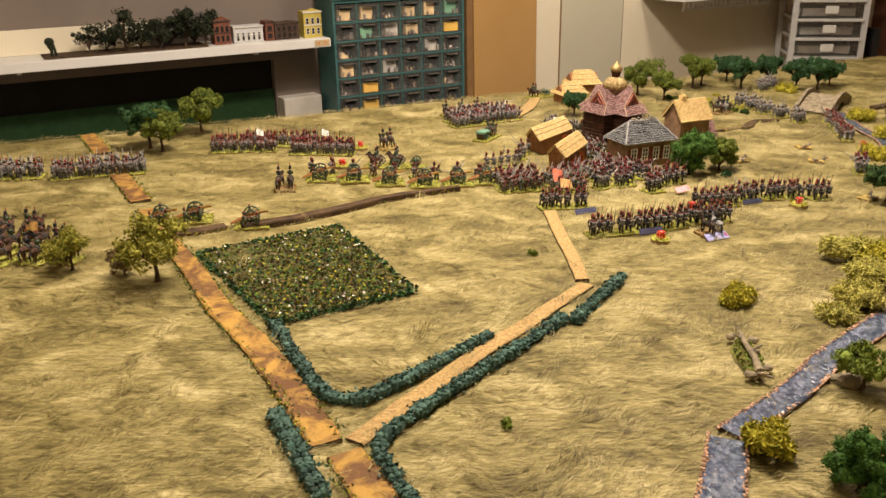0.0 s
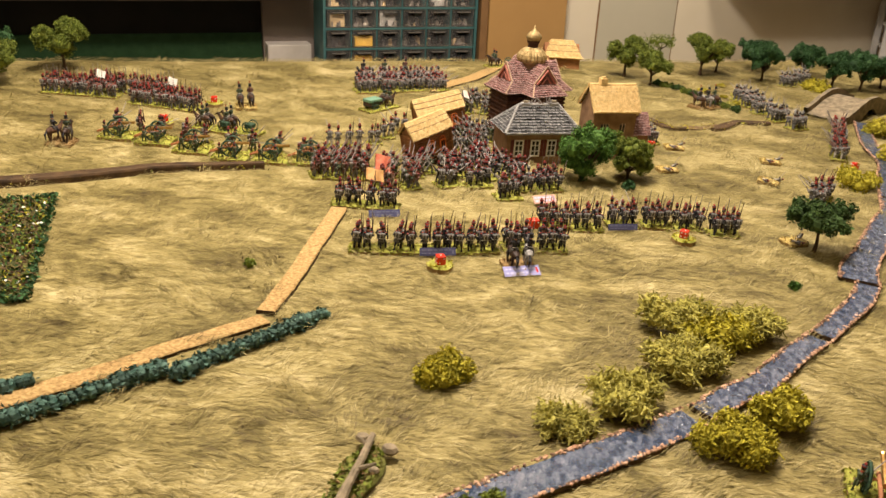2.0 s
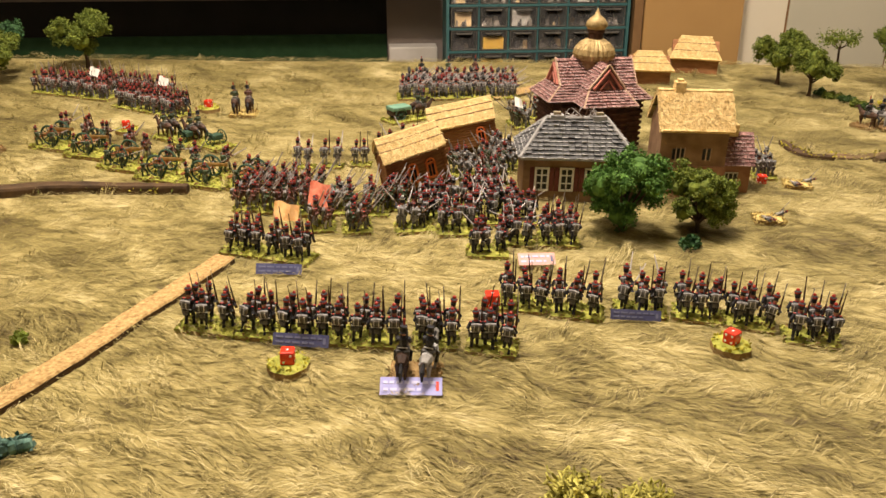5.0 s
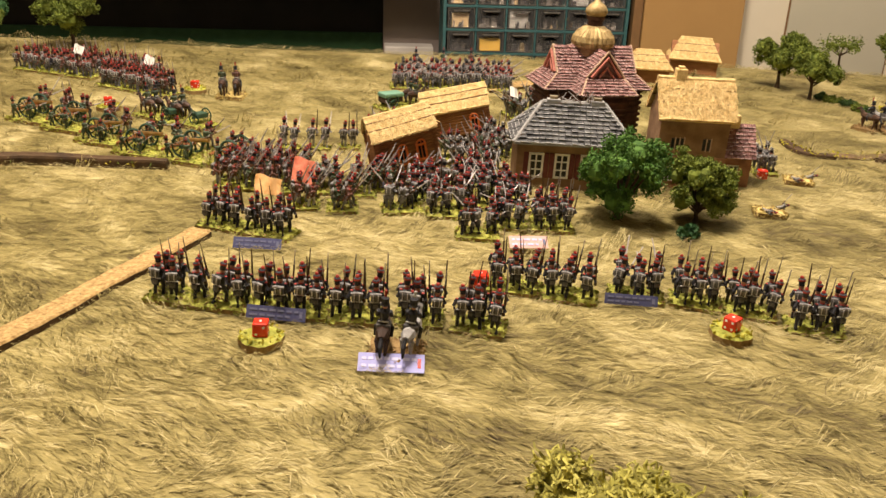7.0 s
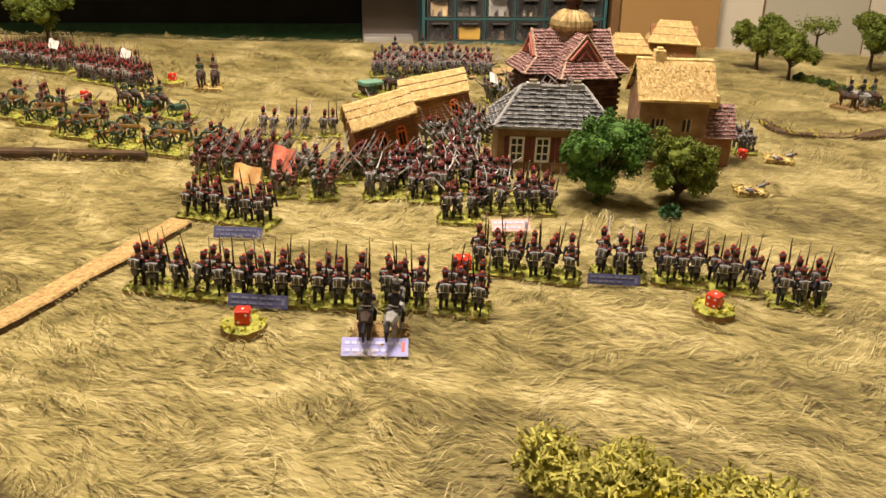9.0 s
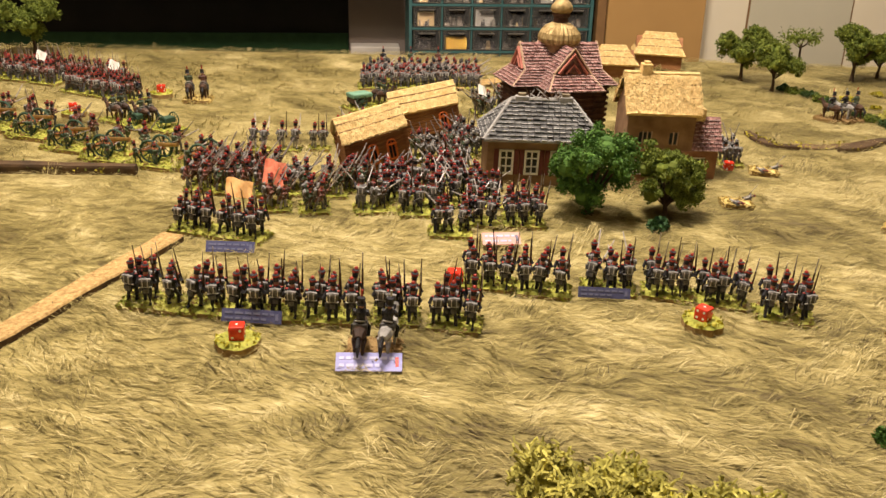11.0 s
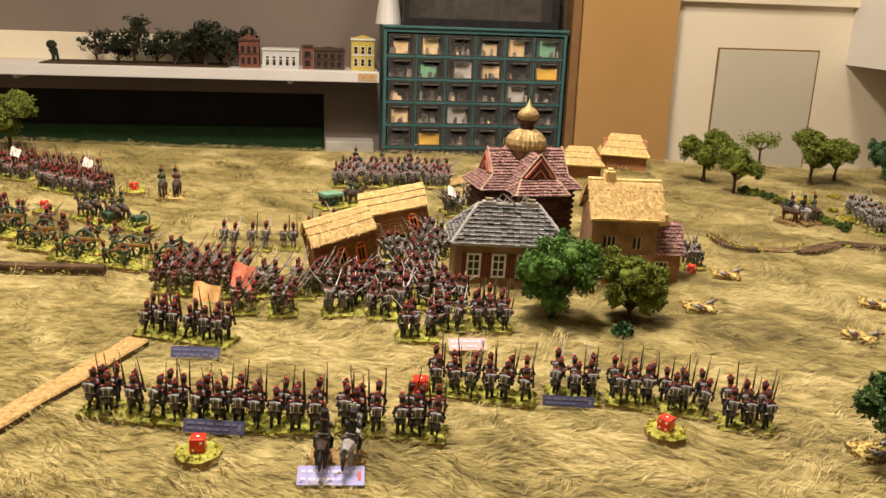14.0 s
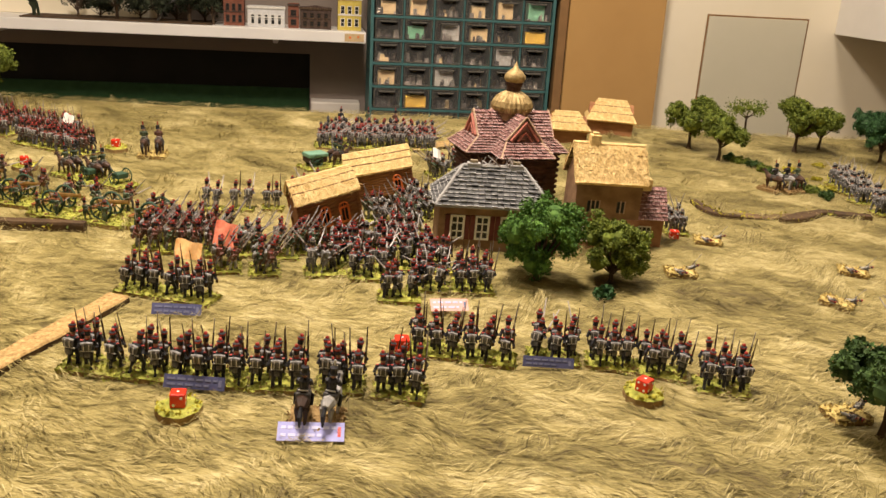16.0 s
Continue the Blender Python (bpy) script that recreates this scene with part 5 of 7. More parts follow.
def slate_house():
    ob = thing("village_house", "plastered model house with a hipped grey slate roof and white windows", "house", on_mat(0.384, 1.600, 25))
    W, D, H, R = 0.112, 0.060, 0.049, 0.082
    mb = Mb()
    wall_box(mb, PLASTER, W, D, H)
    part("wall", mb, ob, "ochre-brown plastered walls")
    e, rx = 0.005, 0.032
    x, y = W / 2 + e, D / 2 + e
    z = H - 0.001
    mb = Mb()
    tiled(mb, SLATE, (-x, -y, z), (x, -y, z), (rx, 0, R), (-rx, 0, R), 10, 19, 0.0019, seed=1)
    tiled(mb, SLATE, (x, y, z), (-x, y, z), (-rx, 0, R), (rx, 0, R), 10, 19, 0.0019, seed=2)
    tiled(mb, SLATE, (x, -y, z), (x, y, z), (rx, 0.0002, R), (rx, -0.0002, R), 10, 11, 0.0019, seed=3)
    tiled(mb, SLATE, (-x, y, z), (-x, -y, z), (-rx, -0.0002, R), (-rx, 0.0002, R), 10, 11, 0.0019, seed=4)
    mb.add([(-x, -y, z), (x, -y, z), (x, y, z), (-x, y, z)], [(3, 2, 1, 0)], SLATE)
    roof = part("roof", mb, ob, "grey slate tiles in lapped courses")
    runs = [((sx * x, sy * y, z + 0.001), (sx * rx, 0, R + 0.001), 0.0021) for sx in (-1, 1) for sy in (-1, 1)]
    runs += [((-rx, 0, R + 0.001), (rx, 0, R + 0.001), 0.0024), ((-x, -y, z), (x, -y, z), 0.0014), ((-x, y, z), (x, y, z), 0.0014)]
    for p, q, r in runs:
        mb = Mb()
        mb.tube(SLATERIDGE, [p, q], [r, r], 6)
        part("ridge", mb, roof, "pale ridge tiles")
    for cx in (-0.021, 0.024):
        mb = Mb()
        mb.soft_box(SLATERIDGE, cx - 0.007, -0.004, R - 0.006, cx + 0.007, 0.004, R + 0.0045, 0.0008)
        mb.soft_box(STONE, cx - 0.004, -0.0025, R + 0.0045, cx + 0.004, 0.0025, R + 0.0075, 0.0006)
        part("chimney", mb, ob, "low grey stone chimney")
    for wx in (-0.0365, -0.0105, 0.0155, 0.0405):
        window(ob, wx, -D / 2, 0.012, 0.0150, 0.026, WINDOWWHITE, t=0.0021)
        for s in (-1, 1):
            mb = Mb()
            mb.soft_box(SHUTTER, wx + s * 0.0102 - 0.0024, -D / 2 - 0.0013, 0.012, wx + s * 0.0102 + 0.0024, -D / 2 + 0.0002, 0.038, 0.0004)
            part("shutter", mb, ob, "maroon wooden shutter")
    for wy in (-0.014, 0.014):
        window(ob, W / 2, wy, 0.016, 0.0105, 0.022, WINDOWWHITE, side=True)


def cottage():
    ob = thing("thatched_cottage", "two-storey brown model cottage with straw thatch and a chimney", "house", on_mat(0.490, 1.668, 25))
    W, D, H, R = 0.071, 0.050, 0.074, 0.108
    mb = Mb()
    wall_box(mb, PLASTER, W, D, H, R - H - 0.003)
    part("wall", mb, ob, "brown plaster walls")
    mb = Mb()
    mb.box(BRICKY, -W / 2 - 0.0012, -D / 2 - 0.0012, -0.003, W / 2 + 0.0012, -D / 2 + 0.001, 0.036)
    part("lower_wall", mb, ob, "brick-red washed lower storey")
    mb = Mb()
    x, y, z = W / 2 + 0.004, D / 2 + 0.004, H - 0.001
    thatched(mb, THATCH, (-x, -y, z), (x, -y, z), (x, 0, R), (-x, 0, R), 900, 1, 0.005)
    thatched(mb, THATCH, (x, y, z), (-x, y, z), (-x, 0, R), (x, 0, R), 500, 2, 0.005)
    mb.tube(THATCH, [(-x, 0, R + 0.003), (0, 0, R + 0.0025), (x, 0, R + 0.003)], [0.003, 0.003, 0.003], 7)
    roof = part("roof", mb, ob, "pale straw thatch")
    bindings(roof, x, y, z, R, x, 0.0068)
    mb = Mb()
    mb.soft_box(THATCH, -0.022, -0.006, R - 0.006, -0.011, 0.006, R + 0.013, 0.001)
    mb.soft_box(THATCH, -0.0195, -0.0035, R + 0.013, -0.0135, 0.0035, R + 0.0155, 0.0006)
    part("chimney", mb, ob, "straw-coloured square chimney")
    for wx in (-0.016, 0.014):
        for k in (-1, 0, 1) if wx < 0 else (-0.5, 0.5):
            mb = Mb()
            mb.box(DARKPANE, wx + k * 0.0046 - 0.0016, -D / 2 - 0.0007, 0.043, wx + k * 0.0046 + 0.0016, -D / 2 + 0.0005, 0.055)
            part("window", mb, ob, "narrow dark arched window")
            mb = Mb()
            mb.soft_box(RIDGE, wx + k * 0.0046 + 0.0017, -D / 2 - 0.0011, 0.042, wx + k * 0.0046 + 0.0029, -D / 2 + 0.0004, 0.056, 0.0003)
            part("mullion", mb, ob)
    for wx in (-0.018, 0.012):
        window(ob, wx, -D / 2 - 0.0012, 0.01, 0.014, 0.016, WINDOWWHITE, 3, 1)
    # lean-to with red tiles
    an = thing("annex", "small brick annex with a red tiled roof and thatched chimney", "house", on_mat(0.533, 1.697, 25))
    W2, D2, H2, R2 = 0.038, 0.036, 0.036, 0.064
    mb = Mb()
    wall_box(mb, BRICKY, W2, D2, H2, R2 - H2 - 0.002)
    part("wall", mb, an, "brick-washed walls")
    mb = Mb()
    x, y, z = W2 / 2 + 0.003, D2 / 2 + 0.004, H2 - 0.004
    tiled(mb, REDTILE, (-x, -y, z), (x, -y, z), (x, 0, R2), (-x, 0, R2), 9, 10, seed=5)
    tiled(mb, REDTILE, (x, y, z), (-x, y, z), (-x, 0, R2), (x, 0, R2), 9, 10, seed=6)
    part("roof", mb, an, "dull red tiles")
    mb = Mb()
    mb.soft_box(THATCH, -0.011, -0.007, R2 - 0.004, 0.004, 0.007, R2 + 0.010, 0.002)
    part("chimney", mb, an, "straw-coloured chimney stack")
    window(an, -0.002, -D2 / 2, 0.01, 0.015, 0.014, WINDOWWHITE, 3, 1)


def log_barn(label, x, y, turn, L, D, H, R, windows, up, tip):
    """A long barn; its ridge runs along local x."""
    ob = thing("log_barn", label, "barn", on_mat(x, y, turn, up) @ pose(0, 0, 0, 0, -tip, 0))
    mb = Mb()
    low, high = -up + L / 2 * math.sin(radians(tip)) - 0.002, -up - L / 2 * math.sin(radians(tip)) - 0.002
    mb.add([(-L / 2, -D / 2, low), (L / 2, -D / 2, high), (L / 2, D / 2, high), (-L / 2, D / 2, low), (-L / 2, -D / 2, -0.001), (L / 2, -D / 2, -0.001), (L / 2, D / 2, -0.001), (-L / 2, D / 2, -0.001)],
           [(3, 2, 1, 0), (4, 5, 6, 7), (0, 1, 5, 4), (1, 2, 6, 5), (2, 3, 7, 6), (3, 0, 4, 7)], DARKEARTH)
    part("footing", mb, ob, "sloping earth footing")
    mb = Mb()
    n = 9
    logs = []
    for k in range(n):
        z, r = H * (k + 0.5) / n, H / n * 0.56
        if k == 0:
            long_log, end_log = Mb(), Mb()
            long_log.tube(LOGWALL, [(-L / 2 - 0.003, 0, 0), (L / 2 + 0.003, 0, 0)], [r, r], 6)
            end_log.tube(LOGWALL, [(0, -D / 2 - 0.003, 0), (0, D / 2 + 0.003, 0)], [r, r], 6)
            long_log, end_log = long_log.mesh("log"), end_log.mesh("log")
        for s in (-1, 1):
            logs.append((long_log, pose(0, s * D / 2, z)))
            logs.append((end_log, pose(s * L / 2, 0, z)))
    for s in (-1, 1):
        gb = Mb()
        gb.add([(s * L / 2 - 0.001, -D / 2, H), (s * L / 2 - 0.001, D / 2, H), (s * L / 2 - 0.001, 0, R - 0.001), (s * L / 2 + 0.001, -D / 2, H), (s * L / 2 + 0.001, D / 2, H), (s * L / 2 + 0.001, 0, R - 0.001)],
               [(0, 1, 2), (3, 5, 4), (0, 2, 5, 3), (1, 4, 5, 2)], LOGWALL)
        part("gable", gb, ob, "brown boarded gable end")
    mb.box(LOGWALL, -L / 2, -D / 2, -0.004, L / 2, D / 2, 0.001)
    wall = part("wall", mb, ob, "reddish-brown stacked log walls")
    for me, at in logs:
        part("log", me, wall, at=at)
    mb = Mb()
    a, b, z = L / 2 + 0.004, D / 2 + 0.003, H - 0.001
    thatched(mb, THATCH, (-a, -b, z), (a, -b, z), (a, 0, R), (-a, 0, R), 700, 3, 0.0035)
    thatched(mb, THATCH, (a, b, z), (-a, b, z), (-a, 0, R), (a, 0, R), 700, 4, 0.0035)
    mb.tube(THATCH, [(-a, 0, R + 0.002), (a, 0, R + 0.002)], [0.0025, 0.0025], 6)
    roof = part("roof", mb, ob, "golden straw thatch")
    for f in (0.35, 0.68):
        for s in (-1, 1):
            mb = Mb()
            mb.tube(CARDEDGE, [(-a, s * b * f, R + (z - R) * f + 0.0056), (0, s * b * f, R + (z - R) * f + 0.0050), (a, s * b * f, R + (z - R) * f + 0.0056)], [0.0009, 0.0009, 0.0009], 5)
            part("thatch_spar", mb, roof)
    for wx in windows:
        w = window(ob, wx, -D / 2 - 0.003, H * 0.16, 0.011, H * 0.5, ORANGE, 1, 1, 0.0022)
        mb = Mb()
        mb.tube(ORANGE, [(0.0046 * math.cos(math.pi * k / 8), -0.0008, H * 0.5 - 0.001 + 0.0050 * math.sin(math.pi * k / 8)) for k in range(9)], [0.0010] * 9, 5)
        mb.tube(ORANGE, [(0, -0.0010, 0.001), (0, -0.0010, H * 0.5 + 0.004)], [0.0005, 0.0005], 4)
        mb.lathe(DARKPANE, [(0.0042, -0.0004), (0.0042, 0.0004)], 14, pose(0, -0.0001, H * 0.5 - 0.001, 90, 0, 0))
        part("arch", mb, w, "orange arched window head")


def church():
    ob = thing("village_church", "brown timber model church with red shingle gables and gilded onion domes", "church", on_mat(0.357, 1.747, 38))
    wall = Mb()
    WW, WL = 0.026, 0.056
    for k in range(2):
        t = Matrix.Rotation(k * math.pi / 2, 4, "Z")
        wall.box(CHURCHWALL, -WL, -WW, -0.004, WL, WW, 0.080 + 0.001 * k, t)
        for r in range(11):
            z = 0.004 + r * 0.0068
            for s in (-1, 1):
                wall.tube(CHURCHWALL, [t @ Vector((-WL - 0.002, s * WW, z)), t @ Vector((WL + 0.002, s * WW, z))], [0.0022, 0.0022], 5)
                wall.tube(CHURCHWALL, [t @ Vector((s * WL, -WW - 0.002, z)), t @ Vector((s * WL, WW + 0.002, z))], [0.0022, 0.0022], 5)
    part("wall", wall, ob, "dark brown log walls")
    # a cross of four arms: a skirt roof round each end, a gable standing on it
    roof_mb, rid, gable = Mb(), [], []
    AE, WE, EZ = 0.0655, 0.0335, 0.074
    AT, WT, TZ, RZ = 0.0470, 0.0215, 0.0905, 0.1185
    for k in range(4):
        t = Matrix.Rotation(k * math.pi / 2, 4, "Z")
        def at(x, y, z):
            return t @ Vector((x, y, z))
        tiled(roof_mb, REDTILE, at(AE, -WE, EZ), at(AE, WE, EZ), at(AT, WT, TZ), at(AT, -WT, TZ), 6, 12, 0.0017, k)
        tiled(roof_mb, REDTILE, at(WE, -WE, EZ), at(AE, -WE, EZ), at(AT, -WT, TZ), at(WT, -WT, TZ), 6, 7, 0.0017, 8 + k)
        tiled(roof_mb, REDTILE, at(AE, WE, EZ), at(WE, WE, EZ), at(WT, WT, TZ), at(AT, WT, TZ), 6, 7, 0.0017, 14 + k)
        g0 = AT + 0.001
        tiled(roof_mb, REDTILE, at(0, -WT - 0.001, TZ), at(g0, -WT - 0.001, TZ), at(g0, 0, RZ), at(0, 0, RZ), 9, 11, 0.0017, 20 + k)
        tiled(roof_mb, REDTILE, at(g0, WT + 0.001, TZ), at(0, WT + 0.001, TZ), at(0, 0, RZ), at(g0, 0, RZ), 9, 11, 0.0017, 30 + k)
        roof_mb.add([at(0, -WE, EZ - 0.001), at(AE, -WE, EZ - 0.001), at(AE, WE, EZ - 0.001), at(0, WE, EZ - 0.001)], [(3, 2, 1, 0)], CHURCHWALL)
        for s in (-1, 1):
            rid.append((at(AE, s * WE, EZ + 0.001), at(AT, s * WT, TZ + 0.001)))
            rid.append((at(g0, s * (WT + 0.001), TZ + 0.001), at(g0, 0, RZ + 0.001)))
        g = Mb()
        x = AT - 0.0005
        g.add([at(*p) for p in ((x, -WT, TZ - 0.004), (x, WT, TZ - 0.004), (x, 0, RZ - 0.001), (x - 0.002, -WT, TZ - 0.004), (x - 0.002, WT, TZ - 0.004), (x - 0.002, 0, RZ - 0.001))], [(0, 1, 2), (5, 4, 3), (0, 2, 5, 3), (2, 1, 4, 5)], REDTILE)
        for f, r in ((0.80, 0.0021), (0.42, 0.0016)):
            g.tube(REDBOARD, [at(x + 0.003, -WT * f, TZ + 0.001), at(x + 0.003, 0, TZ + (RZ - TZ) * f), at(x + 0.003, WT * f, TZ + 0.001)], [r, r, r], 5)
        gable.append(g)
    roof = part("roof", roof_mb, ob, "weathered red shingles in courses")
    for p, q in rid:
        mb = Mb()
        mb.tube(RIDGE, [p, q], [0.0013, 0.0013], 5)
        part("ridge", mb, roof, "pale hip and ridge tiles")
    for g in gable:
        part("gable", g, ob, "dull red boarded gable")
    mb = Mb()
    mb.lathe(PLASTER, [(0.016, 0.10), (0.018, 0.114), (0.0205, 0.119)], 20)
    part("drum", mb, ob, "brown tower drum")
    mb = Mb()
    mb.lathe(GOLD, [(0.019, 0.117), (0.0225, 0.120), (0.0235, 0.124), (0.022, 0.130), (0.017, 0.1365), (0.010, 0.141), (0.006, 0.142)], 52, None, 0.075)
    part("dome", mb, ob, "ribbed gilded dome", smooth=False)
    mb = Mb()
    mb.lathe(CHURCHWALL, [(0.0085, 0.1395), (0.0085, 0.147), (0.0105, 0.149), (0.0105, 0.152)], 14)
    part("lantern", mb, ob, "dark lantern neck")
    mb = Mb()
    mb.lathe(GOLD, [(0.010, 0.152), (0.0128, 0.1555), (0.0122, 0.160), (0.0085, 0.1645), (0.0035, 0.168), (0.0012, 0.1735), (0.0004, 0.176)], 18)
    part("onion_dome", mb, ob, "pointed golden onion dome", smooth=True)
    porch = Mb()
    porch.box(CHURCHWALL, -0.014, -0.078, -0.003, 0.014, -0.052, 0.03)
    porch.add([(-0.017, -0.082, 0.029), (0.017, -0.082, 0.029), (0.017, -0.05, 0.05), (-0.017, -0.05, 0.05)], [(0, 1, 2, 3)], REDTILE)
    tiled(porch, REDTILE, (-0.017, -0.082, 0.030), (0.017, -0.082, 0.030), (0.017, -0.05, 0.051), (-0.017, -0.05, 0.051), 6, 8, seed=44)
    part("porch", porch, ob, "small lean-to porch with red shingles")


slate_house()
cottage()
church()
log_barn("small log barn with thatch and orange arched windows", 0.236, 1.520, 46, 0.061, 0.033, 0.036, 0.054, (-0.006, 0.014), 0.013, 13)
log_barn("log barn with golden thatch behind the first barn", 0.224, 1.682, 27, 0.072, 0.042, 0.030, 0.049, (0.02,), 0.010, 13)


def hut(label, x, y, turn, L, D, H, R):
    ob = thing("thatched_hut", label, "hut", on_mat(x, y, turn))
    mb = Mb()
    wall_box(mb, LOGWALL, L, D, H, R - H - 0.003)
    part("wall", mb, ob, "low brown walls")
    mb = Mb()
    a, b, z = L / 2 + 0.005, D / 2 + 0.007, H - 0.004
    thatched(mb, THATCH, (-a, -b, z), (a, -b, z), (a - 0.018, 0, R), (-a + 0.018, 0, R), 500, 7, 0.004)
    thatched(mb, THATCH, (a, b, z), (-a, b, z), (-a + 0.018, 0, R), (a - 0.018, 0, R), 300, 8, 0.004)
    mb.add([(a, -b, z), (a, b, z), (a - 0.018, 0, R + 0.003)], [(0, 1, 2)], THATCH)
    mb.add([(-a, b, z), (-a, -b, z), (-a + 0.018, 0, R + 0.003)], [(0, 1, 2)], THATCH)
    mb.tube(THATCH, [(-a + 0.018, 0, R + 0.002), (a - 0.018, 0, R + 0.002)], [0.003, 0.003], 6)
    roof = part("roof", mb, ob, "pale straw thatch")
    bindings(roof, a, b, z, R, a - 0.018, 0.0055)


hut("far thatched hut near the table edge", 0.388, 2.325, 14, 0.080, 0.054, 0.028, 0.056)
hut("low thatched hut beside the far hut", 0.335, 2.19, 24, 0.068, 0.044, 0.026, 0.047)

# stacked muskets lying across the slate house's ridge
mb = Mb()
rnd = random.Random(5)
for k in range(26):
    x, y = rnd.uniform(-0.016, 0.024), rnd.uniform(-0.003, 0.008)
    mb.tube(STEEL if k % 3 else MUSKET, [(x, y, 0.0835 - max(y, 0) * 0.9), (x + rnd.uniform(-0.016, 0.010), y + rnd.uniform(-0.004, 0.008), 0.0850 + rnd.uniform(0.001, 0.011))], [0.0008, 0.0004], 4)
solid("musket_bundle", mb, "loose pile of silver muskets lying on the slate roof", "muskets", on_mat(0.384, 1.600, 25))

# ---- painted figurines ----


def soldier(coat, legs, seed, arms="shoulder", hat=None, pack=True, trim=REDTRIM):
    """One cast infantry figurine, front along +y: a single plain shape."""
    rnd = random.Random(seed)
    mb = Mb()
    lean = {"shoulder": 0.0006, "level": 0.0016}.get(arms, 0.0028) * rnd.uniform(0.6, 1.4)

    def at(x, y, z):
        return (x, y + lean * (z / 0.02) ** 1.4, z)

    st = rnd.uniform(0.0012, 0.0042)
    first = rnd.choice((-1, 1))
    for s in (-1, 1):
        y = s * first * st
        knee = 0.0014 if y > 0 else 0.0004
        mb.tube(legs, [(s * 0.0021, y, 0.0005), (s * 0.0020, y * 0.65 + knee, 0.0062), at(s * 0.0015, 0, 0.0122)], [0.0011, 0.0013, 0.0018], 6)
        mb.tube(COAT, [(s * 0.0021, y - 0.0008, 0.0007), (s * 0.0023, y + 0.0024, 0.0005)], [0.0011, 0.0008], 5)
    mb.tube(coat, [at(0, 0, 0.0100), at(0, 0.0002, 0.0130), at(0, 0.0003, 0.0168), at(0, 0, 0.0190), at(0, 0, 0.0204)], [0.0031, 0.0026, 0.0034, 0.0032, 0.0014], 8)
    for s in (-1, 1):
        mb.tube(coat, [at(s * 0.0010, -0.0018, 0.0130), at(s * 0.0013, -0.0034, 0.0080)], [0.0017, 0.0010], 5)
        mb.ball(trim if pack else coat, at(s * 0.0036, 0, 0.0192), (0.0012, 0.0011, 0.0007), 6, 3)
    mb.ball(SKIN, at(0, 0.0004, 0.0219), 0.0018, 7, 5)
    mb.tube(trim, [at(0, 0, 0.0199), at(0, 0, 0.0208)], [0.0017, 0.0016], 7)
    hat = hat or COAT
    tip = pose(*at(0, 0.0002, 0.0228), rnd.uniform(-9, 4), rnd.uniform(-6, 6), 0)
    mb.lathe(hat, [(0.0019, 0), (0.00185, 0.0012), (0.0022, 0.0036), (0.0024, 0.0044), (0.0021, 0.0047)], 8, tip)
    mb.lathe(trim, [(0.00240, 0.0032), (0.00250, 0.0043)], 8, tip)
    mb.box(hat, -0.0014, 0.0012, 0.0001, 0.0014, 0.0031, 0.0006, tip)
    mb.ball(trim, (tip @ Vector((0, 0.0010, 0.0053)))[:], (0.0014, 0.0013, 0.0014), 6, 4)
    if pack:
        t = pose(*at(0, 0, 0.0142), -lean * 2500)
        mb.soft_box(PACK, -0.0030, -0.0056, 0, 0.0030, -0.0030, 0.0042, 0.0006, t)
        mb.tube(ROLL, [(t @ Vector((x, -0.0044 + 0.0003 * abs(x) / 0.003, 0.0050 - 0.0004 * abs(x) / 0.003)))[:] for x in (-0.0036, 0, 0.0036)], [0.0009, 0.0011, 0.0009], 7)
        for x in (-0.0016, 0.0016):
            mb.box(BELT, x - 0.0003, -0.0059, 0.0002, x + 0.0003, -0.0055, 0.0048, t)
        mb.box(PACK, -0.0016, -0.0052, -0.0048, 0.0018, -0.0036, -0.0018, t)
        mb.box(BELT, -0.0036, -0.0034, -0.0016, 0.0036, -0.0027, -0.0009, t)
        mb.soft_box(PACK, -0.0046, -0.0022, -0.0060, -0.0031, 0.0010, -0.0026, 0.0004, t)
    for s in (-1, 1):
        mb.tube(BELT, [at(s * 0.0026, 0.0014, 0.0190), at(0, 0.0036, 0.0162), at(-s * 0.0024, 0.0020, 0.0130)], [0.0005, 0.0005, 0.0005], 4)
    if arms == "shoulder":
        tilt_x, tilt_y = rnd.uniform(-0.0012, 0.0022), rnd.uniform(-0.0050, -0.0015)
        mb.tube(coat, [at(0.0036, 0, 0.0188), at(0.0056, -0.0010, 0.0156), at(0.0043, 0.0026, 0.0136)], [0.0013, 0.0012, 0.0009], 6)
        mb.tube(coat, [at(-0.0036, 0, 0.0188), at(-0.0054, -0.0014, 0.0150), at(-0.0046, 0.0012, 0.0118)], [0.0013, 0.0012, 0.0009], 6)
        for hand_at in (at(0.0042, 0.0033, 0.0134), at(-0.0045, 0.0016, 0.0112)):
            mb.ball(SKIN, hand_at, 0.0009, 5, 4)
        a, b = Vector(at(0.0043, 0.0034, 0.0105)), Vector(at(0.0046 + tilt_x, 0.0005 + tilt_y, 0.0400))
        mb.tube(MUSKET, [a[:], a.lerp(b, 0.2)[:], a.lerp(b, 0.62)[:]], [0.0011, 0.0007, 0.0006], 5)
        mb.tube(MUSKET if rnd.random() < 0.5 else STEEL, [a.lerp(b, 0.62)[:], b[:]], [0.0005, 0.0003], 4)
    else:
        up = {"charge": 0.50, "level": 0.12, "high": 1.0, "right": 0.95, "slant": 0.82}[arms] + rnd.uniform(-0.18, 0.18)
        sw = rnd.uniform(-0.3, 0.3) + (2.2 if arms == "right" else 0)
        d = Vector((sw * math.cos(up), math.cos(up), math.sin(up))).normalized()
        g = Vector(at(0.0026, 0.0030, 0.0150))
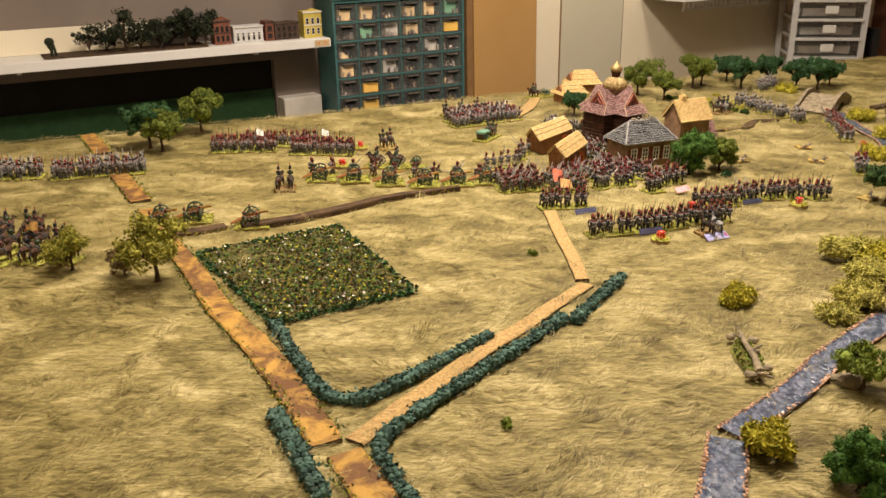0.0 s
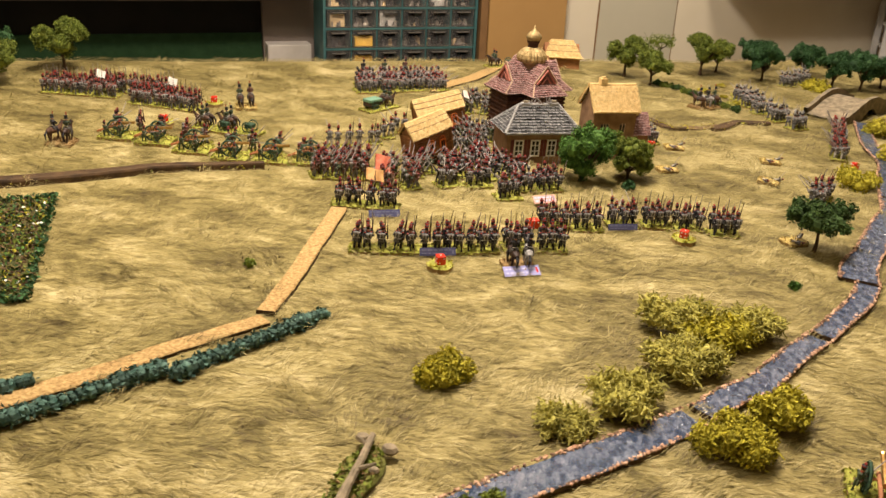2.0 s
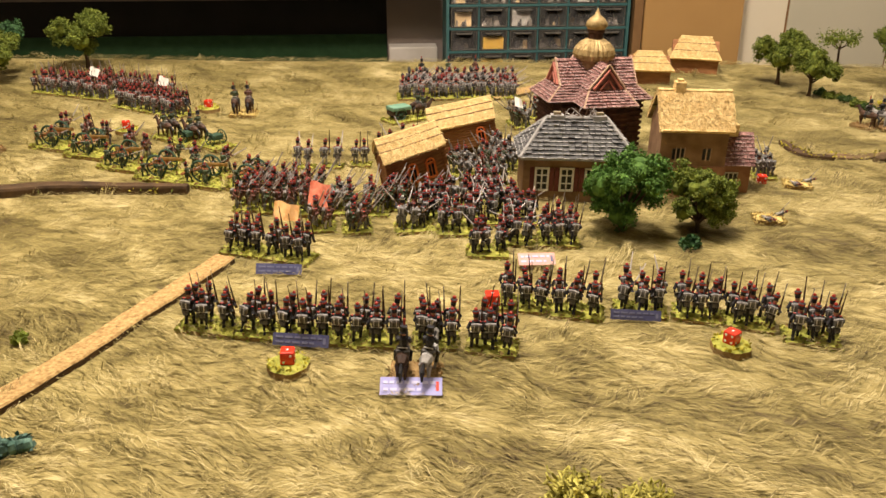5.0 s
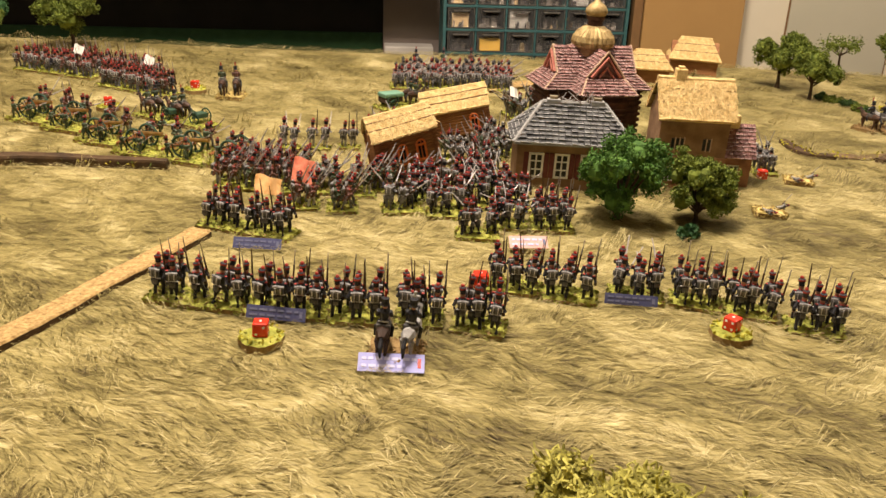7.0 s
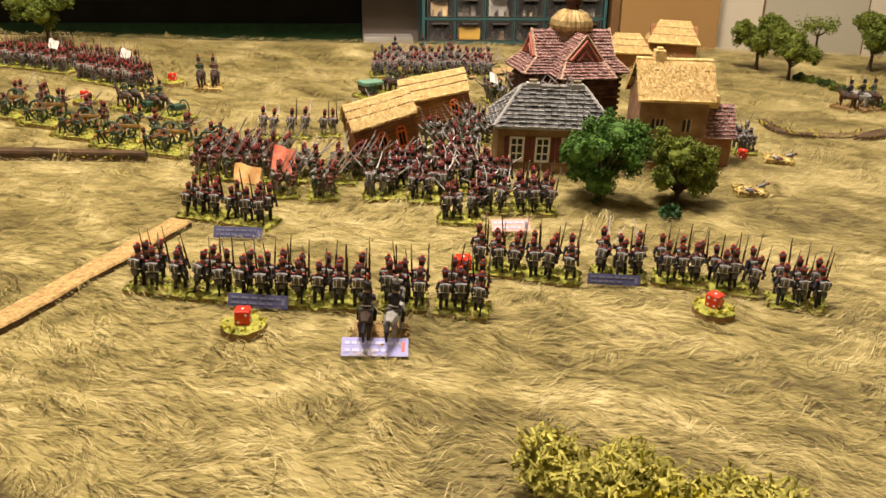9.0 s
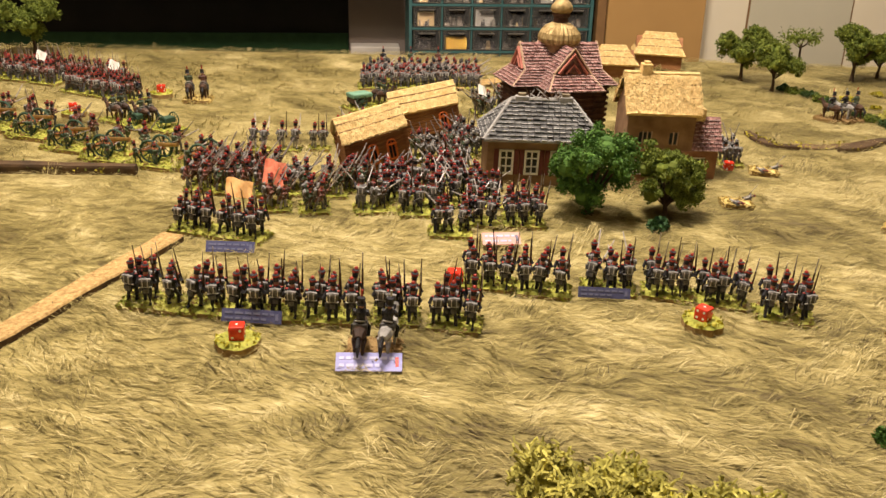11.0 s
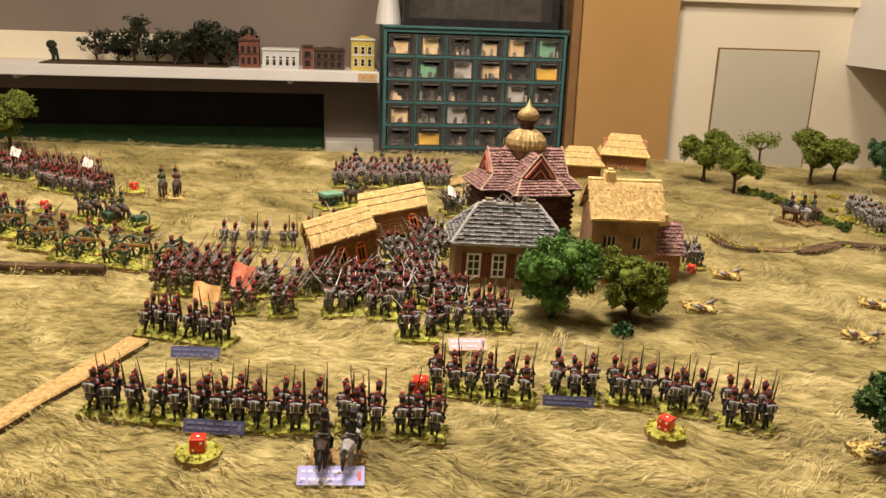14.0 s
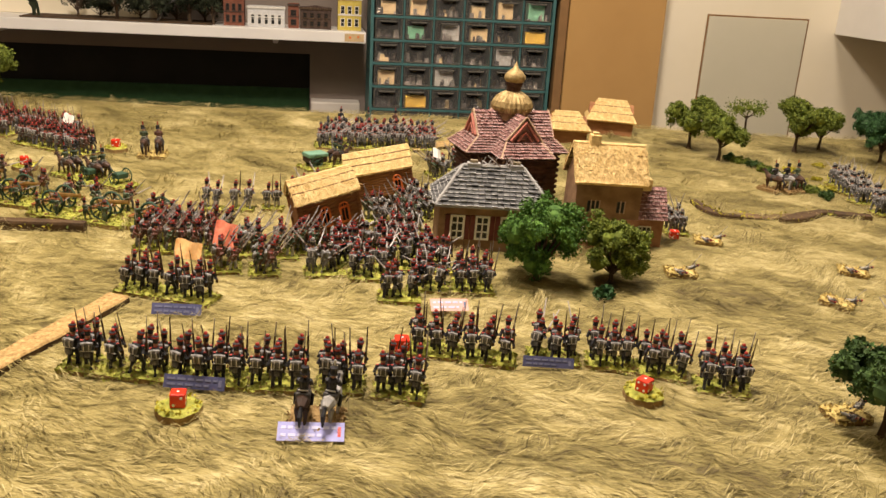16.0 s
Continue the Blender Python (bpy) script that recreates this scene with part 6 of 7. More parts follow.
        mb.tube(coat, [at(0.0036, 0, 0.0188), at(0.0056, -0.0004, 0.0160), g[:]], [0.0013, 0.0012, 0.0009], 6)
        mb.tube(coat, [at(-0.0036, 0, 0.0188), at(-0.0040, 0.0034, 0.0164), (g + d * 0.0055)[:]], [0.0013, 0.0012, 0.0009], 6)
        for p in (g, g + d * 0.0055):
            mb.ball(SKIN, p[:], 0.0009, 5, 4)
        mb.tube(MUSKET, [(g - d * 0.007)[:], (g - d * 0.003)[:], (g + d * 0.009)[:]], [0.0012, 0.0008, 0.0007], 5)
        mb.tube(STEEL, [(g + d * 0.009)[:], (g + d * 0.026)[:]], [0.0007, 0.0004], 5)
    return mb.mesh("figurine")


def rider(coat, horse, seed):
    """A mounted figurine: one plain shape, front along +y."""
    rnd = random.Random(seed)
    mb = Mb()
    for sx in (-1, 1):
        for y, k in ((0.0085, 1), (-0.0085, -1)):
            q = rnd.uniform(-0.003, 0.003)
            mb.tube(horse, [(sx * 0.0022, y + q, 0), (sx * 0.0024, y + q * 0.3, 0.006), (sx * 0.0024, y, 0.012)], [0.0009, 0.0011, 0.0021], 5)
    mb.tube(horse, [(0, -0.0125, 0.0142), (0, -0.008, 0.0148), (0, 0, 0.0138), (0, 0.008, 0.0148), (0, 0.0115, 0.0160)], [0.0022, 0.0043, 0.0042, 0.0040, 0.0024], 8)
    mb.tube(horse, [(0, 0.0095, 0.0162), (0, 0.0135, 0.0205), (0, 0.0150, 0.0228)], [0.0028, 0.0020, 0.0017], 6)
    mb.tube(horse, [(0, 0.0140, 0.0232), (0, 0.0195, 0.0200)], [0.0019, 0.0010], 6)
    mb.tube(COAT, [(0, 0.0105, 0.0190), (0, 0.0135, 0.0235)], [0.0009, 0.0007], 4)
    mb.tube(COAT, [(0, -0.0125, 0.0150), (0, -0.0160, 0.0110), (0, -0.0155, 0.0040)], [0.0010, 0.0015, 0.0005], 5)
    mb.soft_box(PACK, -0.0042, -0.0045, 0.0150, 0.0042, 0.003, 0.0190, 0.001)
    for sx in (-1, 1):
        mb.tube(COAT if seed % 2 else PACK, [(sx * 0.0020, -0.0005, 0.0190), (sx * 0.0046, 0.002, 0.0150), (sx * 0.0047, 0.0005, 0.0095)], [0.0016, 0.0014, 0.0010], 5)
    mb.tube(coat, [(0, -0.001, 0.0180), (0, -0.001, 0.0215), (0, -0.001, 0.0262), (0, -0.001, 0.0280)], [0.0030, 0.0025, 0.0033, 0.0016], 7)
    for sx in (-1, 1):
        mb.tube(coat, [(sx * 0.0033, -0.001, 0.0265), (sx * 0.0042, 0.0015, 0.0228), (sx * 0.0012, 0.005, 0.0215)], [0.0012, 0.0011, 0.0009], 5)
    mb.box(BELT, -0.0030, -0.0040, 0.0205, 0.0030, -0.0034, 0.0212)
    mb.ball(SKIN, (0, -0.0007, 0.0292), 0.0018, 6, 4)
    mb.lathe(COAT, [(0.0030, 0.0302), (0.0023, 0.0308), (0.0021, 0.0330), (0.0024, 0.0345)], 7, pose(0, -0.0009, 0))
    mb.tube(REDTRIM if seed % 3 else BELT, [(0, 0.0008, 0.0340), (0, 0.0008, 0.0385)], [0.0006, 0.0008], 4)
    return mb.mesh("figurine")


LINE = [soldier(COAT, COAT, k) for k in range(6)]
MELEE = [soldier(COAT, COAT, 10 + k, a) for k, a in enumerate(("charge", "shoulder", "level", "charge", "level"))]
GREY = [soldier(GREYCOAT, GREYCOAT, 20 + k, a, COAT, True, BELT) for k, a in enumerate(("charge", "shoulder", "high", "charge"))]
GREEN = [soldier(GREENCOAT, m, 30 + k, a, COAT, True) for k, (a, m) in enumerate((("slant", GREYCOAT), ("slant", BELT), ("slant", GREENCOAT), ("high", GREYCOAT)))]
BROWN = [soldier(BROWNCOAT, m, 40 + k, a, COAT, True) for k, (a, m) in enumerate((("slant", GREYCOAT), ("slant", BELT), ("shoulder", GREYCOAT), ("slant", BROWNCOAT)))]
MAROON = [soldier(m, GREYCOAT, 90 + k, "shoulder", COAT, True) for k, m in enumerate((BROWNCOAT, BROWNCOAT, COAT, BROWNCOAT))]
WHITE = [soldier(GREYCOAT, BELT, 50 + k, a, COAT, True, REDTRIM) for k, a in enumerate(("shoulder", "charge", "shoulder"))]
SLOPED = [soldier(m, GREYCOAT, 70 + k, a, COAT, True, PACK if k % 2 else REDTRIM) for k, (m, a) in enumerate(((GREYCOAT, "right"), (BROWNCOAT, "right"), (GREYCOAT, "right"), (COAT, "right")))]
CREW = [soldier(GREENCOAT, GREENCOAT, 60 + k, a, COAT, False) for k, a in enumerate(("level", "charge", "level"))]
RIDERS = [rider(COAT, HORSE, 1), rider(GREENCOAT, HORSE, 2), rider(BROWNCOAT, HORSE, 4), rider(COAT, HORSEGREY, 3)]


def slab(w, d, m, h=0.0024, seed=0):
    """A flocked card base with a ragged top."""
    rnd = random.Random(seed)
    mb = Mb()
    nx, ny = 10, 6
    V = []
    for i in range(nx + 1):
        for j in range(ny + 1):
            e = i in (0, nx) or j in (0, ny)
            V.append(((i / nx - 0.5) * w + rnd.uniform(-0.0008, 0.0008), (j / ny - 0.5) * d + rnd.uniform(-0.0008, 0.0008), h * (0.62 if e else rnd.uniform(0.85, 1.2))))
    mb.add(V, [(i * (ny + 1) + j, (i + 1) * (ny + 1) + j, (i + 1) * (ny + 1) + j + 1, i * (ny + 1) + j + 1) for i in range(nx) for j in range(ny)], m)
    x, y = w / 2, d / 2
    mb.add([(-x, -y, -0.005), (x, -y, -0.005), (x, y, -0.005), (-x, y, -0.005), (-x, -y, h * 0.62), (x, -y, h * 0.62), (x, y, h * 0.62), (-x, y, h * 0.62)],
           [(0, 1, 5, 4), (1, 2, 6, 5), (2, 3, 7, 6), (3, 0, 4, 7)], EARTHBASE)
    n = int(w * d * 160000)
    P = np.column_stack([rng.uniform(-x, x, n), rng.uniform(-y, y, n), rng.uniform(h * 0.8, h * 1.5, n)])
    chips(mb, m, P[: int(n * 0.7)], 0.002)
    chips(mb, EARTHBASE, P[int(n * 0.7):], 0.002)
    k = int((w + d) * 2200)
    a, e = rng.uniform(-1, 1, k), rng.choice([-1.0, 1.0], k)
    along = rng.random(k) < w / (w + d)
    P = np.column_stack([np.where(along, a * x, e * x), np.where(along, e * y, a * y), rng.uniform(-0.0022, h * 0.8, k)])
    chips(mb, m, P + rng.normal(size=(k, 3)) * [0.0008, 0.0008, 0], 0.0022)
    return mb.mesh("base")


bases = {}


def base_mesh(w, d, m=None):
    key = (round(w, 3), round(d, 3), (m or FLOCK).name)
    if key not in bases:
        bases[key] = slab(w, d, m or FLOCK, seed=len(bases))
    return bases[key]


UP = 0.0021
troops = random.Random(11)


def stand(label, x, y, turn, kinds, files, ranks, fx=0.0100, fy=0.0125, name="infantry_stand", group="", shuffle=0.0012, twist=8.0, grow=1.0):
    """Figurines glued in ranks on one base; x, y: the base's middle."""
    ob = thing(name, label, "figurine stand", on_mat(x, y, turn, 0.0016), group)
    w, d = files * fx + 0.001, ranks * fy + 0.001
    part("base", base_mesh(w, d), ob, "flocked yellow-green base")
    for r in range(ranks):
        for f in range(files):
            px = (f - (files - 1) / 2) * fx + troops.gauss(0, shuffle)
            py = (r - (ranks - 1) / 2) * fy + troops.gauss(0, shuffle)
            part("figurine", troops.choice(kinds), ob, at=pose(px, py, UP, troops.gauss(0, 2.5), troops.gauss(0, 2.5), troops.gauss(0, twist)) @ Matrix.Scale(grow * troops.uniform(0.98, 1.10), 4))
    return ob


def line(label, p0, p1, n, kinds, files, ranks, group, turn=None, gap=0.0, fy=0.0125, twist=8.0, shuffle=0.0012, grow=1.0):
    """Stands side by side from p0 to p1, which is where the rear rank stands."""
    a, b = Vector(p0), Vector(p1)
    d = b - a
    ang = math.degrees(math.atan2(d.y, d.x)) if turn is None else turn
    fx = (d.length / n - 0.003 - gap) / files if turn is None else 0.0105
    back = Vector((-math.sin(radians(ang)), math.cos(radians(ang)))) * (ranks - 1) / 2 * fy
    for k in range(n):
        c = a.lerp(b, (k + 0.5) / n) + back
        stand(label, c.x, c.y, ang + troops.gauss(0, 1.5), kinds, files, ranks, fx, fy, group=group, twist=twist, shuffle=shuffle, grow=grow)


DK = "stand of dark-coated infantry figurines with red-topped shakos"
line(DK, (0.214, 1.170), (0.302, 1.194), 2, LINE, 3, 2, "front battle line", twist=12, shuffle=0.0014)
line(DK, (0.302, 1.194), (0.376, 1.222), 2, LINE, 3, 2, "front battle line", twist=12, shuffle=0.0014)
line(DK, (0.379, 1.228), (0.411, 1.240), 1, LINE, 3, 2, "front battle line", twist=12, shuffle=0.0016)
line(DK, (0.416, 1.240), (0.452, 1.250), 1, LINE, 3, 2, "front battle line", twist=12, shuffle=0.0016)
line(DK, (0.412, 1.312), (0.452, 1.322), 1, LINE, 3, 2, "second battle line", twist=12, shuffle=0.0014)
line(DK, (0.452, 1.320), (0.493, 1.332), 1, LINE, 3, 2, "second battle line", twist=12, shuffle=0.0014)
line("command stand of dark-coated figurines with a drummer", (0.498, 1.346), (0.537, 1.358), 1, MELEE, 3, 2, "second battle line", twist=25)
line(DK, (0.540, 1.360), (0.616, 1.372), 2, LINE, 3, 2, "second battle line", twist=12, shuffle=0.0014)
line(DK, (0.622, 1.364), (0.663, 1.372), 1, LINE, 3, 2, "second battle line", twist=12, shuffle=0.0014)
line("column of dark-coated infantry figurines beside the track", (0.156, 1.294), (0.240, 1.308), 2, LINE, 3, 2, "column by the track", twist=14, shuffle=0.0016)
BR = "stand of brown-coated figurines with raised bayonets"
GS = "stand of green-coated figurines with slanted muskets"
line(BR, (0.092, 1.388), (0.166, 1.412), 3, BROWN + GREEN[:1], 3, 2, "attacking column", turn=-62, twist=16)
line(BR, (0.085, 1.422), (0.160, 1.446), 3, BROWN + GREEN[:2], 3, 2, "attacking column", turn=-62, twist=16)
line(BR, (0.178, 1.378), (0.245, 1.402), 2, GREEN + BROWN[:2], 3, 2, "attacking column", turn=-60, twist=20)
line(GS, (0.172, 1.425), (0.238, 1.448), 2, GREEN + GREY[:1], 3, 2, "attacking column", turn=-62, twist=20)
line(GS, (0.218, 1.462), (0.282, 1.482), 2, GREEN, 3, 2, "attacking column", turn=-64, twist=20)
ME = "dark-coated figurines crowding against the village"
for k, (sx, sy, tn) in enumerate(((0.282, 1.425, 35), (0.322, 1.436, 30), (0.288, 1.462, 40), (0.330, 1.472, 30), (0.300, 1.500, 40), (0.340, 1.508, 35), (0.366, 1.485, 25), (0.366, 1.405, 25), (0.380, 1.440, 15), (0.31, 1.536, 40))):
    stand(ME, sx, sy, tn, MELEE + MELEE + BROWN[2:3] + GREY[:1], 3, 2, 0.0118, 0.0135, group="village assault", twist=34, shuffle=0.0026)
stand("small block of dark-coated figurines in front of the house", 0.414, 1.462, 24, LINE, 3, 3, 0.0118, 0.0125, group="village assault", twist=8)
GR = "grey-coated figurines holding the lane between the houses"
for sx, sy, tn in ((0.262, 1.590, 150), (0.296, 1.585, 160), (0.286, 1.632, 150), (0.312, 1.660, 160), (0.268, 1.672, 140), (0.244, 1.82, 130), (0.262, 1.862, 150), (0.292, 1.820, 170)):
    stand(GR, sx, sy, tn, GREY + GREEN, 4, 2, group="village defenders", twist=30, shuffle=0.002)
for sx, sy in ((0.388, 1.642), (0.425, 1.655)):
    stand("grey figurines with raised muskets behind the slate house", sx, sy, 200, GREY, 4, 2, group="village defenders", twist=30, shuffle=0.002, grow=1.1)
for sx, sy, tn in ((0.092, 1.522, 20), (0.118, 1.540, 20), (0.143, 1.562, 25), (0.155, 1.60, 40), (0.165, 1.64, 40)):
    stand("small skirmish stand of pale-trousered figurines", sx, sy, tn, WHITE, 2, 1, 0.011, 0.013, group="skirmishers")
GB = "column stand of grey-coated figurines with sloped muskets"
line(GB, (0.030, 1.868), (0.190, 1.962), 4, SLOPED, 4, 3, "reserve column", twist=10)
line(GB, (0.012, 1.925), (0.165, 2.015), 4, SLOPED, 4, 2, "reserve column", twist=10)
for k in range(3):
    ob = thing("cavalry_stand", "mounted officer figurine behind the reserve column", "figurine stand", on_mat(0.012 + 0.038 * k, 1.985 + 0.022 * k, 30, 0.0028), "reserve column")
    part("base", base_mesh(0.016, 0.03), ob, "flocked base")
    part("figurine", RIDERS[k % 3], ob, at=pose(0, 0, UP))
PU = "stand of maroon and brown figurines packed in ranks"
line(PU, (-0.455, 1.628), (-0.328, 1.650), 3, MAROON, 4, 3, "far brigade", twist=24, shuffle=0.0024)
line(PU, (-0.302, 1.632), (-0.172, 1.618), 3, MAROON, 4, 3, "far brigade", twist=24, shuffle=0.0024)
line(PU, (-0.40, 1.685), (-0.25, 1.69), 3, MAROON, 4, 2, "far brigade", twist=24, shuffle=0.0024)
line("stand of grey and brown figurines in the far line", (-0.80, 1.430), (-0.705, 1.446), 2, GREY + MAROON[:2], 4, 3, "far grey line", twist=22, shuffle=0.0022)
line("stand of grey and brown figurines in the far line", (-0.688, 1.436), (-0.535, 1.482), 4, GREY + MAROON[:2], 4, 3, "far grey line", twist=22, shuffle=0.0022)
for sx, sy, tn in ((0.775, 2.165, -60), (0.788, 2.115, -65), (0.800, 2.065, -70), (0.822, 2.02, -60), (0.848, 1.975, -50)):
    stand("stand of grey-coated figurines marching to the bridge", sx, sy, tn + 90, GREY, 4, 2, group="bridge column")
for sx, sy in ((0.905, 2.365), (0.945, 2.42)):
    stand("far stand of grey-coated figurines behind the bridge", sx, sy, 40, GREY, 4, 2, group="bridge column")
for sx, sy in ((0.918, 1.965), (0.906, 1.905), (0.893, 1.85), (0.880, 1.795)):
    stand("stand of brown figurines guarding the stream", sx, sy, 80, BROWN + WHITE, 4, 2, group="stream guard")
for sx, sy in ((0.803, 1.566), (0.788, 1.530)):
    stand("stand of pale grey figurines lining the stream", sx, sy, 70, WHITE + GREY[:1], 3, 2, group="stream guard")
for sx, sy in ((1.075, 1.99), (1.10, 1.935), (1.05, 1.84), (1.02, 1.76), (1.0, 1.69)):
    stand("stand of reddish figurines beyond the stream", sx, sy, 75, BROWN + WHITE, 4, 2, group="far bank troops")


def cavalry(label, x, y, turn, kinds, n=1, m=None, group=""):
    ob = thing("cavalry_stand", label, "figurine stand", on_mat(x, y, turn, 0.0028), group)
    part("base", base_mesh(0.016 * n + 0.002, 0.032, m), ob, "flocked base")
    for k in range(n):
        part("figurine", kinds[k % len(kinds)], ob, at=pose((k - (n - 1) / 2) * 0.0175, troops.gauss(0, 0.0025), UP, 0, troops.gauss(0, 2), troops.gauss(0, 9)) @ Matrix.Scale(1.1, 4))
    return ob


cavalry("two mounted officer figurines on an earth-coloured base", 0.401, 1.190, 22, [RIDERS[0], RIDERS[3]], 2, EARTHBASE)
cavalry("two mounted figurines conferring on a pale base", -0.268, 1.392, 10, RIDERS, 2, EARTHBASE)
cavalry("two mounted figurines behind the gun line", -0.110, 1.678, 25, RIDERS[1:3], 2, SANDBASE)
for k, (sx, sy) in enumerate(((-0.60, 1.095), (-0.562, 1.10), (-0.524, 1.09), (-0.59, 1.05), (-0.545, 1.052), (-0.505, 1.06), (-0.63, 1.15), (-0.59, 1.15))):
    cavalry("pair of cavalry figurines in a dense squadron", sx, sy, -15, RIDERS[k % 2:] + RIDERS[:1], 2, None, "cavalry squadron")
cavalry("mounted general figurine in the garden", 0.672, 2.046, 60, [RIDERS[0]], 1, EARTHBASE)
cavalry("two mounted staff figurines beside the garden", 0.697, 2.060, 50, [RIDERS[3], RIDERS[1]], 2, EARTHBASE)


def wheel_mesh(r, m):
    mb = Mb()
    n = 14
    pts = [(0, r * math.cos(2 * math.pi * k / n), r * math.sin(2 * math.pi * k / n)) for k in range(n + 1)]
    mb.tube(m, pts, [r * 0.11] * (n + 1), 4, False)
    for k in range(5):
        a = math.pi * k / 5
        mb.tube(m, [(0, -r * math.cos(a), -r * math.sin(a)), (0, r * math.cos(a), r * math.sin(a))], [r * 0.05, r * 0.05], 4)
    mb.tube(m, [(-r * 0.2, 0, 0), (r * 0.2, 0, 0)], [r * 0.17, r * 0.17], 6)
    return mb.mesh("wheel")


WHEEL = wheel_mesh(0.0082, GUNGREEN)
_mb = Mb()
_mb.tube(BRASS, [(0, -0.007, 0.0105), (0, 0, 0.0115), (0, 0.016, 0.0132), (0, 0.0175, 0.0134)], [0.0020, 0.0019, 0.0013, 0.0017], 8)
BARREL = _mb.mesh("barrel")
_mb = Mb()
for s in (-1, 1):
    _mb.tube(CARRIAGEBROWN, [(s * 0.0022, 0.005, 0.0095), (s * 0.0020, -0.006, 0.008), (s * 0.0012, -0.022, 0.0015)], [0.0013, 0.0014, 0.0010], 5)
_mb.tube(CARRIAGEBROWN, [(-0.007, 0, 0.0085), (0.007, 0, 0.0085)], [0.0009, 0.0009], 5)
CARRIAGE = _mb.mesh("carriage")


def gun(label, x, y, turn, crew=3):
    ob = thing("gun_stand", label, "figurine stand", on_mat(x, y, turn, 0.0028), "artillery")
    part("base", base_mesh(0.042, 0.05), ob, "flocked yellow-green base")
    c = part("cannon", CARRIAGE, ob, "brown wooden gun carriage", at=pose(0, 0, UP) @ Matrix.Scale(1.42, 4))
    part("barrel", BARREL, c, "bronze gun barrel")
    for s in (-1, 1):
        part("wheel", WHEEL, c, "dark green spoked wheel", at=pose(s * 0.0078, 0, 0.0084))
    for k in range(crew):
        part("figurine", CREW[k % 3], ob, at=pose(((-1) ** k) * 0.0155, -0.012 + 0.010 * k, UP, troops.uniform(0, 14), 0, 40 * ((-1) ** k) + troops.gauss(0, 30)) @ Matrix.Scale(troops.uniform(0.78, 0.95), 4))


GN = "field gun model with green wheels and crew figurines"
for gx, gy in ((-0.215, 1.452), (-0.155, 1.448), (-0.092, 1.436), (-0.030, 1.428), (0.028, 1.432), (0.078, 1.446)):
    gun(GN, gx, gy, -82)
for k in range(9):
    stand("pair of gun crew figurines serving the battery", -0.235 + 0.037 * k, 1.482 - 0.0035 * k + 0.006 * (k % 2), -70, CREW + BROWN, 2, 1, group="artillery", twist=40)
gun("field gun model behind a low earth bank", -0.425, 1.212, -80)
gun("field gun model behind a low earth bank", -0.378, 1.228, -80)
gun("single field gun model by the field corner", -0.287, 1.205, -80)
gun("field gun model with crew beyond the stream", 0.490, 0.692, -20)
gun("field gun model with crew farther beyond the stream", 0.690, 0.878, -10, 2)
stand("grey-coated figurines crowded behind the annex", 0.566, 1.752, 120, GREY, 3, 2, group="village defenders", twist=30)


def limber(x, y, turn, wagon=False):
    ob = thing("supply_wagon" if wagon else "gun_limber", "horse-drawn model wagon with a green cover" if wagon else "two-horse model limber on green wheels", "wagon", on_mat(x, y, turn, 0.0028))
    part("base", base_mesh(0.03, 0.075), ob, "flocked base")
    mb = Mb()
    if wagon:
        mb.soft_box(MODELDARK, -0.009, -0.032, 0.008, 0.009, -0.004, 0.015, 0.001)
        mb.soft_box(COVERGREEN, -0.010, -0.033, 0.015, 0.010, -0.003, 0.0205, 0.0015)
    else:
        mb.soft_box(GUNGREEN, -0.007, -0.026, 0.009, 0.007, -0.014, 0.015, 0.001)
    part("body", mb, ob, "dark green wagon body")
    for s in (-1, 1):
        part("wheel", WHEEL, ob, "green spoked wheel", at=pose(s * 0.0095, -0.020, UP + 0.0083))
    for s in (-1, 1):
        part("figurine", RIDERS[1], ob, at=pose(s * 0.006, 0.018, UP))


limber(-0.068, 1.545, 80)
limber(-0.105, 1.540, 80)
limber(0.098, 1.775, -30, True)
limber(0.262, 2.24, 120)


def flag(m, label, x, y, turn, w=0.014, h=0.013):
    ob = thing("flag", label, "flag", on_mat(x, y, turn))
    mb = Mb()
    mb.tube(MUSKET, [(0, 0, 0), (0.001, 0, 0.046)], [0.0006, 0.0004], 5)
    part("pole", mb, ob)
    mb = Mb()
    V = []
    for i in range(7):
        for j in range(4):
            V.append((0.001 + w * i / 6, 0.0022 * math.sin(i * 1.3 + j * 0.4) - 0.55 * h * j / 3, 0.044 - h * j / 3 * 0.8 - 0.004 * (i / 6) ** 2))
    F = [(i * 4 + j, (i + 1) * 4 + j, (i + 1) * 4 + j + 1, i * 4 + j + 1) for i in range(6) for j in range(3)]
    o = len(V)
    V += [(a, b + 0.0004, c) for a, b, c in V]
    F += [tuple(o + k for k in f[::-1]) for f in F]
    mb.add(V, F, m)
    part("cloth", mb, ob)


flag(FLAGRED, "faded orange-red flag among the attackers", 0.186, 1.392, 15, 0.020, 0.024)
flag(FLAGBUFF, "orange-buff flag over the column", 0.190, 1.328, 20, 0.022, 0.016)
flag(WINDOWWHITE, "small white flag over the far brigade", -0.24, 1.66, 10)
flag(WINDOWWHITE, "small white flag over the maroon ranks", -0.37, 1.66, 10)
flag(WINDOWWHITE, "small pale flag behind the barn", 0.24, 1.80, 40, 0.011, 0.014)
flag(MUD, "small ochre flag in the cavalry squadron", -0.575, 1.10, 20, 0.016, 0.014)

# ---- dice, markers and cards ----


def die_mesh(s=0.0098):
    mb = Mb()
    mb.soft_box(DICE, -s / 2, -s / 2, 0, s / 2, s / 2, s, s * 0.13)
    return mb.mesh("die")


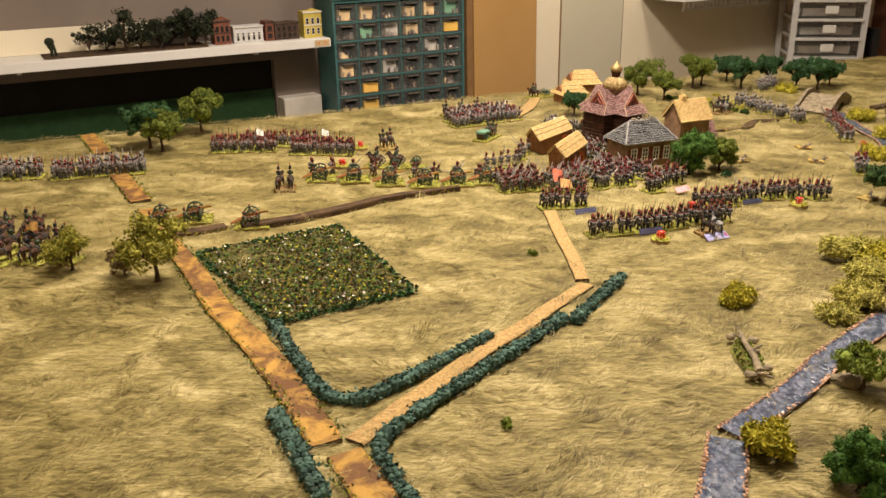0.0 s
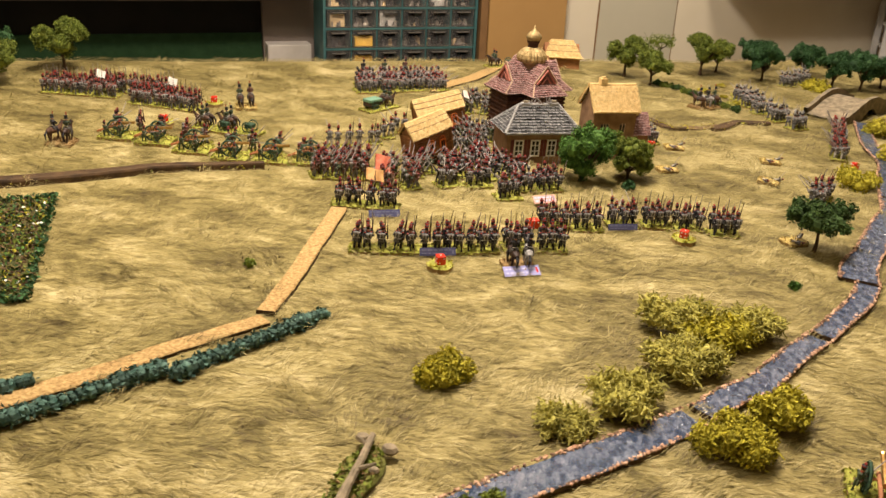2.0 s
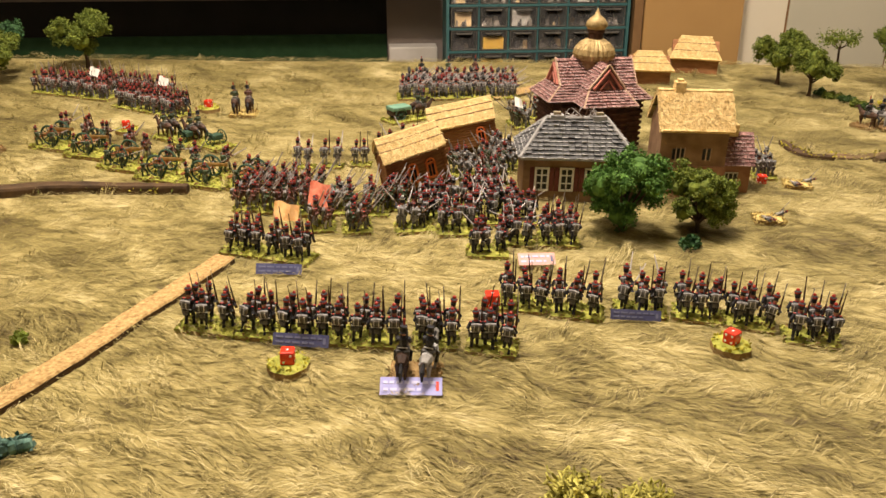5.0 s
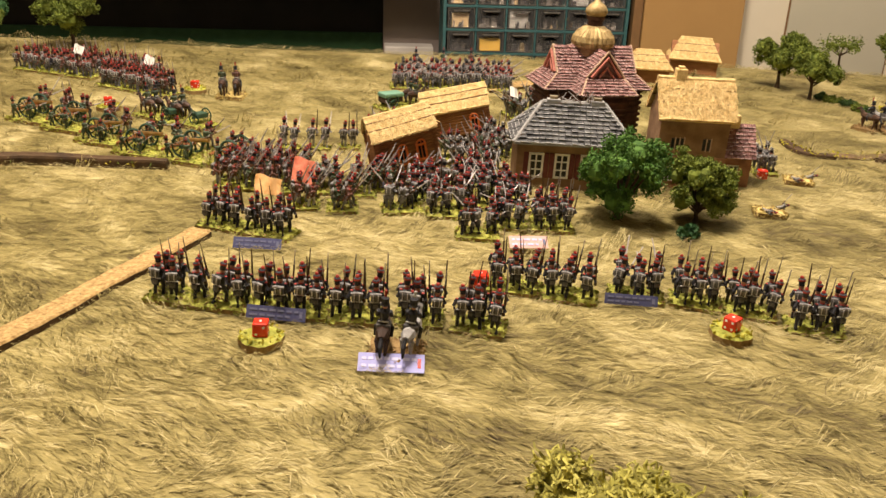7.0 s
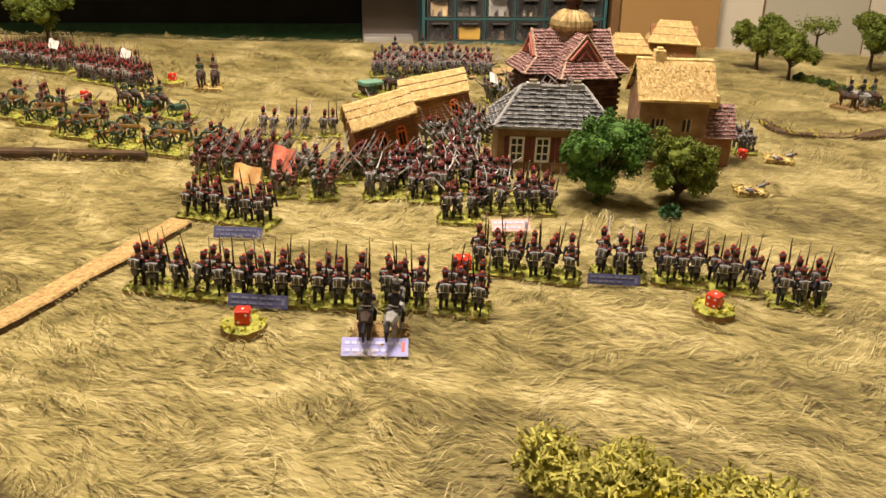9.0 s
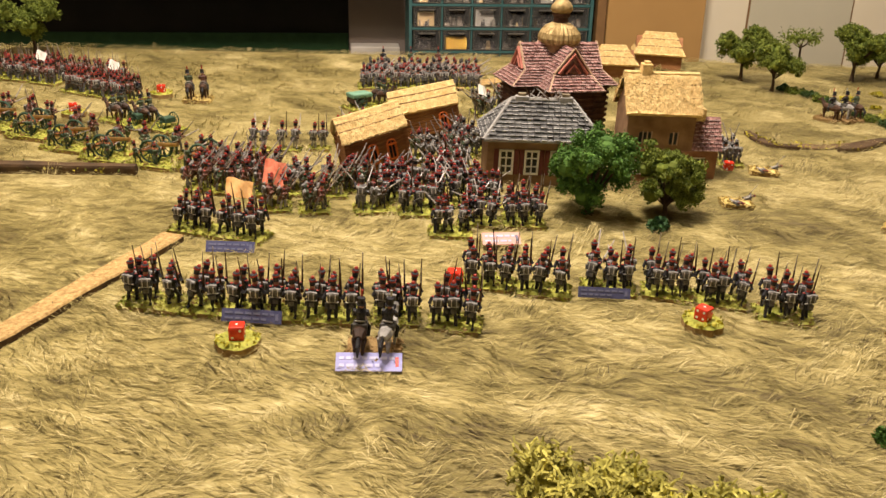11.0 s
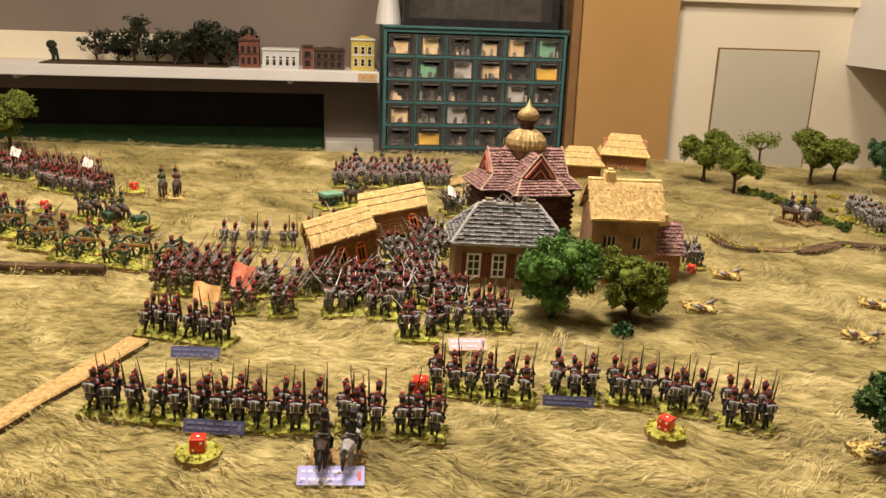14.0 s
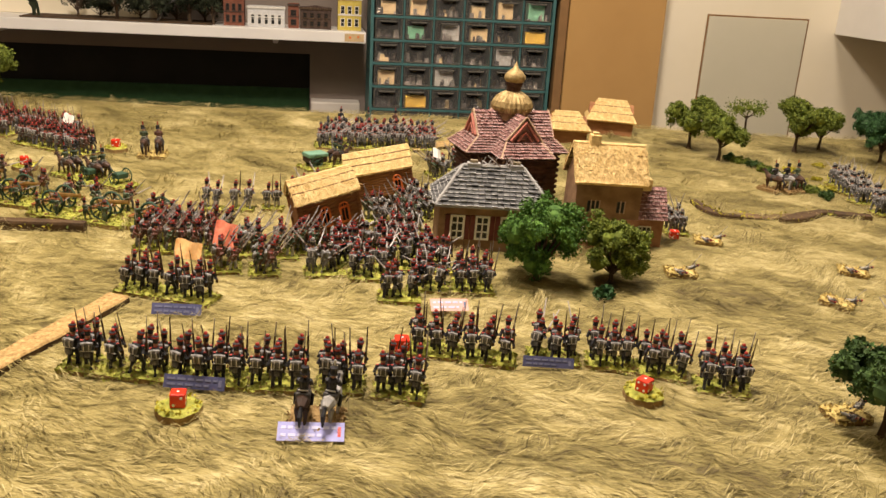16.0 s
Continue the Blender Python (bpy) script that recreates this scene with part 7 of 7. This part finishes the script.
def pip_mesh(s=0.0098):
    h = s / 2 + 0.00012
    q = s * 0.25
    out = []
    sides = (((0, 0, 1), ((0, 0),)), ((0, -1, 0), ((-q, -q), (q, q))), ((1, 0, 0), ((-q, -q), (0, 0), (q, q))), ((-1, 0, 0), ((-q, -q), (q, q), (-q, q), (q, -q))), ((0, 1, 0), ((-q, -q), (q, q), (-q, q), (q, -q), (0, 0))))
    for n, spots in sides:
        n = Vector(n)
        rot = n.to_track_quat("Z", "Y").to_matrix().to_4x4()
        for a, b in spots:
            mb = Mb()
            mb.lathe(PIP, [(s * 0.10, -0.0003), (s * 0.095, 0.0)], 10, Matrix.Translation((0, 0, s / 2)) @ Matrix.Translation(n * h) @ rot @ Matrix.Translation((a, b, 0)))
            out.append(mb.mesh("pip"))
    return out


DIE, PIPS = die_mesh(), pip_mesh()


def die(x, y, turn, up=0.0, size=1.0):
    ob = new("die", DIE)
    ob.matrix_basis = on_mat(x, y, turn, up) @ Matrix.Scale(size, 4)
    tagged(ob, "small red plastic die with white pips", "die", "dice markers")
    for p in PIPS:
        part("pip", p, ob)


def disc_mesh(r, seed):
    rnd = random.Random(seed)
    mb = Mb()
    n = 22
    rim = [r * rnd.uniform(0.94, 1.04) for _ in range(n)]
    V = [(rim[k] * math.cos(2 * math.pi * k / n), rim[k] * math.sin(2 * math.pi * k / n), -0.005) for k in range(n)]
    V += [(rim[k] * math.cos(2 * math.pi * k / n), rim[k] * math.sin(2 * math.pi * k / n), 0.0025) for k in range(n)]
    V += [(rim[k] * 0.75 * math.cos(2 * math.pi * k / n), rim[k] * 0.75 * math.sin(2 * math.pi * k / n), 0.0042) for k in range(n)]
    V.append((0, 0, 0.0035))
    mb.add(V, [(k, (k + 1) % n, n + (k + 1) % n, n + k) for k in range(n)], EARTHBASE)
    mb.add(V, [(n + k, n + (k + 1) % n, 2 * n + (k + 1) % n, 2 * n + k) for k in range(n)] + [(2 * n + k, 2 * n + (k + 1) % n, 3 * n) for k in range(n)], FLOCK)
    m = 70
    a, q = rng.uniform(0, 6.28, m), r * np.sqrt(rng.uniform(0.35, 1, m))
    chips(mb, MUSTARD, np.column_stack([np.cos(a) * q, np.sin(a) * q, rng.uniform(0.003, 0.0055, m)]), 0.0022)
    return mb


DISC = disc_mesh(0.0145, 1).mesh("marker_disc")


def marker(x, y, turn, with_die=True, label="round flocked marker base carrying a red die"):
    ob = new("marker_disc", DISC)
    ob.matrix_basis = on_mat(x, y, turn, 0.0028)
    tagged(ob, label, "marker", "marker discs")
    if with_die:
        die(x, y, turn + 8, 0.0064)


marker(0.319, 1.160, 20)
marker(0.589, 1.328, 60)
marker(-0.163, 1.669, 10)
marker(-0.186, 1.536, 40)
die(0.408, 1.312, 30, 0.0015, 1.15)
die(0.569, 1.724, 20, 0.0015)
die(-0.385, 1.245, 10, 0.004, 1.15)
die(0.893, 1.745, 15, 0.0015)
die(0.806, 1.512, 15, 0.0015)




def casualty(x, y, turn):
    ob = thing("casualty_marker", "oval flocked marker with toppled pale figurines", "marker", on_mat(x, y, turn, 0.0035), "casualty markers")
    part("base", base_mesh(0.029, 0.021, SANDBASE), ob, "sandy oval base")
    for k in range(2):
        part("figurine", WHITE[k], ob, at=pose(-0.008 + 0.013 * k, -0.004 + 0.006 * k, UP + 0.0016, 88, 0, 40 + 70 * k) @ Matrix.Scale(0.55, 4))


for cx, cy, ct in ((0.606, 1.735, 10), (0.588, 1.612, 20), (0.735, 1.605, -20), (0.758, 1.722, 0), (0.727, 1.374, 30)):
    casualty(cx, cy, ct)


def name_card(x0, y0, x1, y1, m, ink, label, h=0.011, tip=38, up=0.001):
    """A card strip lying against its stand, its unreadable print as bars."""
    a, b = Vector((x0, y0)), Vector((x1, y1))
    w = (b - a).length
    c = (a + b) / 2
    ob = thing("name_card", label, "card", on_mat(c.x, c.y, math.degrees(math.atan2(b.y - a.y, b.x - a.x)), up + 0.0015) @ pose(0, 0, 0, tip, 0, 0), "unit cards")
    mb = Mb()
    mb.box(m, -w / 2, 0, -0.0006, w / 2, h, 0)
    part("card", mb, ob)
    rnd = random.Random(int(x0 * 1e4))
    for r in range(2):
        x = -w / 2 + 0.0022
        while x < w / 2 - 0.006:
            q = rnd.uniform(0.0025, 0.006)
            mb = Mb()
            mb.box(ink, x, h * (0.62 - 0.4 * r), 0.0001, min(x + q, w / 2 - 0.005), h * (0.62 - 0.4 * r) + h * 0.16, 0.0003)
            part("print_bar", mb, ob)
            x += q + 0.0014
            if r and x > w * 0.18:
                break
    mb = Mb()
    mb.box(INKWHITE if m is not CARD else DICE, w / 2 - 0.0042, h * 0.25, 0.0001, w / 2 - 0.0022, h * 0.75, 0.0003)
    part("print_bar", mb, ob)


name_card(0.390, 1.160, 0.427, 1.178, CARD, INK, "lilac printed name card lying before the mounted officers", 0.013, 30)
name_card(0.293, 1.178, 0.331, 1.192, CARDBLUE, INKWHITE, "dark blue printed name strip leaning on the front line", 0.009, 64)
name_card(0.212, 1.268, 0.247, 1.284, CARDBLUE, INKWHITE, "dark blue printed name strip before the column", 0.009, 58)
name_card(0.499, 1.331, 0.535, 1.345, CARDBLUE, INKWHITE, "dark blue printed name strip before the drummers", 0.008, 68)
name_card(0.404, 1.385, 0.432, 1.402, CARDPINK, INK, "pink printed name card among the second line", 0.012, 35, 0.004)

# ---- models kept on the wall shelf ----
SHELF = 0.0915


def shop(label, u, w, h, d, m, trim, rows, cols, gable):
    ob = thing("model_shop", label, "model house", ROOM @ pose(u, 0.045, SHELF))
    mb = Mb()
    mb.box(m, -w / 2, 0, 0, w / 2, d, h)
    part("wall", mb, ob)
    mb = Mb()
    if gable:
        mb.add([(-w / 2, -0.001, h), (w / 2, -0.001, h), (0, -0.001, h + gable), (-w / 2, 0.004, h), (w / 2, 0.004, h), (0, 0.004, h + gable)], [(0, 1, 2), (5, 4, 3), (0, 2, 5, 3), (1, 4, 5, 2)], m)
    mb.box(trim, -w / 2 - 0.002, -0.003, h - 0.005, w / 2 + 0.002, 0.004, h)
    part("cornice", mb, ob)
    for r in range(rows):
        for c in range(cols):
            x = (c + 0.5) / cols * w * 0.9 - w * 0.45
            window(ob, x, 0, h * (0.12 + 0.86 * r / max(rows, 1) * 0.9), w / cols * 0.55, h / rows * 0.5, trim, 1, 2, 0.0014)
    mb = Mb()
    mb.box(trim, -w / 2, -0.002, h * 0.46, w / 2, 0.0, h * 0.5)
    part("band", mb, ob)


shop("tall red-brick model shop front with a pointed gable", -0.606, 0.052, 0.074, 0.05, REDBRICK, MODELDARK, 2, 3, 0.013)
shop("white model building front with a row of dark windows", -0.523, 0.096, 0.052, 0.05, MODELWHITE, WINDOWWHITE, 1, 5, 0)
shop("narrow red model shop behind the dark front", -0.452, 0.028, 0.062, 0.05, REDBRICK, MODELDARK, 2, 1, 0)
shop("dark timber model saloon front with a balcony", -0.394, 0.082, 0.055, 0.05, MODELDARK, BARK, 2, 4, 0.006)
shop("yellow model shop front with a stepped top", -0.304, 0.062, 0.084, 0.05, MODELYELLOW, WINDOWWHITE, 2, 3, 0.01)
SCRUB = tree_meshes(21, LEAF_DARK, 0.11, 0.07, 0.25, 8, 900, 0.0045)
SCRUB2 = tree_meshes(22, LEAF_DARK, 0.075, 0.08, 0.15, 8, 1400, 0.0045)
DULL = mat("dull_dark_foliage", (0.012, 0.016, 0.008), (0.04, 0.05, 0.024), 120, 0.85, bump=0, island=0.4)
for k, (u, d, s) in enumerate(((-1.0, 0.07, 0.8), (-0.95, 0.09, 0.75), (-0.90, 0.05, 1.15), (-0.85, 0.09, 0.95), (-0.80, 0.06, 0.85), (-0.76, 0.10, 1.05), (-0.72, 0.06, 1.1), (-0.685, 0.09, 1.35), (-0.66, 0.05, 0.9))):
    kind = (SCRUB, SCRUB2)[k % 2]
    ob = thing("model_tree", "dusty dark green model tree stored on the shelf", "tree", ROOM @ pose(u, d, SHELF, 0, 0, 50 * k) @ Matrix.Scale(s * 1.02, 4), "stored trees")
    part("trunk", kind[0], ob)
    c = part("crown", kind[1], ob)
for me in (SCRUB[1], SCRUB2[1]):
    me.materials[0] = DULL
mb = Mb()
mb.tube(PACK, [(-0.78, 0.05, SHELF + 0.045), (-0.66, 0.05, SHELF + 0.105)], [0.004, 0.003], 6)
mb.tube(PACK, [(-0.80, 0.05, SHELF + 0.003), (-0.775, 0.05, SHELF + 0.047)], [0.003, 0.003], 6)
solid("green_pole", mb, "thin grey-green model pole leaning among stored trees", "pole", ROOM)
mb = Mb()
mb.tube(DULL, [(0, 0, 0), (0.001, 0, 0.02), (-0.002, 0, 0.035)], [0.004, 0.005, 0.010], 7)
mb.tube(DULL, [(0.012, 0, 0), (0.010, 0, 0.02), (0.004, 0, 0.035)], [0.003, 0.004, 0.008], 7)
mb.ball(DULL, (-0.002, 0, 0.045), (0.014, 0.01, 0.012), 8, 5)
solid("model_stump", mb, "small dark model stump on the shelf", "model", ROOM @ pose(-1.105, 0.06, SHELF))
mb = Mb()
mb.soft_box(DARKEARTH, -1.13, 0.02, SHELF, -0.66, 0.14, SHELF + 0.003, 0.001)
solid("scenery_base", mb, "flat dark scenery base under the stored trees", "model", ROOM)
